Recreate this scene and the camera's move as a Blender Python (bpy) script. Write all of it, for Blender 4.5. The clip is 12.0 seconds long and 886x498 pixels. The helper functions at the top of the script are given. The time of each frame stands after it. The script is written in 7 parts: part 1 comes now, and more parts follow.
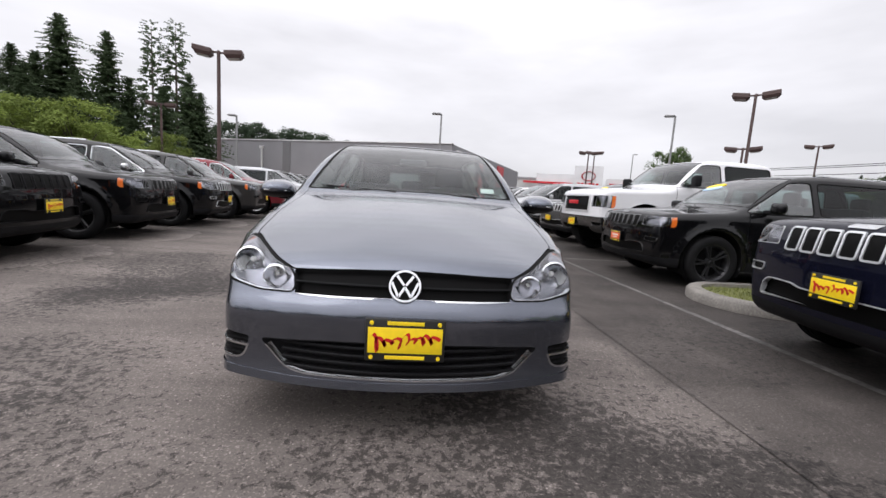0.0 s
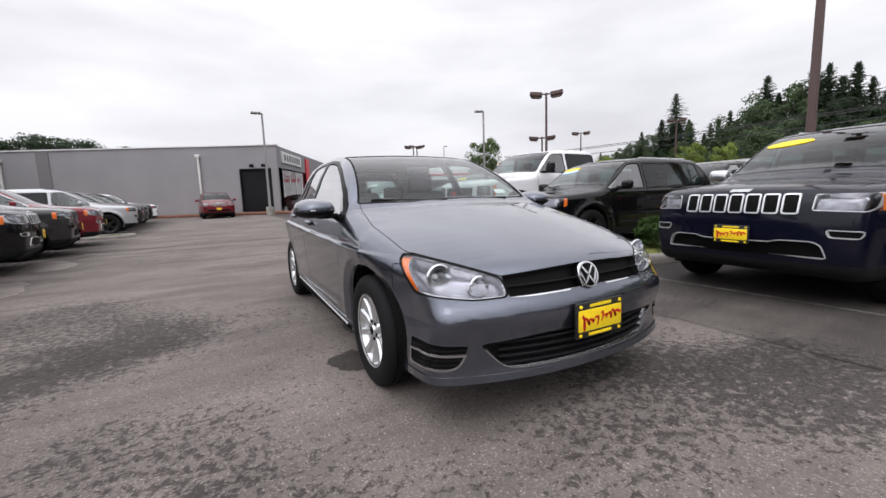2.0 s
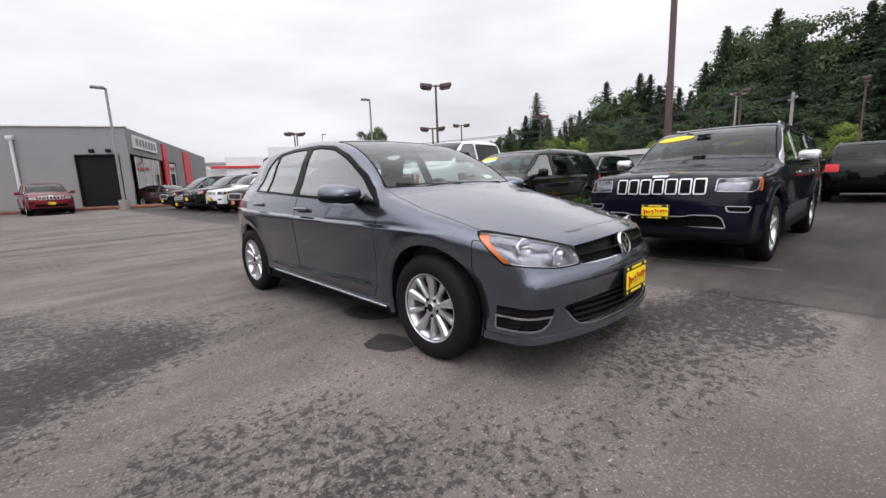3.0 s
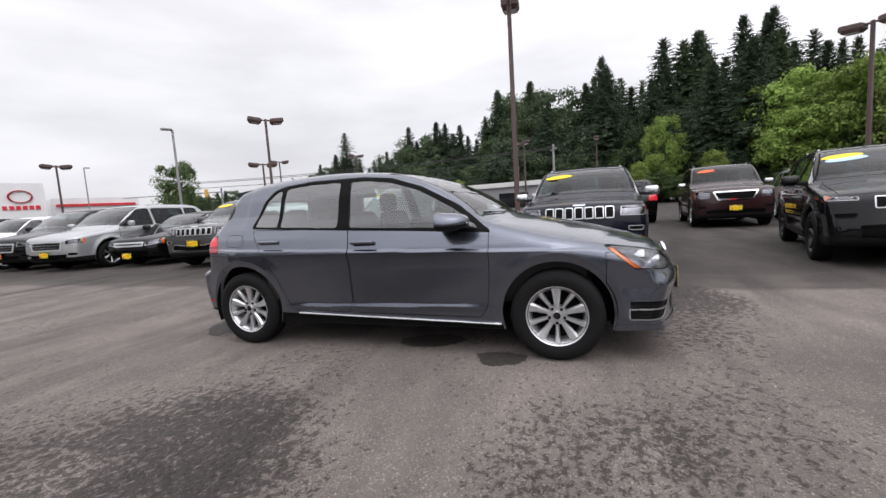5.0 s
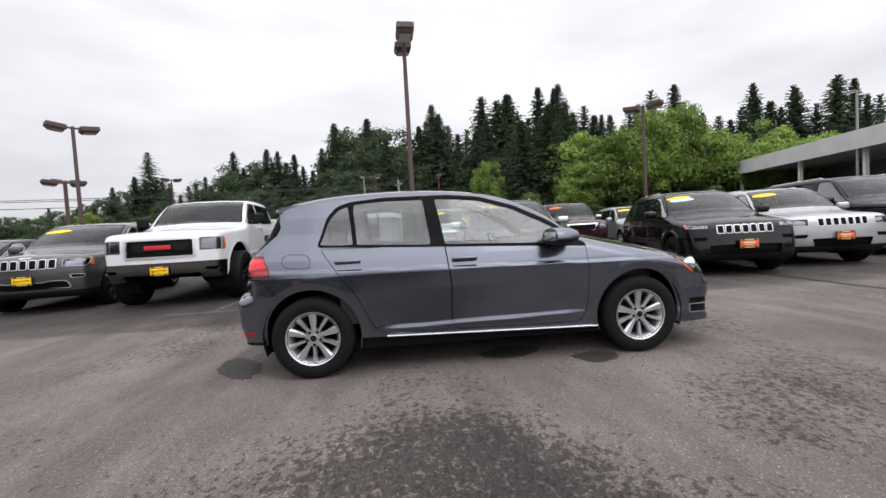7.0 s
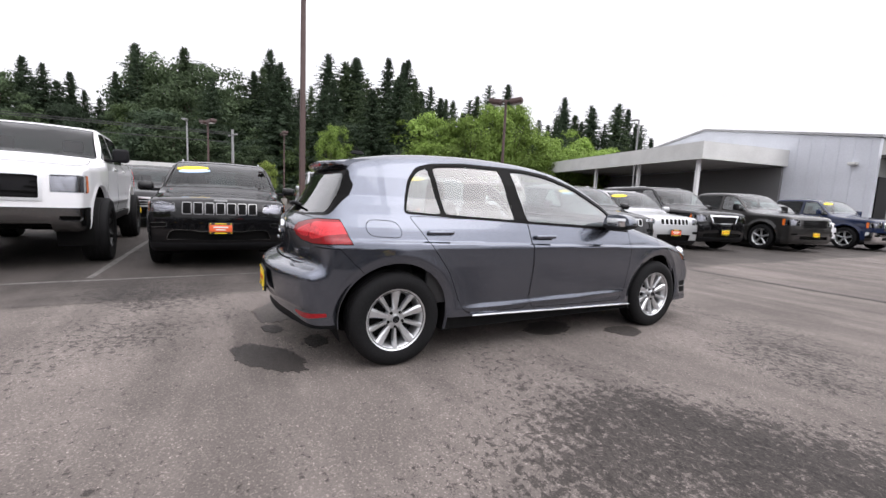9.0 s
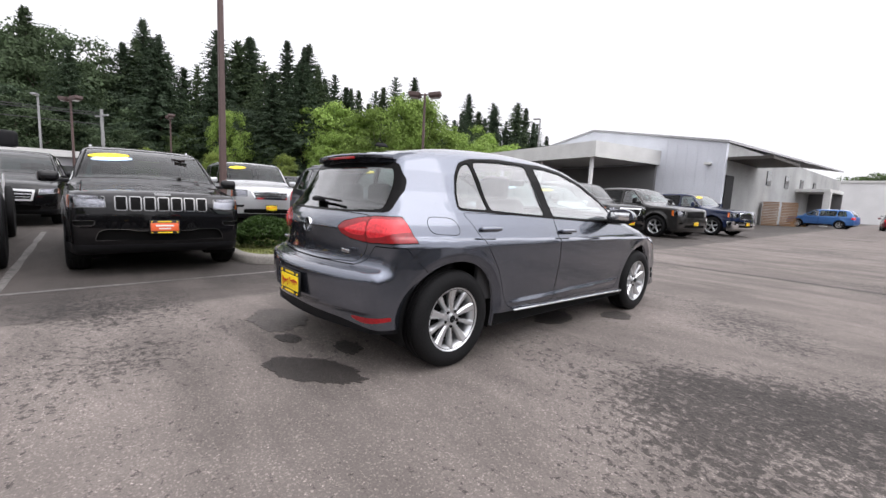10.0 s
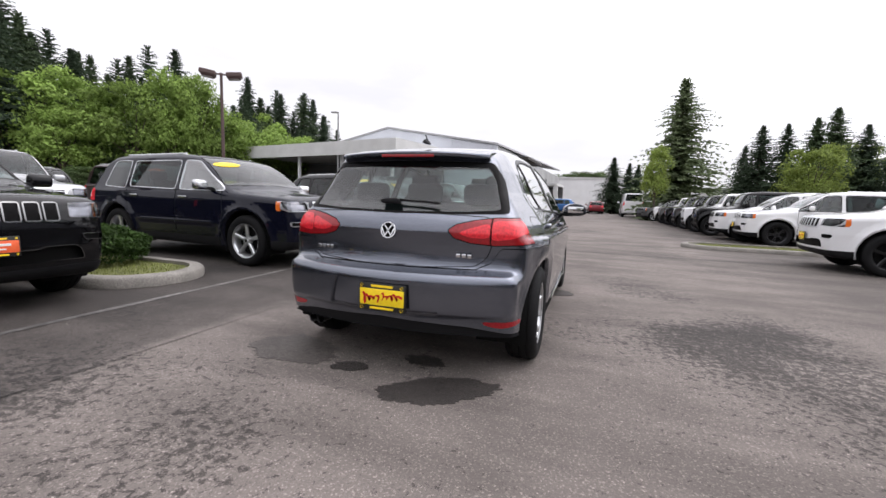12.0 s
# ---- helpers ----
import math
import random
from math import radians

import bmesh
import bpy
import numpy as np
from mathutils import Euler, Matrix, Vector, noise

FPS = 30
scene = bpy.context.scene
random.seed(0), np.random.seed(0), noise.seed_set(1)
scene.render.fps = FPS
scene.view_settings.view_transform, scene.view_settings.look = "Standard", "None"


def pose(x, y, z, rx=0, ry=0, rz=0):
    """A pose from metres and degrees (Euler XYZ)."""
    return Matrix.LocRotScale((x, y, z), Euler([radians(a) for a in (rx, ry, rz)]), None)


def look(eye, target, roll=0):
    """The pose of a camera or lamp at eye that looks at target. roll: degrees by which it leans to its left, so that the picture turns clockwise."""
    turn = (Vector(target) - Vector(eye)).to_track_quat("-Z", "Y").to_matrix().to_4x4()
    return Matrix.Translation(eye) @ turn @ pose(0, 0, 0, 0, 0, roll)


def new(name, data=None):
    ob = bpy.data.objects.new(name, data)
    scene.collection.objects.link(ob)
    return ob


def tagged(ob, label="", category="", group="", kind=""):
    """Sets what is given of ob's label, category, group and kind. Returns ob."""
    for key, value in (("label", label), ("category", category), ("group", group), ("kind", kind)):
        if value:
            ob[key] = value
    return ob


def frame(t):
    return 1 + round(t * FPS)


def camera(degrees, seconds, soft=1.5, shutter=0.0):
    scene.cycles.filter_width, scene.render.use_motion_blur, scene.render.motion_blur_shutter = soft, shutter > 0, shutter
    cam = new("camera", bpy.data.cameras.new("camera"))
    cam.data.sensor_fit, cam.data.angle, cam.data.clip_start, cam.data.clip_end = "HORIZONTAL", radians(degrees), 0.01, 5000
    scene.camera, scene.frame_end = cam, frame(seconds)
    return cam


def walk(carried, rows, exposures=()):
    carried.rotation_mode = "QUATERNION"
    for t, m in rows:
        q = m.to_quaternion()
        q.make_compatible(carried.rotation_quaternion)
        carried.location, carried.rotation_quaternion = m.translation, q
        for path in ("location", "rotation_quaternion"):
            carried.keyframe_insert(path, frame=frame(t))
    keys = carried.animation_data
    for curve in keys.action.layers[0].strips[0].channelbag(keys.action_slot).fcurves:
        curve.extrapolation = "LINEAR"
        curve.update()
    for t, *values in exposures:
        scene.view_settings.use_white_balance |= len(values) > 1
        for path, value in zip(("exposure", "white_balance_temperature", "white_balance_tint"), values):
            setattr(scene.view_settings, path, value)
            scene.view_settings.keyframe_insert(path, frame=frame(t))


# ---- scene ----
cam = camera(93.9, 12.0)
PATH = [
    (0, (0.011, -3.74, 1.031), (0.17, -1.764, 0.771), 3.7),
    (0.5, (-0.274, -3.796, 1.041), (0.131, -1.866, 0.709), 2.1),
    (1, (-0.667, -3.752, 1.057), (-0.082, -1.87, 0.716), 2.0),
    (1.5, (-1.117, -3.684, 1.055), (-0.32, -1.875, 0.753), 0.3),
    (2, (-1.556, -3.515, 1.07), (-0.608, -1.774, 0.805), -2.0),
    (2.5, (-1.979, -3.285, 1.059), (-0.802, -1.696, 0.761), -0.2),
    (2.7, (-2.173, -3.201, 1.061), (-0.895, -1.697, 0.739), -1.0),
    (4.3, (-3.326, -2.095, 1.083), (-1.595, -1.121, 0.845), -2.0),
    (4.5, (-3.417, -1.928, 1.097), (-1.637, -1.051, 0.849), -1.5),
    (5, (-3.689, -1.495, 1.103), (-1.804, -0.857, 0.901), -3.6),
    (5.5, (-3.835, -1.009, 1.097), (-1.881, -0.627, 0.914), -2.3),
    (6, (-3.994, -0.493, 1.095), (-2.005, -0.329, 0.969), -3.1),
    (6.5, (-4.066, 0.029, 1.102), (-2.07, 0.069, 0.99), -3.0),
    (7, (-4.07, 0.556, 1.095), (-2.079, 0.385, 1.004), -3.2),
    (7.2, (-4.048, 0.75, 1.103), (-2.071, 0.489, 0.954), -2.8),
    (8.8, (-3.423, 2.178, 1.111), (-1.652, 1.266, 0.924), 1.7),
    (9, (-3.307, 2.337, 1.112), (-1.562, 1.388, 0.879), 2.7),
    (9.5, (-3.044, 2.755, 1.097), (-1.444, 1.58, 0.855), 2.0),
    (10, (-2.708, 3.11, 1.087), (-1.228, 1.786, 0.842), 2.8),
    (10.5, (-2.374, 3.464, 1.075), (-1.109, 1.939, 0.804), 1.9),
    (11, (-1.988, 3.735, 1.066), (-0.905, 2.072, 0.822), 2.4),
    (11.5, (-1.558, 3.965, 1.065), (-0.711, 2.164, 0.861), 2.7),
    (12, (-1.114, 4.141, 1.052), (-0.462, 2.264, 0.82), 1.9),
]
walk(cam, [(t, look(e, g, r)) for t, e, g, r in PATH],
     exposures=[(0.0, 0.0, 6500, 14), (2.5, 0.02, 6500, 14), (4.5, 0.0, 6500, 14), (7.0, 0.0, 6500, 14), (9.0, 0.34, 6500, 15), (10.5, 0.39, 6500, 14), (12.0, 0.25, 6500, 15)])

# ---- world and light: a bright overcast sky ----
world = bpy.data.worlds.new("overcast")
scene.world = world
world.use_nodes = True
wn, wl = world.node_tree.nodes, world.node_tree.links
wn.clear()
w_out = wn.new("ShaderNodeOutputWorld")
w_bg = wn.new("ShaderNodeBackground")
w_sky = wn.new("ShaderNodeTexSky")
w_sky.sky_type = "NISHITA"
w_sky.sun_disc = False
SUN_EL, SUN_ROT = radians(52), radians(238)
w_sky.sun_elevation, w_sky.sun_rotation = SUN_EL, SUN_ROT
w_tc = wn.new("ShaderNodeTexCoord")
w_sep = wn.new("ShaderNodeSeparateXYZ")
w_map = wn.new("ShaderNodeMapping")
w_map.inputs["Scale"].default_value = (1.0, 1.0, 3.6)
w_noise = wn.new("ShaderNodeTexNoise")
w_noise.inputs["Scale"].default_value = 1.9
w_noise.inputs["Detail"].default_value = 5
w_noise.inputs["Roughness"].default_value = 0.5
w_ramp = wn.new("ShaderNodeMapRange")
w_ramp.inputs["From Min"].default_value, w_ramp.inputs["From Max"].default_value = 0.34, 0.66
w_ramp.inputs["To Min"].default_value, w_ramp.inputs["To Max"].default_value = 0.80, 1.06
w_up = wn.new("ShaderNodeMapRange")  # an overcast sky grows brighter towards the zenith
w_up.inputs["From Min"].default_value, w_up.inputs["From Max"].default_value = 0.0, 1.0
w_up.inputs["To Min"].default_value, w_up.inputs["To Max"].default_value = 0.85, 1.75
w_mul = wn.new("ShaderNodeMath")
w_mul.operation = "MULTIPLY"
w_col = wn.new("ShaderNodeMix")
w_col.data_type = "RGBA"
w_col.blend_type = "MULTIPLY"
w_col.inputs[0].default_value = 1.0
w_col.inputs[6].default_value = (0.972, 0.985, 1.015, 1)
w_scale = wn.new("ShaderNodeMix")
w_scale.data_type = "RGBA"
w_scale.blend_type = "MULTIPLY"
w_scale.inputs[0].default_value = 1.0
w_scale.inputs[7].default_value = (0.1, 0.1, 0.1, 1)
w_mix = wn.new("ShaderNodeMix")
w_mix.data_type = "RGBA"
w_mix.inputs[0].default_value = 0.93
wl.new(w_tc.outputs["Generated"], w_map.inputs["Vector"])
wl.new(w_map.outputs["Vector"], w_noise.inputs["Vector"])
wl.new(w_noise.outputs["Fac"], w_ramp.inputs["Value"])
wl.new(w_tc.outputs["Generated"], w_sep.inputs["Vector"])
wl.new(w_sep.outputs["Z"], w_up.inputs["Value"])
wl.new(w_ramp.outputs["Result"], w_mul.inputs[0])
wl.new(w_up.outputs["Result"], w_mul.inputs[1])
w_dot = wn.new("ShaderNodeVectorMath")  # the cloud is thinner round the hidden sun
w_dot.operation = "DOT_PRODUCT"
w_dot.inputs[1].default_value = (math.sin(SUN_ROT) * math.cos(SUN_EL), math.cos(SUN_ROT) * math.cos(SUN_EL), math.sin(SUN_EL))
w_glow = wn.new("ShaderNodeMapRange")
w_glow.interpolation_type = "SMOOTHSTEP"
w_glow.inputs["From Min"].default_value, w_glow.inputs["From Max"].default_value = 0.35, 1.0
w_glow.inputs["To Min"].default_value, w_glow.inputs["To Max"].default_value = 1.0, 1.8
w_mul2 = wn.new("ShaderNodeMath")
w_mul2.operation = "MULTIPLY"
wl.new(w_tc.outputs["Generated"], w_dot.inputs[0])
wl.new(w_dot.outputs["Value"], w_glow.inputs["Value"])
wl.new(w_mul.outputs[0], w_mul2.inputs[0])
wl.new(w_glow.outputs["Result"], w_mul2.inputs[1])
wl.new(w_mul2.outputs[0], w_col.inputs[7])
wl.new(w_sky.outputs["Color"], w_scale.inputs[6])
wl.new(w_scale.outputs[2], w_mix.inputs[6])
wl.new(w_col.outputs[2], w_mix.inputs[7])
wl.new(w_mix.outputs[2], w_bg.inputs["Color"])
w_bg.inputs["Strength"].default_value = 1.0
wl.new(w_bg.outputs[0], w_out.inputs["Surface"])

sun_data = bpy.data.lights.new("sun", "SUN")
sun_data.energy, sun_data.angle, sun_data.color = 0.4, radians(35), (1.0, 0.97, 0.93)
sun = new("sun", sun_data)
sun.matrix_world = look((math.sin(SUN_ROT) * 30, math.cos(SUN_ROT) * 30, 38), (0, 0, 0))


# ---- materials ----
def material(name, colour, rough=0.5, metal=0.0, grain=0.0, scale=40.0, bump=0.0, big=0.0, big_scale=2.0,
             coat=0.0, spec=0.5, vary=0.0, flakes=0.0):
    """A principled material with colour variation at two scales, relief and, with vary, a shade of its own per object."""
    m = bpy.data.materials.new(name)
    m.use_nodes = True
    n, l = m.node_tree.nodes, m.node_tree.links
    b = n["Principled BSDF"]
    b.inputs["Roughness"].default_value = rough
    b.inputs["Metallic"].default_value = metal
    b.inputs["Coat Weight"].default_value = coat
    b.inputs["Coat Roughness"].default_value = 0.03
    b.inputs["Specular IOR Level"].default_value = spec
    b.inputs["Base Color"].default_value = (*colour, 1)
    if not (grain or big or bump or vary or flakes):
        return m
    tc = n.new("ShaderNodeTexCoord")
    value = None

    def noisy(s, amount, detail):
        t = n.new("ShaderNodeTexNoise")
        t.inputs["Scale"].default_value = s
        t.inputs["Detail"].default_value = detail
        l.new(tc.outputs["Object"], t.inputs["Vector"])
        r = n.new("ShaderNodeMapRange")
        r.inputs["From Min"].default_value, r.inputs["From Max"].default_value = 0.3, 0.7
        r.inputs["To Min"].default_value, r.inputs["To Max"].default_value = 1 - amount, 1 + amount
        l.new(t.outputs["Fac"], r.inputs["Value"])
        return t, r.outputs["Result"]

    factors = []
    fine = None
    if grain or bump:
        fine, f = noisy(scale, grain, 4)
        factors.append(f)
    if big:
        factors.append(noisy(big_scale, big, 3)[1])
    if vary:
        oi = n.new("ShaderNodeObjectInfo")
        r = n.new("ShaderNodeMapRange")
        r.inputs["To Min"].default_value, r.inputs["To Max"].default_value = 1 - vary, 1 + vary
        l.new(oi.outputs["Random"], r.inputs["Value"])
        factors.append(r.outputs["Result"])
    for f in factors:
        if value is None:
            value = f
        else:
            mu = n.new("ShaderNodeMath")
            mu.operation = "MULTIPLY"
            l.new(value, mu.inputs[0])
            l.new(f, mu.inputs[1])
            value = mu.outputs[0]
    if value is not None:
        mx = n.new("ShaderNodeMix")
        mx.data_type, mx.blend_type = "RGBA", "MULTIPLY"
        mx.inputs[0].default_value = 1.0
        mx.inputs[6].default_value = (*colour, 1)
        l.new(value, mx.inputs[7])
        l.new(mx.outputs[2], b.inputs["Base Color"])
    if bump:
        bp = n.new("ShaderNodeBump")
        bp.inputs["Strength"].default_value = bump
        bp.inputs["Distance"].default_value = 0.01
        l.new(fine.outputs["Fac"], bp.inputs["Height"])
        l.new(bp.outputs["Normal"], b.inputs["Normal"])
    return m


def car_paint(name, colour, metal=0.0, rough=0.3, coat=1.0):
    """Clear-coated paint with a fine metallic sparkle and a thin film of dust."""
    m = material(name, colour, rough, metal, grain=0.05, scale=900, big=0.05, big_scale=1.3, coat=coat, spec=0.12 if metal else 0.02)
    return m


def glass(name, tint, gloss_rough=0.0, floor=0.085, steep=4.5):
    """A thin pane: tinted and clear, with a mirror gloss that grows at grazing angles."""
    m = bpy.data.materials.new(name)
    m.use_nodes = True
    n, l = m.node_tree.nodes, m.node_tree.links
    n.remove(n["Principled BSDF"])
    tr, gl, mx, lw = n.new("ShaderNodeBsdfTransparent"), n.new("ShaderNodeBsdfGlossy"), n.new("ShaderNodeMixShader"), n.new("ShaderNodeLayerWeight")
    tr.inputs["Color"].default_value = (*tint, 1)
    gl.inputs["Roughness"].default_value = gloss_rough
    gl.inputs["Color"].default_value = (1, 1, 1, 1)
    lw.inputs["Blend"].default_value = 0.5
    pw, rg = n.new("ShaderNodeMath"), n.new("ShaderNodeMapRange")
    pw.operation = "POWER"
    pw.inputs[1].default_value = steep
    rg.inputs["To Min"].default_value = floor
    l.new(lw.outputs["Facing"], pw.inputs[0])
    l.new(pw.outputs[0], rg.inputs["Value"])
    l.new(rg.outputs["Result"], mx.inputs[0])
    l.new(tr.outputs[0], mx.inputs[1])
    l.new(gl.outputs[0], mx.inputs[2])
    l.new(mx.outputs[0], n["Material Output"].inputs["Surface"])
    return m


def asphalt(name="asphalt", wet=0.0):
    """Worn, patchy asphalt: pale stones in a dark binder, ragged damp patches, small scars; darker paving past a seam. wet: a soaked spot."""
    m = bpy.data.materials.new(name)
    m.use_nodes = True
    n, l = m.node_tree.nodes, m.node_tree.links
    b = n["Principled BSDF"]
    tc = n.new("ShaderNodeTexCoord")

    def noise_tex(s, detail, rough=0.5, warp=0.0, stretch=(1, 1, 1)):
        t, mp = n.new("ShaderNodeTexNoise"), n.new("ShaderNodeMapping")
        t.inputs["Scale"].default_value, t.inputs["Detail"].default_value, t.inputs["Roughness"].default_value = s, detail, rough
        t.inputs["Distortion"].default_value = warp
        mp.inputs["Scale"].default_value = stretch
        l.new(tc.outputs["Object"], mp.inputs["Vector"])
        l.new(mp.outputs["Vector"], t.inputs["Vector"])
        return t.outputs["Fac"]

    def span(v, a, b_, c, d):
        r = n.new("ShaderNodeMapRange")
        r.interpolation_type = "SMOOTHSTEP"
        for key, val in zip(("From Min", "From Max", "To Min", "To Max"), (a, b_, c, d)):
            r.inputs[key].default_value = val
        l.new(v, r.inputs["Value"])
        return r.outputs["Result"]

    def calc(op, p, q):
        mu = n.new("ShaderNodeMath")
        mu.operation = op
        for k, v in enumerate((p, q)):
            if isinstance(v, (int, float)):
                mu.inputs[k].default_value = v
            else:
                l.new(v, mu.inputs[k])
        return mu.outputs[0]

    times = lambda p, q: calc("MULTIPLY", p, q)
    vor = n.new("ShaderNodeTexVoronoi")
    vor.inputs["Scale"].default_value = 150
    l.new(tc.outputs["Object"], vor.inputs["Vector"])
    sepc, sepp = n.new("ShaderNodeSeparateColor"), n.new("ShaderNodeSeparateXYZ")
    l.new(vor.outputs["Color"], sepc.inputs["Color"])
    l.new(tc.outputs["Object"], sepp.inputs["Vector"])
    stones = span(sepc.outputs["Red"], 0.86, 1.0, 0.95, 1.75)
    stones = times(stones, span(sepc.outputs["Green"], 0.92, 0.98, 1.0, 1.5))
    fine = span(noise_tex(75, 7, 0.85), 0.3, 0.7, 0.74, 1.24)
    large = span(noise_tex(0.30, 4, 0.55), 0.35, 0.65, 0.88, 1.08)
    mid = span(noise_tex(2.2, 5, 0.6), 0.3, 0.7, 0.90, 1.08)
    ragged = noise_tex(19, 8, 0.78, 0.3)
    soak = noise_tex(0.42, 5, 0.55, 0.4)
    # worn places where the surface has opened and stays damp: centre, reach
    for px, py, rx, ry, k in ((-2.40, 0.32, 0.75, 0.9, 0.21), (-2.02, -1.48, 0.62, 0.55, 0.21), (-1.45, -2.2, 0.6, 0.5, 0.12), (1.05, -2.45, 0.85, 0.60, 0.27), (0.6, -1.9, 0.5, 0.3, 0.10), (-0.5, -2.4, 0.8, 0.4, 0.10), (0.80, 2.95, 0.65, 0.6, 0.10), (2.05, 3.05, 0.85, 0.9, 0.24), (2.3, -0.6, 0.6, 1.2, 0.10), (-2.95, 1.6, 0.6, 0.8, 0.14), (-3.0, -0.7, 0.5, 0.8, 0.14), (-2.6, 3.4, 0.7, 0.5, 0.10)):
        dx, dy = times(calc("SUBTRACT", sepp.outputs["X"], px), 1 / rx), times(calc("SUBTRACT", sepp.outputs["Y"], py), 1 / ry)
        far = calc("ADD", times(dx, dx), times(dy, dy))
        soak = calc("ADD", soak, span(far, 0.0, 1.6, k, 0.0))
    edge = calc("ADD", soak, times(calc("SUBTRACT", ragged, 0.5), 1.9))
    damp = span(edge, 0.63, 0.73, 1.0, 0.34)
    flecks = span(calc("ADD", noise_tex(34, 4, 0.65, 0.6, (0.75, 1.3, 1)), times(calc("SUBTRACT", soak, 0.5), 0.45)), 0.66, 0.72, 1.0, 0.56)
    scars = span(noise_tex(15.0, 8, 0.8, 0.2), 0.64, 0.72, 1.0, 0.70)
    streak = span(noise_tex(1.1, 5, 0.6, 0.3, (0.35, 1.6, 1)), 0.32, 0.68, 1.20, 0.78)
    paving = span(calc("ADD", sepp.outputs["X"], times(noise_tex(0.8, 4), 0.7)), 1.85, 2.10, 1.0, 0.54)
    paving = times(paving, span(calc("ADD", sepp.outputs["X"], times(noise_tex(1.6, 6, 0.65, 0.4, (1.6, 0.45, 1)), 2.6)), 2.9, 4.2, 1.0, 0.68))
    paving = times(paving, span(calc("ADD", sepp.outputs["X"], times(noise_tex(0.5, 4), 1.2)), -3.9, -2.7, 0.66, 1.0))
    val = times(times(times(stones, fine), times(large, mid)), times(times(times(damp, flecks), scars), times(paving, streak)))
    if wet:
        val = times(val, wet)
    mx = n.new("ShaderNodeMix")
    mx.data_type, mx.blend_type = "RGBA", "MULTIPLY"
    mx.inputs[0].default_value = 1.0
    mx.inputs[6].default_value = (0.158, 0.137, 0.125, 1)
    l.new(val, mx.inputs[7])
    l.new(mx.outputs[2], b.inputs["Base Color"])
    b.inputs["Specular IOR Level"].default_value = 0.28
    if wet:
        b.inputs["Roughness"].default_value = 0.62
    else:
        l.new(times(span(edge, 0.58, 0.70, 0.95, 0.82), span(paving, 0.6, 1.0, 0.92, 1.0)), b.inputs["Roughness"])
    bp = n.new("ShaderNodeBump")
    bp.inputs["Strength"].default_value, bp.inputs["Distance"].default_value = 0.5, 0.006
    l.new(times(stones, fine), bp.inputs["Height"])
    l.new(bp.outputs["Normal"], b.inputs["Normal"])
    return m


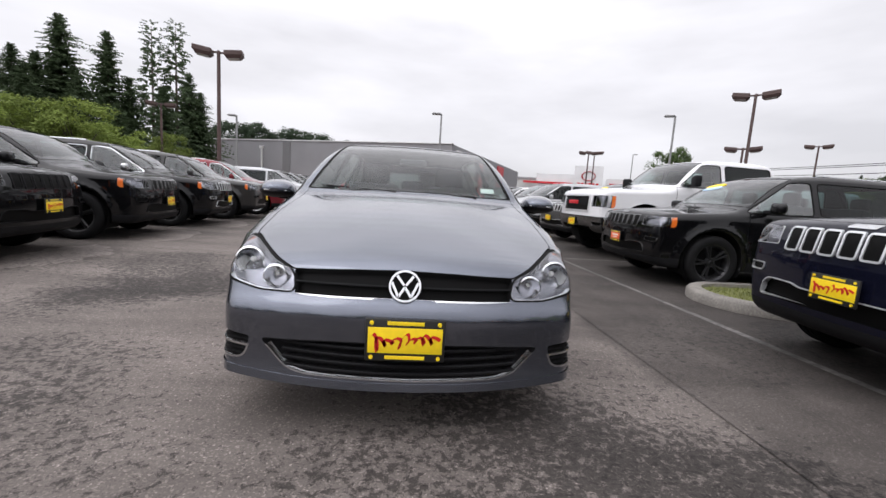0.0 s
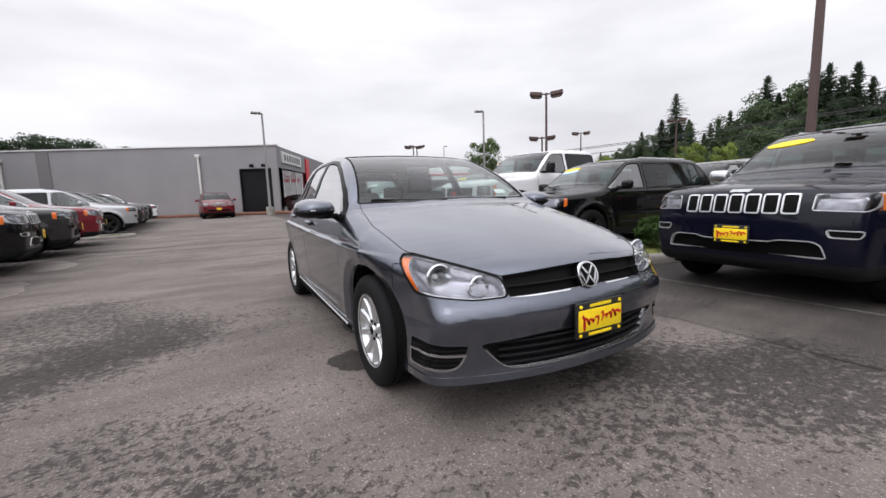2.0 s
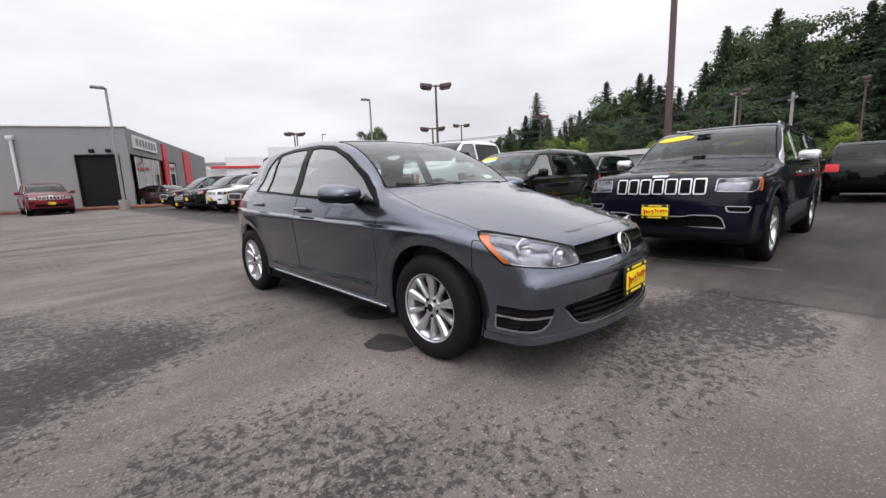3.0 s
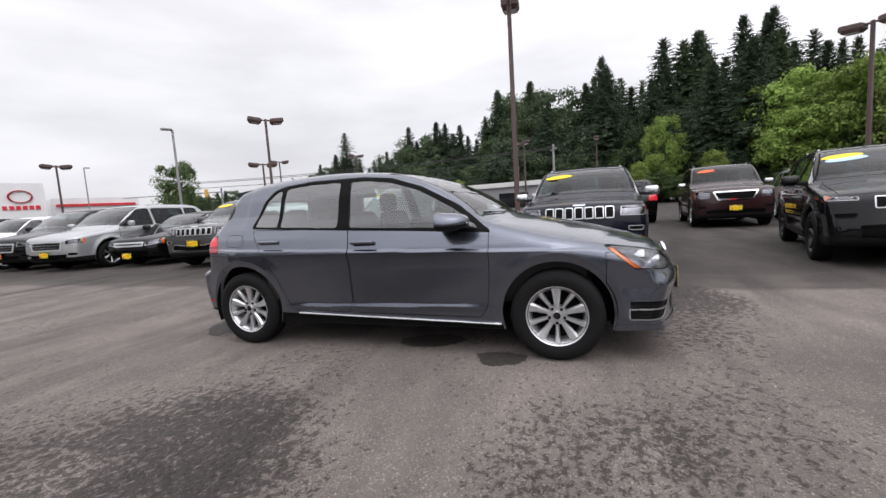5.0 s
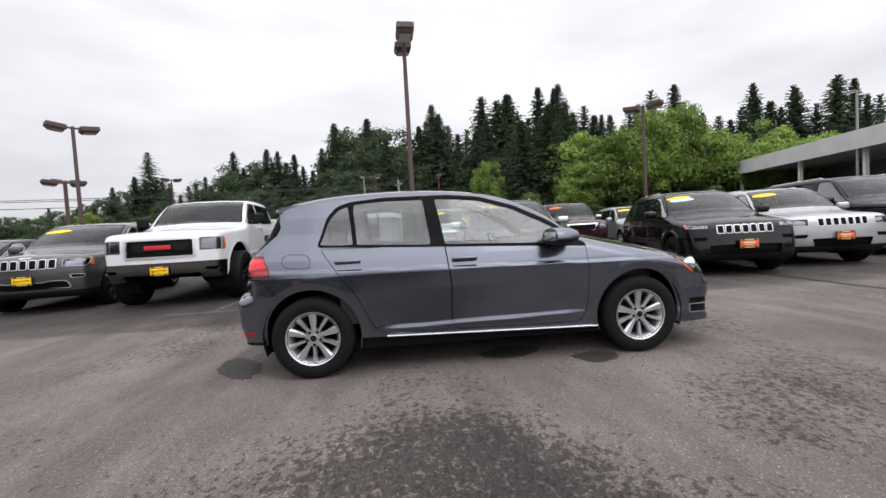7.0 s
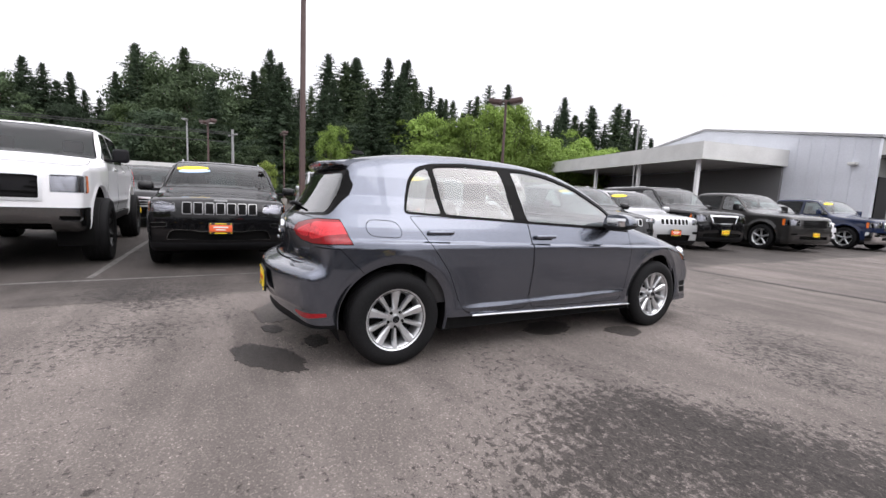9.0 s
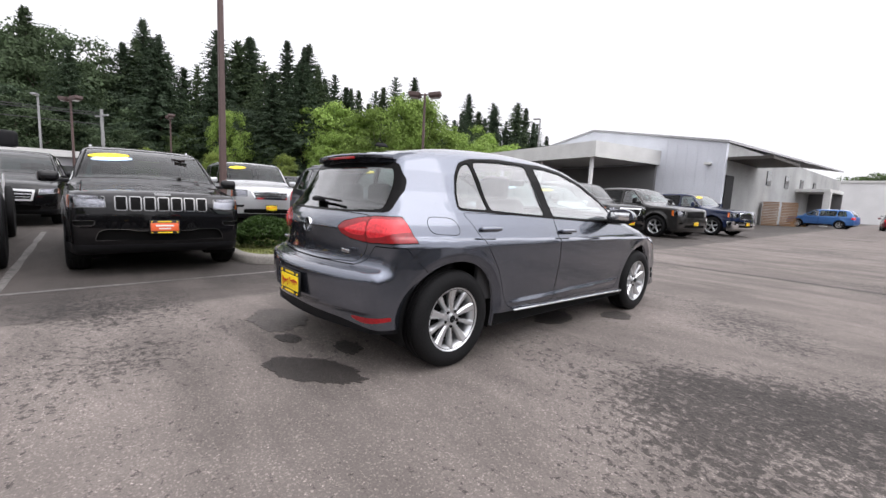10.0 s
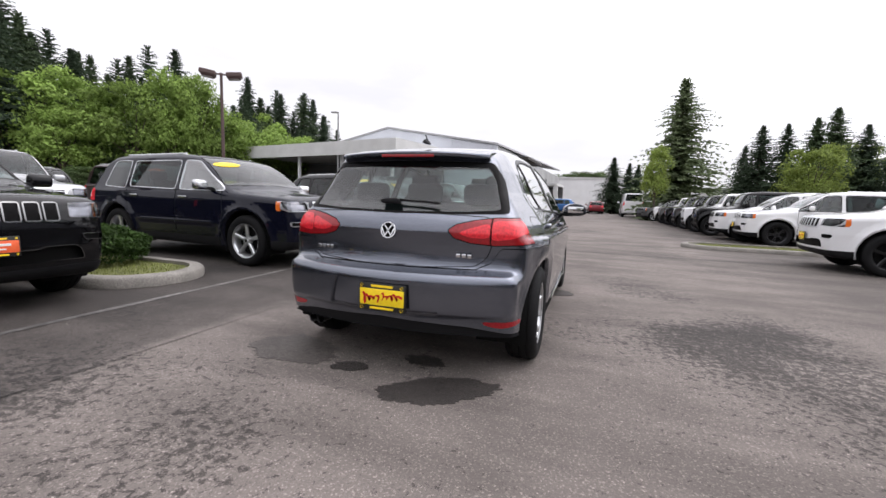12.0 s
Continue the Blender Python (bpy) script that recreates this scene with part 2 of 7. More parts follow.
M = {
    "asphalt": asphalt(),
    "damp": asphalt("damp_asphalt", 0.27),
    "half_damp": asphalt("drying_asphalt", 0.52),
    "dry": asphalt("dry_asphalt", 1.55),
    "concrete": material("kerb_concrete", (0.215, 0.20, 0.18), 0.9, grain=0.25, scale=60, bump=0.35, big=0.2, big_scale=4),
    "grass": material("grass_green", (0.17, 0.19, 0.05), 0.9, grain=0.4, scale=30, big=0.3, big_scale=3, vary=0.2),
    "soil": material("mown_turf", (0.13, 0.14, 0.045), 0.95, grain=0.5, scale=45, bump=0.6, big=0.35, big_scale=5),
    "hero": car_paint("grey_metallic_paint", (0.124, 0.136, 0.166), 0.90, 0.22),
    "black": car_paint("black_paint", (0.004, 0.004, 0.0045), coat=0.75),
    "blue": car_paint("midnight_blue_paint", (0.0042, 0.0048, 0.012), coat=0.62),
    "granite": car_paint("dark_grey_metallic_paint", (0.075, 0.075, 0.075), 0.5, 0.35),
    "charcoal": car_paint("charcoal_paint", (0.024, 0.023, 0.022), 0.2, 0.35),
    "white": car_paint("white_paint", (0.74, 0.74, 0.75)),
    "silver": car_paint("silver_paint", (0.44, 0.45, 0.46), 0.6, 0.35),
    "red": car_paint("deep_red_paint", (0.17, 0.008, 0.016), 0.3, 0.3),
    "maroon": car_paint("brown_red_paint", (0.028, 0.011, 0.012), 0.2, 0.3),
    "sky_blue": car_paint("bright_blue_paint", (0.05, 0.16, 0.42), 0.2, 0.3),
    "navy": car_paint("navy_paint", (0.010, 0.018, 0.050)),
    "plastic": material("black_plastic", (0.011, 0.011, 0.012), 0.55, spec=0.12, grain=0.15, scale=300, bump=0.08),
    "gloss_black": material("gloss_black_trim", (0.004, 0.004, 0.004), 0.2, spec=0.06),
    "grille_black": material("grille_black", (0.004, 0.004, 0.004), 0.5, spec=0.08),
    "seal": material("rubber_seal", (0.008, 0.008, 0.008), 0.7, spec=0.08),
    "tyre": material("tyre_rubber", (0.009, 0.009, 0.0095), 0.7, grain=0.25, scale=90, bump=0.15, spec=0.14),
    "alloy": material("silver_alloy", (0.60, 0.61, 0.62), 0.28, 0.8, grain=0.04, scale=60),
    "dark_alloy": material("dark_alloy", (0.055, 0.055, 0.058), 0.35, 0.7, grain=0.1, scale=50),
    "black_alloy": material("black_alloy", (0.012, 0.012, 0.012), 0.3, 0.3),
    "chrome": material("chrome", (0.78, 0.79, 0.80), 0.09, 1.0, grain=0.03, scale=30),
    "lamp_grey": material("lamp_reflector_grey", (0.24, 0.24, 0.26), 0.12, 1.0, grain=0.5, scale=30),
    "lamp_shade": material("dark_lamp_bowl", (0.30, 0.30, 0.33), 0.20, 0.95, big=0.35, big_scale=9),
    "bright_trim": material("bright_trim", (0.66, 0.67, 0.68), 0.28, 0.55, grain=0.03, scale=30),
    "dark_paint": material("dark_door_paint", (0.012, 0.012, 0.013), 0.5, spec=0.12, grain=0.1, scale=20),
    "dark_chrome": material("dark_chrome", (0.20, 0.20, 0.20), 0.25, 1.0),
    "satin": material("satin_chrome", (0.62, 0.63, 0.64), 0.22, 1.0, grain=0.03, scale=30),
    "liner": material("arch_liner", (0.008, 0.008, 0.008), 0.9, spec=0.1, grain=0.2, scale=60),
    "glass": glass("clear_car_glass", (0.78, 0.86, 0.84), 0.0, 0.075, 2.0),
    "rear_glass": glass("rear_screen_glass", (0.50, 0.60, 0.58), 0.0, 0.05, 3.2),
    "screen_glass": glass("windscreen_glass", (0.76, 0.86, 0.83), 0.0, 0.045, 4.2),
    "tint": glass("tinted_car_glass", (0.24, 0.32, 0.31), 0.0, 0.026, 4.0),
    "lens": glass("clear_lamp_lens", (0.93, 0.94, 0.95), 0.0, 0.028, 5.0),
    "red_lens": material("red_lamp_lens", (0.72, 0.022, 0.034), 0.2, grain=0.25, scale=70, coat=0.35),
    "dark_red_lens": material("deep_red_lens", (0.27, 0.006, 0.010), 0.2, grain=0.2, scale=70, coat=0.35),
    "amber": material("amber_lens", (0.75, 0.16, 0.02), 0.15, grain=0.1, scale=80, coat=1.0),
    "yellow": material("plate_yellow", (0.92, 0.66, 0.01), 0.45, grain=0.05, scale=50),
    "orange": material("plate_orange", (0.80, 0.13, 0.04), 0.45, grain=0.05, scale=50),
    "ink": material("plate_red_ink", (0.62, 0.015, 0.012), 0.5),
    "black_ink": material("plate_black_ink", (0.012, 0.012, 0.010), 0.5),
    "pale_blue": material("sticker_pale_blue", (0.45, 0.62, 0.82), 0.5),
    "paper": material("white_paper", (0.75, 0.75, 0.73), 0.6),
    "seat": material("dark_seat_cloth", (0.030, 0.030, 0.031), 0.85, grain=0.2, scale=150, bump=0.2),
    "lining": material("pale_headlining", (0.20, 0.20, 0.19), 0.9, grain=0.1, scale=80),
    "dash": material("dashboard_plastic", (0.022, 0.022, 0.023), 0.6, grain=0.15, scale=200, bump=0.1),
}


# ---- mesh helpers ----
def link_mesh(name, mesh, mat, parent=None, label=""):
    ob = new(name, mesh)
    if mat is not None and not mesh.materials:
        mesh.materials.append(mat)
    if parent is not None:
        ob.parent = parent
    if label:
        tagged(ob, label)
    return ob


def finish(bm, name, smooth=True, angle=35):
    bmesh.ops.recalc_face_normals(bm, faces=bm.faces)
    me = bpy.data.meshes.new(name)
    bm.to_mesh(me)
    bm.free()
    if smooth:
        me.polygons.foreach_set("use_smooth", [True] * len(me.polygons))
        me.set_sharp_from_angle(angle=radians(angle))
    return me


def part(name, bm, mat, parent, label="", smooth=True):
    """Links a bmesh as one mesh object under a thing or under a part."""
    return link_mesh(name, finish(bm, name, smooth), mat, parent, label)


def add_box(bm, size, loc=(0, 0, 0), bevel=0.0, rot=None, seg=2, taper=None):
    """A box with rounded edges; taper scales its top."""
    made = bmesh.ops.create_cube(bm, size=1.0)["verts"]
    for v in made:
        if taper and v.co.z > 0:
            v.co.x *= taper[0]
            v.co.y *= taper[1]
        v.co = Vector((v.co.x * size[0], v.co.y * size[1], v.co.z * size[2]))
    if bevel:
        edges = list({e for v in made for e in v.link_edges})
        res = bmesh.ops.bevel(bm, geom=edges, offset=bevel, segments=seg, profile=0.5, affect="EDGES")
        made = list({v for f in res["faces"] for v in f.verts} | {v for v in made if v.is_valid})
    m = Matrix.Translation(loc) @ (rot.to_4x4() if rot else Matrix.Identity(4))
    for v in made:
        v.co = m @ v.co
    return made


def add_tube(bm, a, b, r0, r1, n=12, caps=True):
    """A tapered round bar from a to b."""
    a, b = Vector(a), Vector(b)
    q = (b - a).to_track_quat("Z", "Y")
    rings = []
    for c, r in ((a, r0), (b, r1)):
        rings.append([bm.verts.new(c + q @ Vector((r * math.cos(2 * math.pi * i / n), r * math.sin(2 * math.pi * i / n), 0))) for i in range(n)])
    for i in range(n):
        j = (i + 1) % n
        bm.faces.new((rings[0][i], rings[0][j], rings[1][j], rings[1][i]))
    if caps:
        bm.faces.new(rings[0][::-1])
        bm.faces.new(rings[1])


def add_lathe(bm, rows, n=40, axis="x", centre=(0, 0, 0), closed=False):
    """Turns rows of (radius, along) about an axis."""
    rings = []
    for r, s in rows:
        ring = []
        for i in range(n):
            a = 2 * math.pi * i / n
            p = (s, r * math.cos(a), r * math.sin(a)) if axis == "x" else (r * math.cos(a), s, r * math.sin(a)) if axis == "y" else (r * math.cos(a), r * math.sin(a), s)
            ring.append(bm.verts.new(Vector(p) + Vector(centre)))
        rings.append(ring)
    pairs = list(zip(rings, rings[1:])) + ([(rings[-1], rings[0])] if closed else [])
    for p, q in pairs:
        for i in range(n):
            j = (i + 1) % n
            bm.faces.new((p[i], p[j], q[j], q[i]))
    return rings


def box_part(name, size, loc, mat, parent, bevel=0.01, rot=None, label="", taper=None, seg=2):
    bm = bmesh.new()
    add_box(bm, size, loc, bevel, rot, seg, taper)
    return part(name, bm, mat, parent, label)


def thing(name, x, y, z=0.0, turn=0.0, label="", category="", group="", kind=""):
    e = new(name)
    e.empty_display_size = 0.2
    e.matrix_world = pose(x, y, z, 0, 0, turn)
    return tagged(e, label, category, group, kind)


# ---- vehicle bodies: a smooth solid, cut into its panels ----
def round_off(poly, times=1):
    """Cuts the corners of a closed outline."""
    p = np.array(poly, float)
    for _ in range(times):
        q = np.roll(p, -1, 0)
        p = np.stack([0.75 * p + 0.25 * q, 0.25 * p + 0.75 * q], 1).reshape(-1, 2)
    return p


def soften(poly, k=1):
    """Rounds the corners of a closed outline by about 3 cm times k."""
    p = np.array(poly, float)
    if not k:
        return p
    out = []
    for i in range(len(p)):
        o, c, n = p[i - 1], p[i], p[(i + 1) % len(p)]
        a = c + (o - c) * min(0.03 * k / (np.linalg.norm(o - c) + 1e-9), 0.45)
        b = c + (n - c) * min(0.03 * k / (np.linalg.norm(n - c) + 1e-9), 0.45)
        out += [a, 0.25 * a + 0.5 * c + 0.25 * b, b]
    return np.array(out)


def outline(poly, a, b):
    """Signed distance to a closed outline, negative inside."""
    p = np.array(poly, float)
    q = np.roll(p, -1, 0)
    d = np.full(a.shape, 1e9)
    inside = np.zeros(a.shape, bool)
    for (x0, y0), (x1, y1) in zip(p, q):
        ex, ey = x1 - x0, y1 - y0
        t = np.clip(((a - x0) * ex + (b - y0) * ey) / (ex * ex + ey * ey + 1e-12), 0, 1)
        d = np.minimum(d, (a - x0 - t * ex) ** 2 + (b - y0 - t * ey) ** 2)
        if y0 != y1:
            inside ^= ((y0 > b) != (y1 > b)) & (a < (x1 - x0) * (b - y0) / (y1 - y0) + x0)
    d = np.sqrt(d)
    return np.where(inside, -d, d)


def soft_max(a, b, k):
    h = np.maximum(k - np.abs(a - b), 0) / k
    return np.maximum(a, b) + h * h * k * 0.25


class Skin:
    """One half (x >= 0) of a vehicle's surface, which is cut into panels by fields."""

    def __init__(self, s, step):
        self.s = s
        self.profile = round_off(s["profile"], 2)
        y0, y1 = s["profile"][:, 0].min() - 0.1, s["profile"][:, 0].max() + 0.1
        z1, z0 = s["profile"][:, 1].max() + 0.12, -0.30
        X = max(w for _, w in s["width"]) + 0.12
        ny, nz, nx = int((y1 - y0) / step), int((z1 - z0) / step * 1.15), int(X / step * 1.25)
        ys, zs, xs = np.linspace(y0, y1, ny + 1), np.linspace(z0, z1, nz + 1), np.linspace(0, X, nx + 1)
        grids = [(np.full((ny + 1, nz + 1), X), *np.meshgrid(ys, zs, indexing="ij"))]
        a, b = np.meshgrid(xs, ys, indexing="ij")
        grids.append((a, b, np.full(a.shape, z1)))
        a, b = np.meshgrid(xs, zs, indexing="ij")
        grids += [(a, np.full(a.shape, y0), b), (a, np.full(a.shape, y1), b)]
        pts, quads, n = [], [], 0
        for k, (gx, gy, gz) in enumerate(grids):
            h, w = gx.shape
            idx = n + np.arange(h * w).reshape(h, w)
            q = np.stack([idx[:-1, :-1], idx[1:, :-1], idx[1:, 1:], idx[:-1, 1:]], -1).reshape(-1, 4)
            pts.append(np.stack([gx, gy, gz], -1).reshape(-1, 3))
            quads.append(q if k in (0, 3) else q[:, ::-1])
            n += h * w
        pts, quads = np.concatenate(pts), np.concatenate(quads)
        _, first, inv = np.unique(pts.round(5), axis=0, return_index=True, return_inverse=True)
        pts, quads = pts[first], inv.reshape(-1)[quads]
        anchor = np.stack([np.zeros(len(pts)), np.clip(pts[:, 1], y0 + 0.85, y1 - 0.7), np.full(len(pts), s.get("core", 0.62))], 1)
        lo, hi = np.zeros(len(pts)), np.ones(len(pts))
        for _ in range(22):
            mid = (lo + hi) / 2
            out = self.solid(anchor + (pts - anchor) * mid[:, None]) > 0
            hi, lo = np.where(out, mid, hi), np.where(out, lo, mid)
        self.V = anchor + (pts - anchor) * hi[:, None]
        self.V[np.abs(pts[:, 0]) < 1e-9, 0] = 0
        self.T = np.concatenate([quads[:, [0, 1, 2]], quads[:, [0, 2, 3]]])

    def solid(self, p):
        s = self.s
        x, y, z = np.abs(p[:, 0]), p[:, 1], p[:, 2]
        t = x / s["half"]
        bow = np.interp(y, *zip(*s["bow"]))
        crown = np.interp(y, *zip(*s["crown"]))
        d = outline(self.profile, y - bow * t ** 2.2, z + crown * t ** 2)
        w = np.interp(z, *zip(*s["width"])) * np.interp(y, *zip(*s["plan"]))
        for ya, r in s["axles"]:
            c = np.hypot(y - ya, z - s["wheel"])
            w = w + s.get("flare", 0.015) * np.interp(c, [r - 0.01, r + 0.05, r + 0.10, r + 0.16], [-1.8, 0.9, 0.35, 0]) * np.clip((z - 0.2) * 6, 0, 1) * (c > r - 0.2)
        if "extra" in s:
            w = w + s["extra"](y, z)
        return soft_max(d, x - w, s.get("round", 0.09))

    def cut(self, field):
        """Takes out the part where field(x, y, z) < 0 and returns its triangles."""
        inside, self.T = self.split(self.T, field(*self.V.T))
        return inside

    def split(self, T, phi):
        s = phi[T] < 0
        n = s.sum(1)
        ins, outs, mixed = T[n == 3], T[n == 0], T[(n == 1) | (n == 2)]
        if not len(mixed):
            return ins, outs
        V, fresh, known, add_in, add_out = self.V, [], {}, [], []
        base = len(V)

        def between(a, b):
            key = (a, b) if a < b else (b, a)
            if key not in known:
                f = phi[a] / (phi[a] - phi[b])
                known[key] = base + len(fresh)
                fresh.append(V[a] + (V[b] - V[a]) * f)
            return known[key]

        for tri in mixed.tolist():
            flags = [phi[i] < 0 for i in tri]
            lone = flags.index(True) if sum(flags) == 1 else flags.index(False)
            a, b, c = tri[lone], tri[(lone + 1) % 3], tri[(lone + 2) % 3]
            ab, ac = between(a, b), between(a, c)
            one, two = [[a, ab, ac]], [[ab, b, c], [ab, c, ac]]
            if sum(flags) == 1:
                add_in += one
                add_out += two
            else:
                add_in += two
                add_out += one
        self.V = np.concatenate([V, np.array(fresh)])
        return np.concatenate([ins, np.array(add_in)]), np.concatenate([outs, np.array(add_out)])

    def onto(self, pts, way, reach=0.5):
        """Points moved along a direction until they lie on the surface."""
        p, d = np.array(pts, float), np.array(way, float)
        lo, hi = np.full(len(p), -reach), np.full(len(p), reach)
        for _ in range(24):
            mid = (lo + hi) / 2
            out = self.solid(p + d * mid[:, None]) > 0
            lo, hi = np.where(out, mid, lo), np.where(out, hi, mid)
        return p + d * lo[:, None]

    def stamp(self, name, poly, lift, way=(0, 1, 0), plane="xz", at=0.0, ring=0.0, deep=0.02, base=None):
        """A thin plate or, with ring, a frame of that width, pressed on to the surface along a direction."""
        P = np.array(poly, float)
        n = len(P)
        nxt, prv = np.roll(P, -1, 0), np.roll(P, 1, 0)
        t = nxt - prv
        t /= np.linalg.norm(t, axis=1, keepdims=True) + 1e-9
        inward = np.stack([-t[:, 1], t[:, 0]], 1)
        if (P[:, 0] * nxt[:, 1] - P[:, 1] * nxt[:, 0]).sum() < 0:
            inward = -inward
        c = P.mean(0)
        loops = [P, P + inward * ring] if ring else [P] + [c + (P - c) * u for u in (0.66, 0.33, 0.02)]
        d = np.array(way, float)

        def place(q):
            if base is not None:
                return np.array([base(a, b) for a, b in q])
            return np.stack([q[:, 0], np.full(len(q), at), q[:, 1]], 1)

        rows = [self.onto(place(q), d) for q in loops]
        V, F = [], []
        low = [rows[0] + d * deep] + [r - d * lift for r in rows] + ([rows[-1] + d * deep] if ring else [])
        for r in low:
            V += [tuple(v) for v in r]
        for k in range(len(low) - 1):
            for i in range(n):
                j = (i + 1) % n
                F.append((k * n + i, k * n + j, (k + 1) * n + j, (k + 1) * n + i))
        me = bpy.data.meshes.new(name)
        me.from_pydata(V, [], F)
        bm = bmesh.new()
        bm.from_mesh(me)
        bpy.data.meshes.remove(me)
        return finish(bm, name, True, 40)

    def panel(self, T, name, side=0, shift=0.0, wall=0.0):
        """A mesh of triangles: side 1 or -1 for one flank, 0 for both halves joined. shift moves it outwards; wall joins it to where it was."""
        if not len(T):
            return None
        used, inv = np.unique(T, return_inverse=True)
        T = inv.reshape(-1, 3)
        P = self.V[used]
        e = 0.004
        N = np.stack([self.solid(P + e * np.eye(3)[i]) - self.solid(P - e * np.eye(3)[i]) for i in range(3)], 1)
        N /= np.linalg.norm(N, axis=1, keepdims=True) + 1e-9
        face = np.cross(P[T[:, 1]] - P[T[:, 0]], P[T[:, 2]] - P[T[:, 0]])
        T = np.where(((face * N[T].sum(1)).sum(1) < 0)[:, None], T[:, ::-1], T)
        Q = P + N * shift
        if wall:
            edge = {}
            for a, b, c in T.tolist():
                for u, v in ((a, b), (b, c), (c, a)):
                    edge[(u, v)] = edge.get((u, v), 0) + 1
            rim = [(u, v) for u, v in edge if (v, u) not in edge and not (abs(P[u][0]) < 1e-6 and abs(P[v][0]) < 1e-6)]
            k = len(P)
            sides = [[u, v, v + k] for u, v in rim] + [[u, v + k, u + k] for u, v in rim]
            P2 = Q - N * wall
            Q, N = np.concatenate([Q, P2]), np.concatenate([N, N])
            T = np.concatenate([T, np.array(sides)[:, ::-1]]) if sides else T
        flip = np.array([-1, 1, 1])
        if side == 0:
            k = len(Q)
            Q, N = np.concatenate([Q, Q * flip]), np.concatenate([N, N * flip])
            T = np.concatenate([T, T[:, ::-1] + k])
        elif side < 0:
            Q, N, T = Q * flip, N * flip, T[:, ::-1]
        me = bpy.data.meshes.new(name)
        me.from_pydata(Q.tolist(), [], T.tolist())
        me.polygons.foreach_set("use_smooth", [True] * len(me.polygons))
        me.normals_split_custom_set_from_vertices(N.tolist())
        return me


def strip(a, lo, hi):
    return np.maximum(a - hi, lo - a)


# ---- wheels ----
def wheel_meshes(R, rim, width, style):
    """Meshes of one wheel, its outer face towards -x and its hub at the origin: name, mesh, material, level."""
    out, w = [], width / 2
    bm = bmesh.new()
    rows = [(rim - 0.012, -w * 0.80), (rim + 0.012, -w * 0.93), (rim + (R - rim) * 0.45, -w * 1.03), (R - 0.028, -w * 0.95), (R - 0.008, -w * 0.80), (R, -w * 0.62)]
    grooves = []
    for c in (-0.42, 0.0, 0.42):
        grooves += [(R, w * (c - 0.07)), (R - 0.008, w * (c - 0.05)), (R - 0.008, w * (c + 0.05)), (R, w * (c + 0.07))]
    rows += grooves + [(r, -s) for r, s in rows[::-1]]
    add_lathe(bm, rows, 44)
    out.append(("tyre", finish(bm, "tyre"), "tyre", 1))
    bm = bmesh.new()
    add_lathe(bm, [(rim + 0.010, -w * 0.90), (rim - 0.004, -w * 0.86), (rim - 0.012, -w * 0.78), (rim - 0.028, -w * 0.55), (rim - 0.035, w * 0.2), (rim - 0.01, w * 0.85)], 44)
    out.append(("wheel", finish(bm, "rim"), "rim", 0))
    # brake disc, oversized and black: its colour gives the shade behind the spokes
    bm = bmesh.new()
    add_lathe(bm, [(0.001, 0.02), (rim * 0.90, 0.02), (rim * 0.90, 0.04), (0.001, 0.04)], 30)
    out.append(("brake_disc", finish(bm, "brake_disc"), "liner", 1))
    bm = bmesh.new()
    face = -w * 0.62
    add_lathe(bm, [(0.001, face - 0.012), (0.027, face - 0.012), (0.031, face - 0.006), (0.033, face + 0.004), (0.062, face + 0.004), (0.072, face + 0.02), (0.072, face + 0.05)], 30)
    for i in range(5):
        a = 2 * math.pi * (i + 0.5) / 5 + math.pi / 2
        c = Vector((face + 0.004, 0.053 * math.cos(a), 0.053 * math.sin(a)))
        add_lathe(bm, [(0.001, -0.006), (0.009, -0.006), (0.009, 0.004)], 8, centre=c)
    out.append(("hub", finish(bm, "hub"), "rim", 1))
    bm = bmesh.new()
    add_lathe(bm, [(0.001, face - 0.016), (0.021, face - 0.016), (0.025, face - 0.011)], 20)
    out.append(("hub_cap", finish(bm, "hub_cap"), "plastic", 1))
    for i in range(5 if style == "ten" else 0):
        a = 2 * math.pi * (i + 0.5) / 5 + math.pi / 2
        bm = bmesh.new()
        add_lathe(bm, [(0.001, -0.0075), (0.0105, -0.0075), (0.0105, 0.0)], 8, centre=Vector((face + 0.003, 0.053 * math.cos(a), 0.053 * math.sin(a))))
        out.append(("wheel_bolt", finish(bm, "wheel_bolt"), "liner", 1))
    spokes = {"ten": 10, "five": 5, "twin": 10, "six": 6}[style]
    for i in range(spokes):
        bm = bmesh.new()
        a = 2 * math.pi * i / spokes + math.pi / 2
        if style == "twin":
            a += 0.16 if i % 2 else -0.16
        wi, wo = {"ten": (0.014, 0.033) if i % 2 == 0 else (0.010, 0.021), "five": (0.024, 0.030), "twin": (0.009, 0.014), "six": (0.018, 0.034)}[style]
        r0, r1 = 0.055, rim - 0.012
        q = Matrix.Rotation(a, 3, "X")
        pts = []
        for r, hw, d in ((r0, wi, face - 0.001), (r0 + (r1 - r0) * 0.55, (wi + wo) / 2 * 1.05, face - 0.006), (r1, wo, -w * 0.80)):
            for y, dx in ((-hw, 0.012), (-hw * 0.55, 0.0), (hw * 0.55, 0.0), (hw, 0.012)):
                pts.append(bm.verts.new(q @ Vector((d + dx, r, y))))
            for y in (hw, -hw):
                pts.append(bm.verts.new(q @ Vector((d + 0.034, r, y))))
        for k in range(2):
            for j in range(6):
                bm.faces.new((pts[k * 6 + j], pts[k * 6 + (j + 1) % 6], pts[k * 6 + 6 + (j + 1) % 6], pts[k * 6 + 6 + j]))
        out.append(("spoke", finish(bm, "spoke"), "rim", 1))
    return out


WHEELS = {}


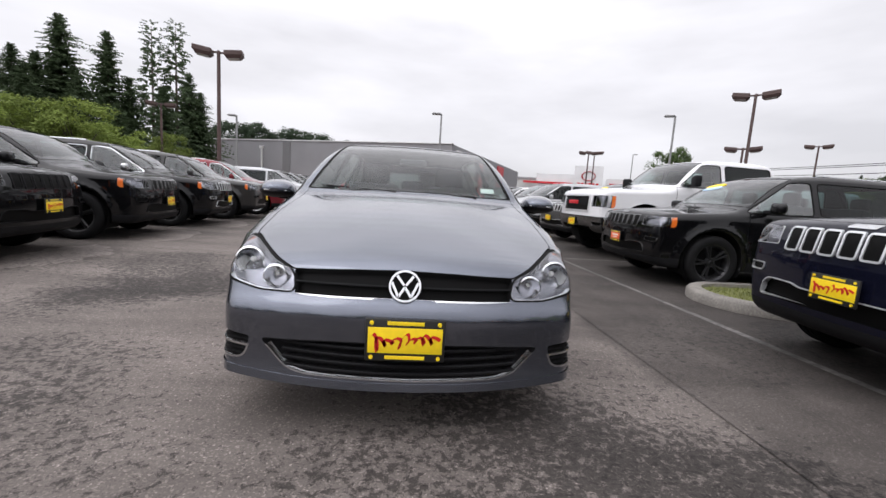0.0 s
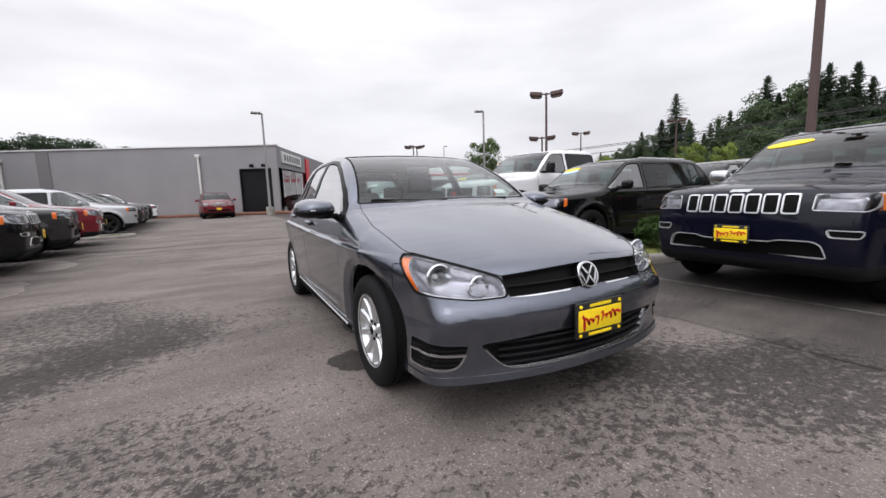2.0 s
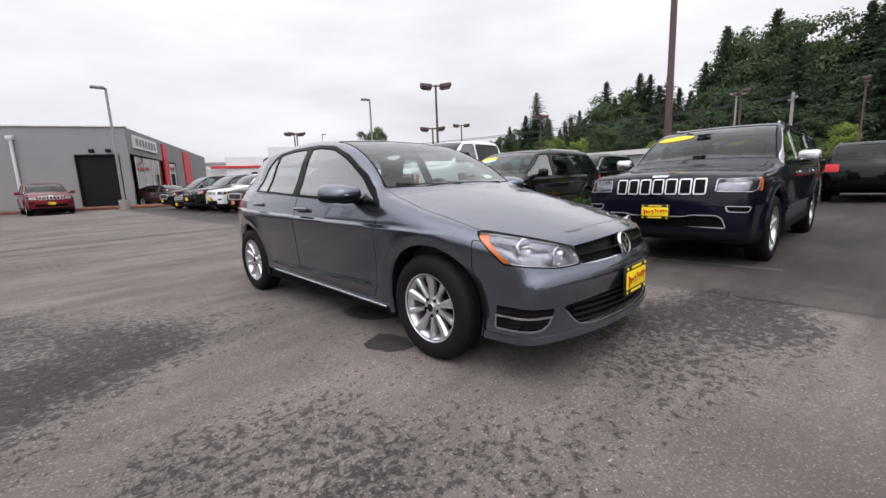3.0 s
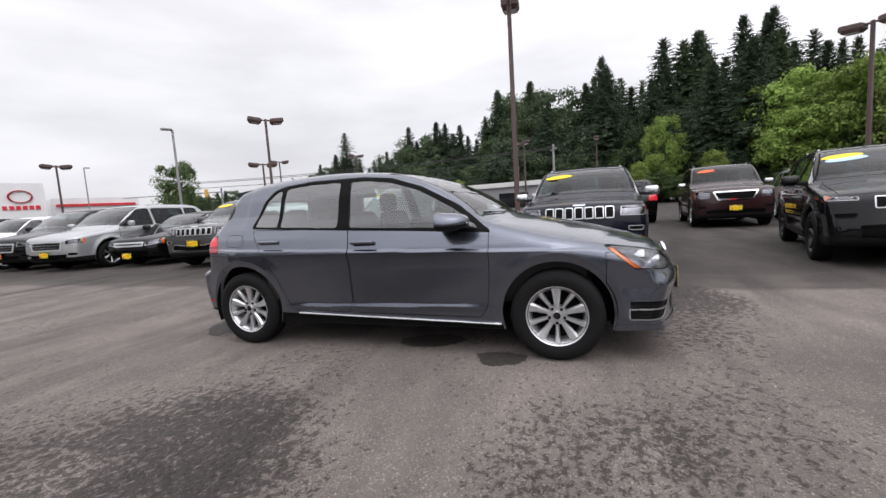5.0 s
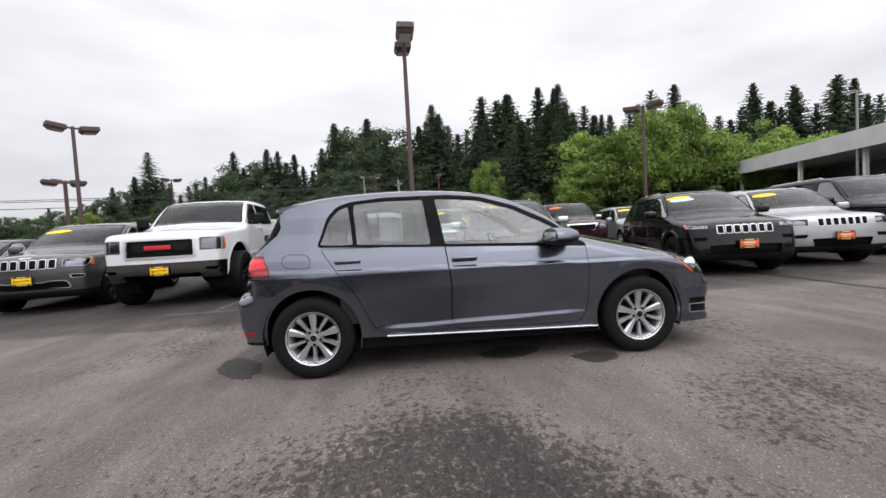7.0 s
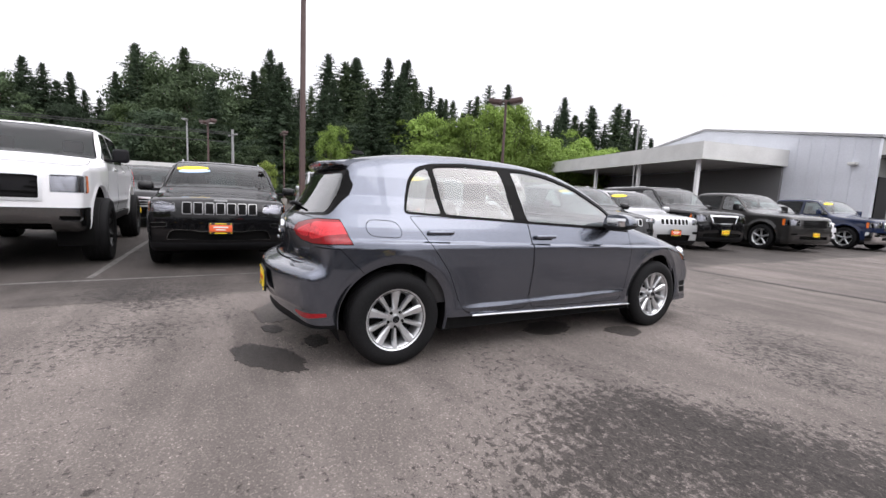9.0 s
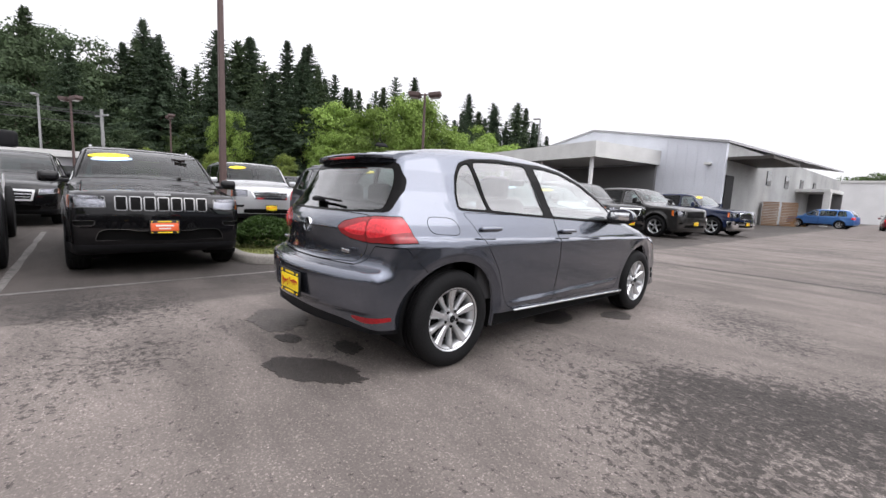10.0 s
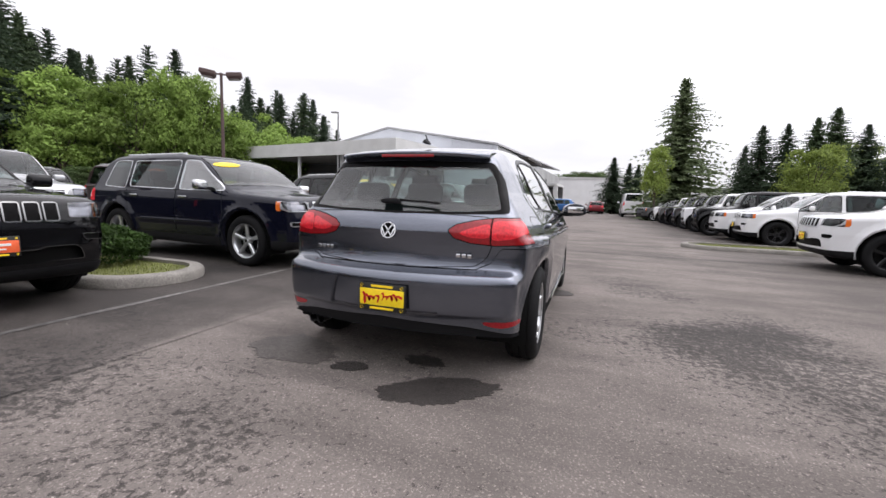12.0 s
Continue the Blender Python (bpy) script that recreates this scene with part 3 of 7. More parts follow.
def add_wheel(parent, x, y, R, rim, width, style, rim_mat):
    """One wheel of a vehicle, with its tyre, hub, disc and spokes."""
    key = (round(R, 3), rim, width, style)
    if key not in WHEELS:
        WHEELS[key] = wheel_meshes(*key[:1], rim, width, style)
    top = None
    for name, me, mat, level in sorted(WHEELS[key], key=lambda r: r[3]):
        ob = new(name, me)
        if not me.materials:
            me.materials.append(M["alloy"] if mat == "rim" else M[mat])
        if mat == "rim":
            ob.material_slots[0].link = "OBJECT"
            ob.material_slots[0].material = M[rim_mat]
        if level == 0:
            top = ob
            ob.parent = parent
            ob.matrix_basis = pose(x, y, R, 0, 0, 0 if x < 0 else 180)
        else:
            ob.parent = top
    return top


def dealer_plate(parent, x, y, z, w, h, front=True, face="yellow", tilt=0):
    """A dealer's plate: dark frame, bright insert, a slanted row of red strokes, bars of small print above and below."""
    s = -1 if front else 1
    rot = Matrix.Rotation(radians(tilt), 3, "X")
    o = Vector((x, y, z))

    def at(dx, dy, dz):
        return o + rot @ Vector((dx * -s, s * dy, dz))

    bm = bmesh.new()
    add_box(bm, (w, 0.016, h), at(0, 0.006, 0), 0.006, rot)
    plate = part("dealer_plate", bm, M["black_ink"], parent, "dealer plate in a dark frame")
    bm = bmesh.new()
    add_box(bm, (w * 0.93, 0.006, h * 0.60), at(0, 0.014, 0), 0.002, rot)
    part("insert", bm, M[face], plate)
    bm = bmesh.new()
    if face == "yellow":
        n, last = 110, None
        for i in range(n + 1):
            q = i / n
            tall = 2.0 if q < 0.10 else 1.6 if 0.42 < q < 0.52 else 0.75 + 0.35 * math.sin(17 * q)
            u = (q - 0.5) * w * 0.80 + 0.011 * math.sin(2 * math.pi * 8.3 * q)
            v = h * 0.105 * math.cos(2 * math.pi * 8.3 * q + 0.8 * math.sin(9 * q)) * tall + h * 0.12 * (q - 0.5)
            pair_ = [bm.verts.new(at(u + d * 0.0046, 0.0185, v + d * 0.0056)) for d in (-1, 1)]
            if last:
                bm.faces.new((last[0], last[1], pair_[1], pair_[0]))
            last = pair_
        part("red_scribble", bm, M["ink"], plate)
    else:
        add_box(bm, (w * 0.6, 0.003, h * 0.12), at(0, 0.018, h * 0.1), 0.001, rot, 1)
        add_box(bm, (w * 0.4, 0.003, h * 0.08), at(0, 0.018, -h * 0.12), 0.001, rot, 1)
        part("print_bars", bm, M["paper"], plate)
    for dz, n in ((h * 0.40, 0.46), (-h * 0.40, 0.50)):
        bm = bmesh.new()
        add_box(bm, (w * n, 0.003, h * 0.085), at(0, 0.015, dz), 0.001, rot, 1)
        part("print_bar", bm, M["yellow"], plate)
    for dx in (-0.42, 0.42):
        for dz in (-0.40, 0.40):
            bm = bmesh.new()
            add_lathe(bm, [(0.001, -0.004), (0.008, -0.003), (0.009, 0.004)], 10, "y", at(dx * w, 0.016, dz * h))
            part("screw", bm, M["yellow"], plate)
    return plate


# ---- the grey hatchback ----
def hatchback():
    AF, AR, R = -1.3185, 1.3185, 0.316
    car = thing("hatchback_car", 0, 0, 0, 0, "grey metallic five-door hatchback parked alone on wet asphalt", "car")
    spec = dict(
        profile=np.array([(-1.96, 0.10), (-2.135, 0.11), (-2.152, 0.20), (-2.142, 0.245), (-2.128, 0.32), (-2.140, 0.42), (-2.168, 0.515), (-2.155, 0.565), (-2.122, 0.61), (-2.095, 0.68), (-2.055, 0.735),
                          (-1.93, 0.785), (-1.60, 0.878), (-1.20, 0.965), (-0.93, 1.015), (-0.80, 1.120), (-0.60, 1.238), (-0.30, 1.368),
                          (0.0, 1.430), (0.40, 1.462), (0.80, 1.462), (1.20, 1.440), (1.47, 1.398), (1.585, 1.368), (1.622, 1.332),
                          (1.765, 1.08), (1.880, 0.965), (1.912, 0.93), (1.930, 0.872), (1.924, 0.855), (1.912, 0.76), (1.918, 0.690), (1.932, 0.664), (2.020, 0.645), (2.050, 0.625), (2.061, 0.59), (2.056, 0.52), (2.048, 0.44), (2.044, 0.412), (2.020, 0.392), (1.985, 0.22), (1.84, 0.1)]),
        width=[(0.12, 0.835), (0.22, 0.855), (0.30, 0.862), (0.40, 0.866), (0.50, 0.873), (0.66, 0.882), (0.79, 0.882), (0.82, 0.876), (0.90, 0.848), (1.0, 0.808),
               (1.06, 0.776), (1.25, 0.690), (1.38, 0.610), (1.50, 0.52)],
        plan=[(-2.25, 0.84), (-1.9, 0.885), (-1.665, 0.918), (-1.3, 0.984), (-0.9, 0.997), (-0.4, 1.0), (0.4, 1.0), (1.03, 0.990), (1.35, 0.982), (1.68, 0.938), (2.1, 0.865)],
        bow=[(-2.2, 0.235), (-1.8, 0.25), (-1.0, 0.22), (-0.2, 0.10), (0.5, 0.0), (1.3, -0.02), (1.75, -0.18), (2.1, -0.34)],
        crown=[(-2.2, 0.015), (-1.9, 0.05), (-1.2, 0.055), (-0.7, 0.03), (0.2, 0.05), (1.4, 0.05), (1.8, 0.01), (2.1, 0.0)],
        axles=[(AF, 0.380), (AR, 0.380)], wheel=R, half=0.9, round=0.07, flare=0.008)

    def creases(y, z):
        below = 0.812 + 0.022 * y - z  # depth under the line that runs below the handles
        shelf = 0.020 * np.clip(below / 0.012, 0, 1) * np.interp(below, [0, 0.4], [1, 0.05]) * np.clip((1.8 - np.abs(y)) * 3, 0, 1)
        low = 0.36 - 0.015 * y  # the ledge above the sill
        ledge = 0.012 * np.clip(1 - np.abs(z - low) / 0.035, 0, 1) * np.clip((0.93 - np.abs(y)) * 4, 0, 1)
        corner = 0.030 * np.clip((-1.55 - y) * 4, 0, 1) * np.clip((0.50 - z) / 0.2, 0, 1)  # the wide foot of the bumper
        taper = 0.03 * np.clip((y - 1.3) / 0.5, 0, 1) + 0.055 * np.clip((z - 0.92) / 0.2, 0, 1) * np.clip((y - 0.2) / 1.2, 0, 1)  # the cabin narrows towards the tail
        return shelf + ledge + corner - taper

    spec["extra"] = creases
    k = Skin(spec, 0.0145)
    side = lambda poly, far=0.35: (lambda x, y, z: np.maximum(outline(poly, y, z), far - x))
    frontal = lambda poly: (lambda x, y, z: np.maximum(outline(poly, x, z), y + 0.9))
    back = lambda poly: (lambda x, y, z: np.maximum(outline(poly, x, z), 0.9 - y))
    grown = lambda f, d: (lambda x, y, z: f(x, y, z) - d)
    P = lambda name, T, mat, side=0, shift=0.0, wall=0.0, parent=car, label="": (lambda me: link_mesh(name, me, M[mat], parent, label) if me else None)(k.panel(T, name, side, shift, wall))
    pair = lambda name, T, mat, shift=0.0, wall=0.0, label="": [P(name, T, mat, s, shift, wall, car, label) for s in (-1, 1)]

    # underside and wheel arches
    k.cut(lambda x, y, z: z - np.where(np.abs(y) < 1.5, 0.215, np.interp(y, [-2.2, -1.6, 1.6, 2.1], [0.228, 0.215, 0.27, 0.30])))
    for ya in (AF, AR):
        k.cut(lambda x, y, z: np.maximum(np.hypot(y - ya, z - R - 0.01) - 0.370, 0.5 - x))
        lip = k.cut(lambda x, y, z: np.maximum(np.hypot(y - ya, z - R - 0.01) - 0.377, 0.5 - x))
        pair("arch_lip", lip, "hero", 0.0, 0.03)
        for s in (-1, 1):
            bm = bmesh.new()
            n = 22
            ring = [[bm.verts.new((s * xx, ya + 0.385 * math.cos(a), R + 0.01 + 0.385 * math.sin(a))) for a in np.linspace(-0.35, math.pi + 0.35, n)] for xx in (0.50, 0.81)]
            for i in range(n - 1):
                bm.faces.new((ring[0][i], ring[0][i + 1], ring[1][i + 1], ring[1][i]))
            bm.faces.new(ring[0])
            part("arch_liner", bm, M["liner"], car)

    # glass
    def opening(name, poly_field, mat="glass", trim=0.008, one=False):
        ring_and = k.cut(poly_field)
        phi = poly_field(*k.V.T)
        pane, ring = k.split(ring_and, phi + trim)
        if one:
            P("window_seal", ring, "seal", 0, -0.001, 0.02)
            return P(name, pane, mat, 0, -0.004)
        pair("window_seal", ring, "seal", -0.001, 0.02)
        return pair(name, pane, mat, -0.005)

    screen = soften([(-0.80, -0.71), (-0.70, -0.80), (-0.4, -0.90), (0, -0.925), (0.4, -0.90), (0.70, -0.80), (0.80, -0.71), (0.70, -0.30), (0.60, -0.01), (0.3, -0.05), (0, -0.06), (-0.3, -0.05), (-0.60, -0.01), (-0.70, -0.30)], 1)
    opening("windscreen", lambda x, y, z: np.maximum(np.maximum(outline(screen, x, y), 0.9 - z), x - np.interp(z, [0.95, 1.40], [0.742, 0.565])), "screen_glass", trim=0.014, one=True)
    rear_poly = soften([(-0.690, 0.985), (-0.610, 1.20), (-0.545, 1.295), (0, 1.305), (0.545, 1.295), (0.610, 1.20), (0.690, 0.985), (0.4, 0.975), (0, 0.97), (-0.4, 0.975)], 1)
    rear_clear = soften([(-0.635, 1.005), (-0.575, 1.19), (-0.530, 1.262), (0, 1.272), (0.530, 1.262), (0.575, 1.19), (0.635, 1.005), (0.4, 0.99), (0, 0.985), (-0.4, 0.99)], 1)
    whole = k.cut(lambda x, y, z: np.maximum(outline(rear_poly, x, z), 1.880 - 0.67 * (z - 0.965) - 0.23 * (x / 0.9) ** 2.2 - 0.075 - y))
    pane, ring = k.split(whole, outline(rear_clear, k.V[:, 0], k.V[:, 2]))
    P("window_surround", ring, "gloss_black", 0, -0.001, 0.02)
    P("rear_window", pane, "rear_glass", 0, -0.003)
    door_glass = soften([(-0.83, 0.935), (-0.60, 1.105), (-0.32, 1.250), (-0.06, 1.335), (0.15, 1.362), (0.320, 1.366), (0.262, 0.976), (-0.3, 0.955)], 1)
    rear_glass = soften([(0.362, 0.981), (0.408, 1.367), (0.70, 1.372), (0.93, 1.358), (0.99, 1.345), (0.955, 1.012), (0.9, 1.008)], 1)
    quarter = soften([(0.975, 1.012), (1.02, 1.345), (1.10, 1.318), (1.175, 1.235), (1.245, 1.03), (1.21, 1.022)], 1)
    opening("front_door_window", side(door_glass))
    opening("rear_door_window", side(rear_glass), trim=0.006)
    opening("quarter_window", side(quarter), trim=0.005)
    post = k.cut(side([(0.25, 0.965), (0.31, 1.375), (0.42, 1.378), (0.37, 0.970)]))
    pair("pillar_cover", post, "gloss_black", 0.0005)
    frame_poly = soften([(-0.90, 0.905), (-0.64, 1.115), (-0.34, 1.270), (-0.06, 1.360), (0.2, 1.388), (0.72, 1.394), (1.0, 1.370), (1.115, 1.335), (1.192, 1.245), (1.262, 1.012), (0.9, 0.994), (-0.3, 0.938)], 1)
    surround = k.cut(side(frame_poly))
    pair("window_trim", surround, "gloss_black", 0.001, 0.01)

    # lamps
    lamp_front = soften([(0.435, 0.602), (0.600, 0.596), (0.76, 0.618), (0.96, 0.650), (0.96, 0.785), (0.72, 0.785), (0.60, 0.745), (0.452, 0.692)], 1)
    edge = lambda y, z: y + 1.668 + (0.752 - z) * 1.15
    lamp_field = lambda x, y, z: np.maximum(np.maximum(outline(lamp_front, x, z), edge(y, z)), y + 1.4)
    lamp = k.cut(lamp_field)
    phi = lamp_field(*k.V.T)
    inner, ring = k.split(lamp, phi + 0.008)
    pair("headlamp_seal", ring, "seal", -0.002, 0.02)
    amber, clear = k.split(inner, np.maximum(-edge(k.V[:, 1], k.V[:, 2]) - 0.050, k.V[:, 2] - 0.775))
    phi = lamp_field(*k.V.T)
    glint, clear = k.split(clear, np.maximum(-phi - 0.010, k.V[:, 2] - 0.66))
    for s, head in zip((-1, 1), pair("headlamp_lens", inner, "lens", 0.0, 0.0, "clear headlamp lens")):
        P("amber_reflector", amber, "amber", s, -0.012, 0.0, head, "amber side reflector")
        P("lamp_bowl", clear, "lamp_shade", s, -0.055, -0.05, head)
        P("chrome_edge", glint, "chrome", s, -0.006, 0.02, head)
        for cx, cz, r, yy in ((0.690, 0.690, 0.058, -1.935), (0.545, 0.648, 0.046, -2.045)):
            bm = bmesh.new()
            add_lathe(bm, [(0.012, 0.075), (r * 0.5, 0.06), (r * 0.82, 0.032), (r, 0.0), (r + 0.006, 0.004)], 24, "y", (s * cx, yy + 0.055, cz))
            part("reflector", bm, M["chrome"], head)
            bm = bmesh.new()
            bmesh.ops.create_uvsphere(bm, u_segments=12, v_segments=8, radius=0.013, matrix=Matrix.Translation((s * cx, yy + 0.10, cz)))
            part("bulb", bm, M["paper"], head)
    tail_poly = soften([(0.352, 0.885), (0.40, 0.922), (0.50, 0.948), (0.62, 0.966), (0.95, 0.970), (0.95, 0.818), (0.62, 0.800), (0.48, 0.812), (0.39, 0.838)], 0.4)
    tail_field = lambda x, y, z: np.maximum(np.maximum(outline(tail_poly, x, z), 1.612 - y + (z - 0.82) * 0.45), 1.2 - y)
    tail = k.cut(tail_field)
    phi = tail_field(*k.V.T)
    lens, ring = k.split(tail, phi + 0.006)
    pair("tail_lamp_seal", ring, "seal", -0.002, 0.015)
    joint, lens = k.split(lens, np.abs(k.V[:, 0] - 0.598) - 0.005)
    pair("lamp_joint", joint, "seal", -0.002)
    outer, inner = k.split(lens, 0.598 - k.V[:, 0])
    X, Z = k.V[:, 0], k.V[:, 2]
    bright, dim = k.split(outer, outline(soften([(0.60, 0.945), (0.80, 0.945), (0.83, 0.90), (0.72, 0.845), (0.60, 0.83)], 1), X, Z))
    for s, ob in zip((-1, 1), pair("tail_lamp", dim, "dark_red_lens", 0.002, 0.03, "red tail lamp")):
        P("bright_lens", bright, "red_lens", s, 0.003, 0.01, ob)
    bright, dim = k.split(inner, outline(soften([(0.595, 0.935), (0.47, 0.895), (0.41, 0.872), (0.48, 0.845), (0.595, 0.845)], 1), k.V[:, 0], k.V[:, 2]))
    for s, ob in zip((-1, 1), pair("tailgate_lamp", dim, "dark_red_lens", 0.002, 0.03, "red lamp in the tailgate")):
        P("bright_lens", bright, "red_lens", s, 0.003, 0.01, ob)

    # nose: upper grille, badge, intakes
    grille_f = frontal([(-0.1, 0.610), (0.44, 0.602), (0.455, 0.692), (0.2, 0.706), (-0.1, 0.712)])
    grille = k.cut(grille_f)
    P("upper_grille", grille, "grille_black", 0, -0.03, -0.03)
    P("grille_trim", k.cut(frontal([(-0.1, 0.604), (0.445, 0.596), (0.445, 0.602), (-0.1, 0.610)])), "chrome", 0, 0.002, 0.006)
    bar, grille = k.split(grille, np.abs(k.V[:, 2] - 0.655 + 0.015 * k.V[:, 0]) - 0.0035)
    P("grille_bar", bar, "plastic", 0, 0.001, 0.035)
    low_f = frontal(soften([(-0.1, 0.266), (0.40, 0.270), (0.48, 0.286), (0.578, 0.388), (0.578, 0.404), (0.3, 0.424), (-0.1, 0.432)], 1))
    intake = k.cut(low_f)
    phi = low_f(*k.V.T)
    hole, frame_ = k.split(intake, phi + 0.005)
    upper, frame_ = k.split(frame_, 0.375 - k.V[:, 2])
    P("intake_edge", upper, "plastic", 0, 0.0, 0.03)
    P("intake_trim", frame_, "satin", 0, 0.001, 0.03)
    P("lower_intake", hole, "plastic", 0, -0.05, -0.05)
    for i in range(4):
        bm = bmesh.new()
        for s in (-1, 1):
            for j in range(10):
                xa, dx = 0.049 * j, 0.049
                f = lambda q: -2.16 + 0.30 * (q / 0.9) ** 2.2
                ang = math.atan2(f(xa + dx) - f(xa), dx)
                add_box(bm, (dx * 1.05, 0.03, 0.012), (s * (xa + dx / 2), f(xa + dx / 2) + 0.035, 0.298 + i * 0.033), 0.003, Matrix.Rotation(s * ang, 3, "Z"), 1)
        part("intake_slat", bm, M["plastic"], car)
    vent_poly = soften([(0.620, 0.408), (0.90, 0.425), (0.90, 0.292), (0.72, 0.284), (0.665, 0.300)], 1)
    vent_f = lambda x, y, z: np.maximum(outline(vent_poly, x, z), y + 1.775)
    vent = k.cut(vent_f)
    inner, edging = k.split(vent, np.maximum(vent_f(*k.V.T) + 0.008, 0.284 - k.V[:, 2]))
    rim, edging = k.split(edging, k.V[:, 2] - 0.36)
    pair("vent_trim", rim, "satin", 0.0005, 0.008)
    pair("vent_edge", edging, "hero", 0.0)
    blade, rest = k.split(inner, np.abs(k.V[:, 2] - 0.356 - 0.02 * (k.V[:, 0] - 0.7)) - 0.0055)
    pair("vent_blade", blade, "satin", 0.001, 0.01)
    pair("corner_vent", rest, "grille_black", -0.010, -0.010)
    for zz in (0.312, 0.334, 0.380):
        slat, rest = k.split(rest, np.abs(k.V[:, 2] - zz) - 0.004)
        pair("vent_slat", slat, "plastic", -0.003, 0.006)
    P("front_lip", k.cut(lambda x, y, z: np.maximum(z - 0.258, y + 1.60)), "hero", 0, 0.005, 0.012)
    box_part("undertray", (1.1, 0.36, 0.03), (0, -1.74, 0.245), M["liner"], car, 0.01)

    # tail: reflectors, diffuser
    refl_f = back(soften([(0.575, 0.378), (0.82, 0.382), (0.80, 0.362), (0.70, 0.342), (0.62, 0.350)], 1))
    refl = k.cut(lambda x, y, z: np.maximum(refl_f(x, y, z), 1.76 - y))
    pair("bumper_reflector", refl, "dark_red_lens", 0.002, 0.02, "red bumper reflector")
    diff = k.cut(lambda x, y, z: np.maximum(z - np.interp(x, [0, 0.5, 0.85], [0.372, 0.345, 0.29]), 1.55 - y))
    P("diffuser", diff, "plastic", 0, -0.012, -0.012)
    niche = k.cut(back(soften([(-0.1, 0.60), (0.30, 0.60), (0.36, 0.405), (-0.1, 0.395)], 1)))
    P("plate_niche", niche, "hero", 0, -0.018, -0.018)

    # panels with their gaps
    def leaf(name, field, gap=0.0022, label="", both=True):
        whole = k.cut(grown(field, gap))
        phi = field(*k.V.T)
        skin, seam = k.split(whole, phi + gap)
        if both:
            pair("panel_gap", seam, "seal", -0.012)
            return pair(name, skin, "hero", 0.0, 0.0, label)
        pair("panel_gap", seam, "seal", -0.012)
        return P(name, skin, "hero", 0, 0.0, 0.0, car, label)

    bonnet = soften([(-0.70, -0.78), (-0.755, -1.2), (-0.745, -1.6), (-0.72, -1.75), (-0.72, -2.3), (0.72, -2.3), (0.72, -1.75), (0.745, -1.6), (0.755, -1.2), (0.70, -0.78), (0.4, -0.90), (0, -0.955), (-0.4, -0.90)], 1)
    brow = lambda x: np.interp(x, [0, 0.2, 0.455, 0.60, 0.72], [0.712, 0.706, 0.692, 0.745, 0.785])
    leaf("bonnet", lambda x, y, z: np.maximum(np.maximum(outline(bonnet, x, y), (brow(x) - z) * 0.8), y + 0.6), both=False, label="long smooth grey bonnet")
    leaf("front_bumper", lambda x, y, z: np.maximum(np.maximum(y + 1.64, z - 0.66 - 0.1 * x), -z + 0.0), both=False)
    leaf("front_door", side(soften([(-0.875, 0.95), (-0.875, 0.62), (-0.855, 0.40), (-0.80, 0.30), (0.2, 0.315), (0.235, 0.40), (0.225, 0.66), (0.26, 0.985), (-0.3, 0.94)], 1), 0.5))
    leaf("rear_door", side(soften([(0.265, 0.985), (0.232, 0.66), (0.242, 0.40), (0.27, 0.315), (0.80, 0.325), (0.86, 0.40), (0.955, 0.62), (1.09, 0.80), (1.235, 1.00), (0.9, 0.99)], 1), 0.5))
    leaf("tailgate", back(soften([(-0.59, 0.965), (-0.61, 0.82), (-0.585, 0.735), (-0.52, 0.680), (-0.2, 0.664), (0.2, 0.664), (0.52, 0.680), (0.585, 0.735), (0.61, 0.82), (0.59, 0.965), (0.3, 0.975), (-0.3, 0.975)], 1)), both=False)
    leaf("rear_bumper", lambda x, y, z: np.maximum(1.50 - y, (z - np.minimum(np.interp(x, [0.52, 0.60, 0.66], [0.664, 0.700, 0.788]), np.interp(y, [1.50, 1.60, 1.70], [0.60, 0.69, 0.80]))) * 0.85), 0.0022, both=False)
    flap = k.cut(lambda x, y, z: np.maximum(outline(soften([(1.302, 0.855), (1.505, 0.865), (1.535, 0.920), (1.508, 0.972), (1.330, 0.965), (1.298, 0.91)], 1.4), y, z), 0.5 - x))
    phi = outline(soften([(1.302, 0.855), (1.505, 0.865), (1.535, 0.920), (1.508, 0.972), (1.330, 0.965), (1.298, 0.91)], 1.4), k.V[:, 1], k.V[:, 2])
    skin_, seam = k.split(flap, phi + 0.004)
    P("panel_gap", seam, "seal", -1, -0.008)
    P("fuel_flap", skin_, "hero", -1, 0.0005)
    P("quarter_patch", flap, "hero", 1)
    line = lambda y: 0.281 + 0.0265 * y
    low_sill = k.cut(lambda x, y, z: np.maximum.reduce([z - line(y) + 0.007, np.abs(y) - 0.985, 0.5 - x]))
    pair("sill_underside", low_sill, "liner", -0.03, -0.03)
    for sx in (-1, 1):
        bm = bmesh.new()
        add_tube(bm, (sx * 0.868, -0.94, line(-0.94)), (sx * 0.872, 0.75, line(0.75)), 0.0085, 0.0085, 10)
        part("sill_strip", bm, M["satin"], car, "thin bright strip along the sill")
    roof_T = k.T[((k.V[k.T][:, :, 2] > 1.28) & (np.abs(k.V[k.T][:, :, 1] - 0.72) < 0.85)).all(1)]
    P("headlining", roof_T, "lining", 0, -0.035)
    P("body_shell", k.T, "hero")

    # spoiler, wipers, aerial, badges
    bm = bmesh.new()
    rows = []
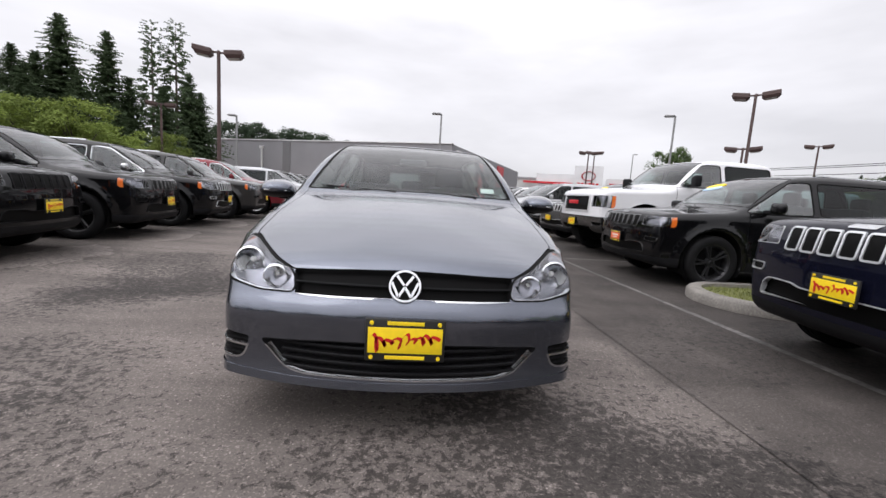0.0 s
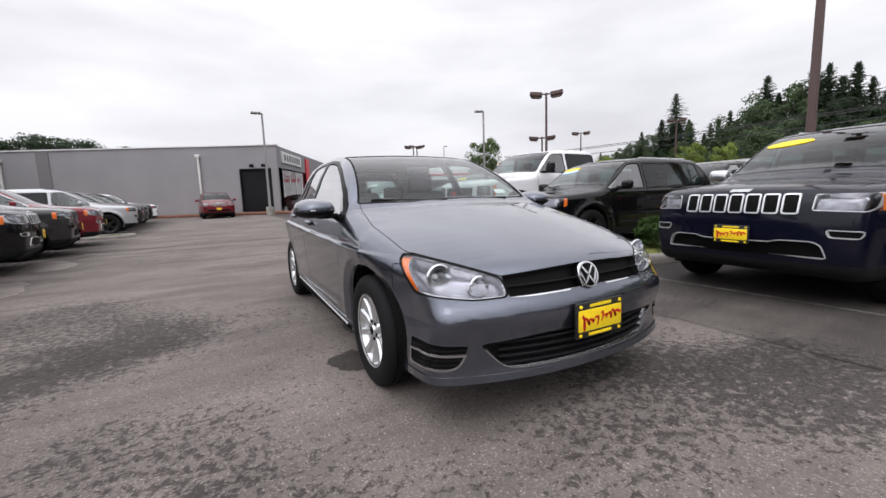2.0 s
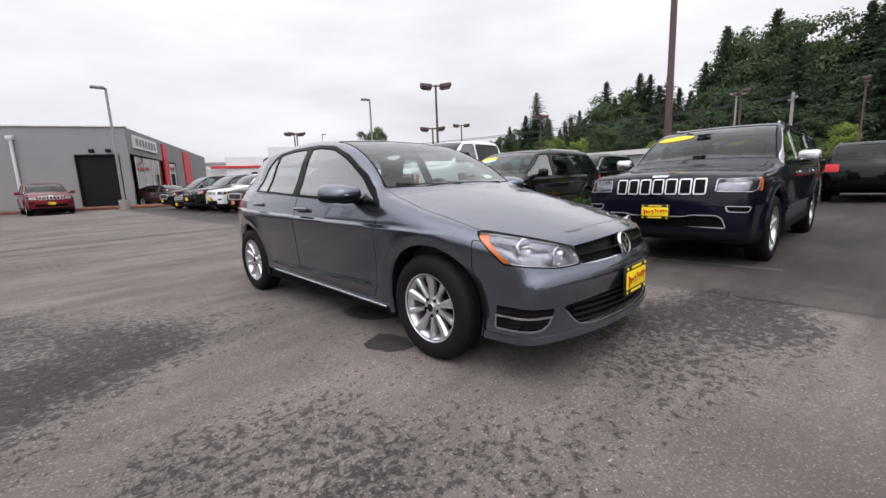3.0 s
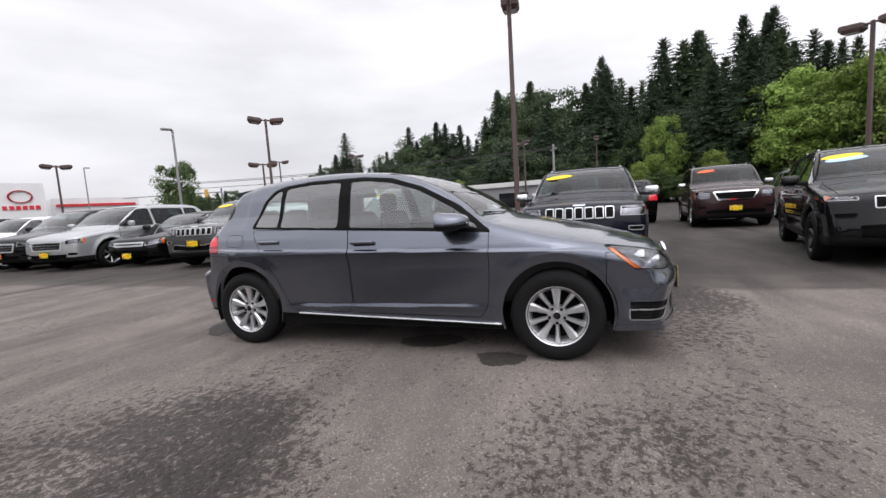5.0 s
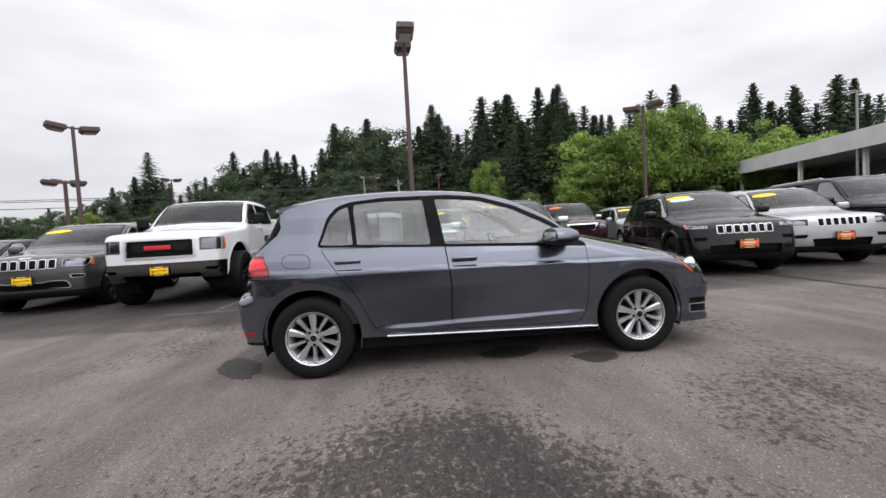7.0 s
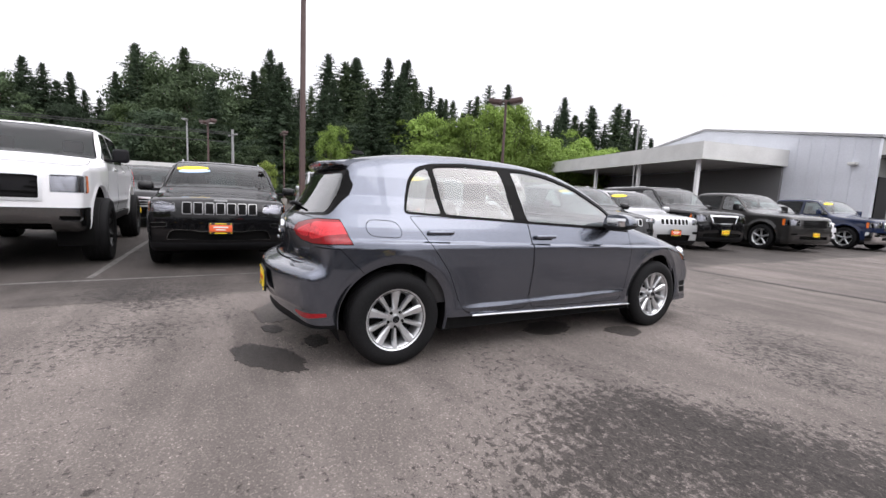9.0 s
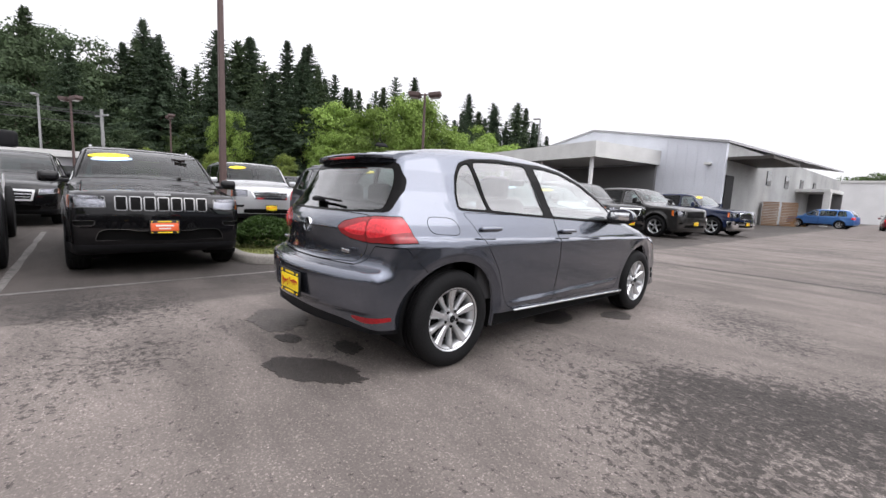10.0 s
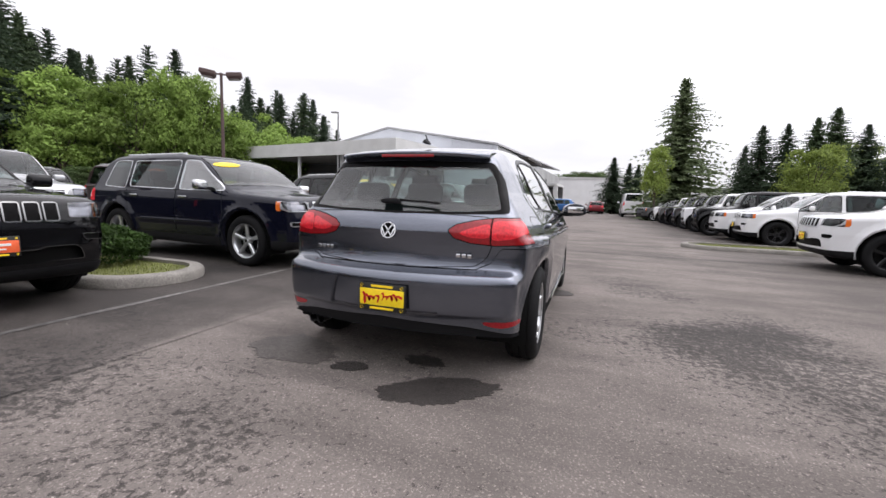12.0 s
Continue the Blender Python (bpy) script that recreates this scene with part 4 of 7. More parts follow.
    for i in range(25):
        x = -0.52 + 1.04 * i / 24
        q = abs(x) / 0.9
        yb, zt, th = 1.612 - 0.15 * q ** 2.2, 1.376 - 0.055 * q ** 2, 1 - 0.5 * (abs(x) / 0.52) ** 6
        rows.append([bm.verts.new((x, yb + dy, zt + dz)) for dy, dz in ((-0.19, 0.014), (-0.09, 0.010), (0.0, -0.002), (0.075 * th, -0.018), (0.082 * th, -0.026), (0.078 * th, -0.042), (-0.02, -0.048), (-0.12, -0.03))])
    for p, q in zip(rows, rows[1:]):
        for j in range(8):
            bm.faces.new((p[j], p[(j + 1) % 8], q[(j + 1) % 8], q[j]))
    bm.faces.new(rows[0])
    bm.faces.new(rows[-1][::-1])
    part("roof_spoiler", bm, M["hero"], car)
    box_part("brake_lamp", (0.36, 0.012, 0.018), (0, 1.686, 1.330), M["dark_red_lens"], car, 0.004)
    bm = bmesh.new()
    add_box(bm, (0.36, 0.016, 0.014), (-0.10, 1.832, 1.045), 0.004, Matrix.Rotation(radians(-3), 3, "Y"))
    add_box(bm, (0.12, 0.05, 0.03), (0.03, 1.838, 1.04), 0.01)
    part("rear_wiper", bm, M["plastic"], car)
    for x0, x1 in ((0.45, -0.12), (-0.10, -0.62)):
        bm = bmesh.new()
        add_tube(bm, (x0, -0.93 + 0.22 * (x0 / 0.9) ** 2.2 if x0 > 0 else -0.93, 1.025), (x1, -0.86 + 0.1 * abs(x1), 1.045), 0.007, 0.005, 8)
        part("wiper", bm, M["plastic"], car)
    bm = bmesh.new()
    add_box(bm, (0.04, 0.12, 0.03), (0, 1.36, 1.462), 0.012, None, 2, (0.4, 0.6))
    add_tube(bm, (0, 1.34, 1.47), (0, 1.385, 1.505), 0.005, 0.004, 8)
    part("aerial", bm, M["plastic"], car)

    def badge(y, z, r, s, tilt):
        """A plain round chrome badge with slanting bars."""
        bm = bmesh.new()
        add_lathe(bm, [(r, 0.0), (r, -0.012), (r * 0.97, -0.016), (r * 0.85, -0.016), (r * 0.82, -0.010)], 36, "y")
        for x0, z0, x1, z1 in ((-0.50, 0.62, -0.05, 0.04), (0.50, 0.62, 0.05, 0.04), (-0.80, 0.22, -0.38, -0.66), (-0.38, -0.66, 0.0, -0.06), (0.80, 0.22, 0.38, -0.66), (0.38, -0.66, 0.0, -0.06)):
            a, b = Vector((x0 * r, -0.012, z0 * r)), Vector((x1 * r, -0.012, z1 * r))
            q = Matrix.Rotation(-math.atan2(b.z - a.z, b.x - a.x), 3, "Y")
            add_box(bm, ((b - a).length, 0.008, r * 0.15), (a + b) / 2, 0, q)
        b2 = bmesh.new()
        add_lathe(b2, [(0.001, -0.007), (r * 0.9, -0.007), (r * 0.98, 0.02)], 36, "y")
        m = Matrix.Translation((0, y, z)) @ Matrix.Rotation(radians(tilt), 4, "X") @ Matrix.Rotation(0 if s < 0 else math.pi, 4, "Z")
        for w in (bm, b2):
            w.transform(m)
        base = part("badge", b2, M["gloss_black"], car, "round badge")
        part("badge_ring", bm, M["chrome"], base, "chrome ring with slanting bars")

    badge(-2.108, 0.656, 0.066, -1, -18)
    badge(1.922, 0.868, 0.050, 1, 6)
    for x0, w in ((0.46, 0.115), (-0.46, 0.10)):
        bm = bmesh.new()
        n = 4 if x0 > 0 else 3
        for i in range(n):
            add_box(bm, (w / n * 0.72, 0.006, 0.022), (x0 + (i - (n - 1) / 2) * w / n, 1.893, 0.742), 0.002, Matrix.Rotation(radians(-8 if x0 > 0 else 8), 3, "Z"))
        part("model_badge", bm, M["chrome"], car, "small chrome lettering worn to bars")
    dealer_plate(car, 0.012, -2.172, 0.458, 0.312, 0.172, True)
    dealer_plate(car, -0.03, 2.050, 0.49, 0.300, 0.160, False)
    for x in (0.50, 0.56):
        bm = bmesh.new()
        add_lathe(bm, [(0.022, 0.0), (0.027, 0.01), (0.027, -0.14), (0.021, -0.14), (0.021, -0.01)], 16, "y", (x, 1.89, 0.255))
        part("exhaust_pipe", bm, M["dark_alloy"], car)

    # handles, mirrors
    for s in (-1, 1):
        for y, z, x in ((0.115, 0.862, 0.860), (1.02, 0.887, 0.830)):
            bm = bmesh.new()
            add_box(bm, (0.036, 0.20, 0.030), (s * (x + 0.020), y, z + 0.008), 0.013, None, 3)
            h = part("door_handle", bm, M["hero"], car)
            # no hollow is cut: a black plate paints the handle bowl's shade
            box_part("handle_recess", (0.022, 0.15, 0.050), (s * (x - 0.002), y, z - 0.004), M["plastic"], h, 0.010)
        turn = Matrix.Translation((s * 0.965, -0.605, 1.0)) @ Matrix.Rotation(s * radians(-12), 4, "Z")
        shells = []
        for low in (False, True):
            bm = bmesh.new()
            bmesh.ops.create_uvsphere(bm, u_segments=28, v_segments=18, radius=1.0)
            bmesh.ops.bisect_plane(bm, geom=bm.verts[:] + bm.edges[:] + bm.faces[:], plane_co=(0, 0, -0.25), plane_no=(0, 0, 1), clear_inner=not low, clear_outer=low)
            for v in bm.verts:
                v.co = Vector([math.copysign(abs(c) ** 0.78, c) for c in v.co])
                v.co = Vector((v.co.x * 0.120 * (1 - 0.12 * v.co.z), min(v.co.y * 0.165, 0.070), v.co.z * 0.066 * (1 + 0.18 * min(v.co.y, 0))))
            bm.transform(turn)
            shells.append(bm)
        mir = part("door_mirror", shells[0], M["hero"], car)
        part("mirror_base", shells[1], M["plastic"], mir)
        box_part("mirror_foot", (0.17, 0.07, 0.035), (s * 0.87, -0.62, 0.945), M["plastic"], mir, 0.014)
        rz = Matrix.Rotation(s * radians(-12), 3, "Z")
        box_part("mirror_glass", (0.16, 0.006, 0.066), Vector((s * 0.965, -0.605, 1.0)) + rz @ Vector((0, 0.071, 0)), M["chrome"], mir, 0.002, rz)
        box_part("indicator_strip", (0.15, 0.01, 0.010), Vector((s * 0.965, -0.605, 0.988)) + rz @ Vector((s * 0.01, -0.150, 0)), M["satin"], mir, 0.003, rz)

    # wheels
    for s in (-1, 1):
        for y, x in ((AF, 0.763), (AR, 0.755)):
            add_wheel(car, s * x, y, R, 0.206, 0.205, "ten", "alloy")

    # cabin
    bm = bmesh.new()
    add_box(bm, (1.30, 3.3, 0.08), (0, 0.0, 0.25), 0.03)
    part("floor_pan", bm, M["liner"], car)
    bm = bmesh.new()
    add_box(bm, (1.42, 0.50, 0.22), (0, -0.70, 0.86), 0.07, None, 3)
    add_box(bm, (1.40, 0.9, 0.5), (0, -1.1, 0.60), 0.1)
    part("dashboard", bm, M["dash"], car)
    for s in (-1, 1):
        bm = bmesh.new()
        add_box(bm, (0.50, 0.52, 0.16), (s * 0.36, 0.02, 0.52), 0.06, None, 3)
        add_box(bm, (0.48, 0.14, 0.62), (s * 0.36, 0.34, 0.80), 0.06, Matrix.Rotation(radians(-14), 3, "X"), 3)
        seat = part("front_seat", bm, M["seat"], car)
        box_part("headrest", (0.27, 0.10, 0.19), (s * 0.36, 0.46, 1.19), M["seat"], seat, 0.045, seg=3)
        box_part("door_card", (0.04, 2.0, 0.52), (s * 0.80, 0.1, 0.66), M["dash"], car, 0.015)
    bm = bmesh.new()
    add_box(bm, (1.30, 0.50, 0.16), (0, 0.90, 0.50), 0.06, None, 3)
    add_box(bm, (1.30, 0.14, 0.58), (0, 1.24, 0.76), 0.06, Matrix.Rotation(radians(-18), 3, "X"), 3)
    bench = part("rear_bench", bm, M["seat"], car)
    for x in (-0.42, 0, 0.42):
        box_part("headrest", (0.26, 0.09, 0.14), (x, 1.36, 1.10), M["seat"], bench, 0.04, seg=3)
    bm = bmesh.new()
    add_lathe(bm, [(0.185, 0.0), (0.178, 0.012), (0.168, 0.0), (0.178, -0.012)], 32, "y", closed=True)
    add_box(bm, (0.34, 0.02, 0.05), (0, 0, 0), 0.008)
    add_box(bm, (0.11, 0.04, 0.12), (0, 0, -0.02), 0.02)
    bm.transform(Matrix.Translation((0.36, -0.40, 0.88)) @ Matrix.Rotation(radians(-22), 4, "X"))
    part("steering_wheel", bm, M["dash"], car)
    box_part("centre_mirror", (0.22, 0.04, 0.06), (0, -0.25, 1.27), M["dash"], car, 0.018)
    box_part("windscreen_sticker", (0.10, 0.004, 0.055), (0.56, -0.66, 1.075), M["paper"], car, 0.001, Matrix.Rotation(radians(-55), 3, "X"))
    box_part("parcel_shelf", (1.15, 0.34, 0.03), (0, 1.55, 0.93), M["dash"], car, 0.012)
    return car


hatchback()

M.update({
    "grey_wall": material("grey_render", (0.255, 0.252, 0.262), 0.9, grain=0.05, scale=25, bump=0.1, big=0.06, big_scale=0.5),
    # darker grey that carries shade in its colour, as under the canopy
    "dark_wall": material("shaded_grey_render", (0.17, 0.168, 0.172), 0.9, grain=0.05, scale=25, bump=0.1),
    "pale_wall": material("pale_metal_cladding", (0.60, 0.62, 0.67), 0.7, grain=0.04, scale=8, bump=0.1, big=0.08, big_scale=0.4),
    # grey of the flanks, darkened in colour for the shadow on that side
    "flank_wall": material("shaded_grey_cladding", (0.33, 0.335, 0.33), 0.8, grain=0.1, scale=6, bump=0.1, big=0.15, big_scale=0.4),
    "white_wall": material("white_cladding", (0.72, 0.72, 0.72), 0.7, grain=0.03, scale=8, big=0.05, big_scale=0.5),
    "fascia": material("canopy_fascia", (0.60, 0.60, 0.585), 0.8, grain=0.05, scale=10, big=0.08, big_scale=0.7),
    "roof_metal": material("grey_metal_roof", (0.36, 0.36, 0.37), 0.55, 0.2, grain=0.08, scale=5),
    "brown_metal": material("brown_awning", (0.04, 0.035, 0.03), 0.7, grain=0.1, scale=10),
    "dark_glass": material("dark_shop_glass", (0.012, 0.014, 0.016), 0.06, coat=0.6),
    "sign_red": material("sign_red", (0.55, 0.02, 0.03), 0.5, grain=0.03, scale=10),
    "post_brown": material("brown_lamp_post", (0.085, 0.052, 0.047), 0.6, grain=0.1, scale=20),
    "post_grey": material("grey_lamp_post", (0.28, 0.28, 0.28), 0.5, 0.4, grain=0.08, scale=20),
    "lamp_panel": material("frosted_lamp_panel", (0.55, 0.53, 0.50), 0.4),
    "mulch": material("red_bark_mulch", (0.17, 0.075, 0.05), 0.95, grain=0.5, scale=25, bump=0.6, big=0.2, big_scale=2),
    "bark": material("grey_brown_bark", (0.085, 0.065, 0.05), 0.9, grain=0.4, scale=14, bump=0.6),
    "wood": material("pallet_wood", (0.33, 0.19, 0.10), 0.85, grain=0.2, scale=12),
    "signal": material("traffic_yellow", (0.62, 0.33, 0.03), 0.5),
    "paint_line": material("worn_line_paint", (0.105, 0.098, 0.092), 0.8, grain=0.5, scale=18, big=0.4, big_scale=3),
    "wire": material("cable_black", (0.03, 0.03, 0.03), 0.7),
})


def leaf_material(name, colour, spread=0.35):
    """Leaves: a shade of its own for each clump, a little light coming through."""
    m = bpy.data.materials.new(name)
    m.use_nodes = True
    n, l = m.node_tree.nodes, m.node_tree.links
    b = n["Principled BSDF"]
    b.inputs["Roughness"].default_value = 0.75
    b.inputs["Specular IOR Level"].default_value = 0.25
    g = n.new("ShaderNodeNewGeometry")
    r = n.new("ShaderNodeMapRange")
    r.inputs["To Min"].default_value, r.inputs["To Max"].default_value = 1 - spread, 1 + spread
    oi = n.new("ShaderNodeObjectInfo")
    r2 = n.new("ShaderNodeMapRange")
    r2.inputs["To Min"].default_value, r2.inputs["To Max"].default_value = 0.75, 1.25
    mu = n.new("ShaderNodeMath")
    mu.operation = "MULTIPLY"
    mx = n.new("ShaderNodeMix")
    mx.data_type, mx.blend_type = "RGBA", "MULTIPLY"
    mx.inputs[0].default_value = 1.0
    mx.inputs[6].default_value = (*colour, 1)
    l.new(g.outputs["Random Per Island"], r.inputs["Value"])
    l.new(oi.outputs["Random"], r2.inputs["Value"])
    l.new(r.outputs["Result"], mu.inputs[0])
    l.new(r2.outputs["Result"], mu.inputs[1])
    l.new(mu.outputs[0], mx.inputs[7])
    l.new(mx.outputs[2], b.inputs["Base Color"])
    tl = n.new("ShaderNodeBsdfTranslucent")
    l.new(mx.outputs[2], tl.inputs["Color"])
    ms = n.new("ShaderNodeMixShader")
    ms.inputs[0].default_value = 0.3
    l.new(b.outputs[0], ms.inputs[1])
    l.new(tl.outputs[0], ms.inputs[2])
    l.new(ms.outputs[0], n["Material Output"].inputs["Surface"])
    return m


M.update({
    "fir": leaf_material("fir_needles", (0.072, 0.105, 0.052)),
    "fir_dark": leaf_material("dark_fir_needles", (0.048, 0.072, 0.042)),
    "maple": leaf_material("bright_green_leaves", (0.205, 0.300, 0.068)),
    "spruce": leaf_material("grey_green_spruce_needles", (0.13, 0.165, 0.085)),
    "alder": leaf_material("mid_green_leaves", (0.082, 0.122, 0.046)),
    "yellow_leaf": leaf_material("yellow_green_leaves", (0.20, 0.26, 0.06)),
    "box_leaf": leaf_material("glossy_shrub_leaves", (0.050, 0.095, 0.022), 0.45),
})


# ---- ground, islands, stains ----
def ground():
    bm = bmesh.new()
    c = [bm.verts.new(p) for p in ((-700, -700, 0), (700, -700, 0), (700, 700, 0), (-700, 700, 0))]
    bm.faces.new(c)
    return tagged(link_mesh("ground", finish(bm, "ground", False), M["asphalt"]), "worn patchy grey asphalt of a car dealer's lot", "asphalt", kind="structure")


def capsule(x0, x1, y, half, n=14):
    """An outline with a round end at x0 and a square one at x1."""
    s = 1 if x1 > x0 else -1
    pts = [(x0 + s * half - s * half * math.cos(a), y + half * math.sin(a)) for a in np.linspace(-math.pi / 2, math.pi / 2, n)]
    return pts + [(x1, y + half), (x1, y - half)]


def island(x0, x1, y, half, high, label):
    """A raised bed: rounded concrete kerb and turf inside."""
    outer, inner = capsule(x0, x1, y, half), capsule(x0 + (0.16 if x1 > x0 else -0.16), x1, y, half - 0.16)
    bm = bmesh.new()
    rows = []
    for zz, pts in ((0.0, outer), (high - 0.03, outer), (high, [((ox * 4 + ix) / 5, (oy * 4 + iy) / 5) for (ox, oy), (ix, iy) in zip(outer, inner)]), (high, inner), (0.02, inner)):
        rows.append([bm.verts.new((px + 0.006 * noise.noise((px * 7, py * 7, zz)), py + 0.006 * noise.noise((px * 5, py * 9, 3)), zz + (0.005 * noise.noise((px * 3, py * 3, 9)) if zz > 0.03 else 0))) for px, py in pts])
    n = len(outer)
    for p, q in zip(rows, rows[1:]):
        for i in range(n):
            bm.faces.new((p[i], p[(i + 1) % n], q[(i + 1) % n], q[i]))
    k = link_mesh("kerb", finish(bm, "kerb", True, 50), M["concrete"])
    tagged(k, label, "kerb", kind="structure")
    bm = bmesh.new()
    f = bm.faces.new([bm.verts.new((px, py, high - 0.045)) for px, py in inner])
    bmesh.ops.recalc_face_normals(bm, faces=bm.faces)
    t = link_mesh("turf", finish(bm, "turf", False), M["soil"])
    tagged(t, "mown yellow-green turf inside the kerb", "turf", kind="structure")
    xa, xb = sorted((x0 + 0.5 * (1 if x1 > x0 else -1), x0 + 4.0 * (1 if x1 > x0 else -1)))
    V, F = [], []
    rnd = random.Random(int(abs(x0) * 100))
    for i in range(5200):
        px, py = rnd.uniform(xa - 0.3, xb), y + rnd.uniform(-1, 1) * (half - 0.20)
        a, hgt, w = rnd.uniform(0, 6.28), rnd.uniform(0.02, 0.06), 0.004
        dx, dy = math.cos(a), math.sin(a)
        b = len(V)
        lean = rnd.uniform(0, 0.03)
        V += [(px - dy * w, py + dx * w, high - 0.05), (px + dy * w, py - dx * w, high - 0.05), (px + dx * lean, py + dy * lean, high - 0.05 + hgt)]
        F.append((b, b + 1, b + 2))
    me = bpy.data.meshes.new("grass")
    me.from_pydata(V, [], F)
    tagged(link_mesh("grass", me, M["grass"]), "short dry-tipped grass blades", "grass", kind="stuff")


def stain(x, y, rx, ry, seed, turn=0.0, mat="damp"):
    """A damp patch with a ragged rim, a few millimetres thin."""
    bm = bmesh.new()
    n = 150
    ring = []
    for i in range(n):
        a = 2 * math.pi * i / n
        r = 1 + 0.28 * noise.noise((math.cos(a) * 1.3 + seed, math.sin(a) * 1.3, seed)) + 0.14 * noise.noise((math.cos(a) * 4, math.sin(a) * 4 + seed, 2)) + 0.12 * noise.noise((math.cos(a) * 11, math.sin(a) * 11, seed)) + 0.09 * noise.noise((math.cos(a) * 25, math.sin(a) * 25, seed))
        p = Matrix.Rotation(turn, 2) @ Vector((rx * r * math.cos(a), ry * r * math.sin(a)))
        ring.append(bm.verts.new((x + p.x, y + p.y, 0.004)))
    low = [bm.verts.new((v.co.x + (v.co.x - x) * 0.01, v.co.y + (v.co.y - y) * 0.01, 0.0005)) for v in ring]
    bm.faces.new(ring)
    for i in range(n):
        bm.faces.new((low[i], low[(i + 1) % n], ring[(i + 1) % n], ring[i]))
    me = finish(bm, "stain", False)
    tagged(link_mesh("dry_patch" if mat == "dry" else "damp_stain", me, M[mat]), "pale dry patch where a car kept the rain off" if mat == "dry" else "dark damp stain on the asphalt", "stain", "stains on the ground", "structure")


def seam(x0, y0, x1, y1, w, mat, label, name="ground_line"):
    """A thin wavering line laid on the asphalt."""
    n = max(4, int(math.hypot(x1 - x0, y1 - y0) / 0.4))
    d = Vector((x1 - x0, y1 - y0)).normalized()
    V, F = [], []
    for i in range(n + 1):
        t = i / n
        px, py = x0 + (x1 - x0) * t, y0 + (y1 - y0) * t
        o = 0.06 * noise.noise((px * 0.8, py * 0.8, 5)) if mat == "damp" else 0.0
        ww = w * (1 + 0.5 * noise.noise((px * 2.1, py * 2.1, 1)))
        for s in (-1, 1):
            V.append((px - d.y * (o + s * ww / 2), py + d.x * (o + s * ww / 2), 0.0045))
        if i:
            b = 2 * i - 2
            F.append((b, b + 2, b + 3, b + 1))
    me = bpy.data.meshes.new(name)
    me.from_pydata(V, [], F)
    tagged(link_mesh(name, me, M[mat]), label, "ground line", "lines on the ground", "structure")


def bush(x, y, z, r, h):
    """A low clipped shrub of many small leaves over a few stems."""
    t = thing("shrub", x, y, z, 0, "low green clipped shrub at the kerb's end", "shrub")
    bm = bmesh.new()
    rnd = random.Random(4)
    for i in range(7):
        a = rnd.uniform(0, 6.28)
        add_tube(bm, (0.08 * math.cos(a), 0.08 * math.sin(a), -0.03), (r * 0.6 * math.cos(a), r * 0.6 * math.sin(a), h * 0.6), 0.012, 0.006, 6)
    part("stems", bm, M["bark"], t)
    V, F = [], []
    for i in range(5200):
        u, v = rnd.uniform(0, 6.28), math.acos(rnd.uniform(-0.55, 1))
        rr = (0.62 + 0.38 * rnd.random() ** 0.4) * (1 + 0.22 * noise.noise((math.cos(u) * 2.2, math.sin(u) * 2.2, v * 2)))
        c = Vector((r * rr * math.sin(v) * math.cos(u), r * rr * math.sin(v) * math.sin(u), h * 0.42 + h * 0.58 * rr * math.cos(v)))
        q = Euler((rnd.uniform(-1, 1), rnd.uniform(-1, 1), rnd.uniform(0, 6.28))).to_matrix()
        l_, w_ = rnd.uniform(0.025, 0.045), rnd.uniform(0.011, 0.017)
        b = len(V)
        V += [tuple(c + q @ Vector(p)) for p in ((-l_, 0, 0), (0, -w_, 0.004), (l_, 0, 0), (0, w_, 0.004))]
        F.append((b, b + 1, b + 2, b + 3))
    me = bpy.data.meshes.new("leaves")
    me.from_pydata(V, [], F)
    link_mesh("leaves", me, M["box_leaf"], t)


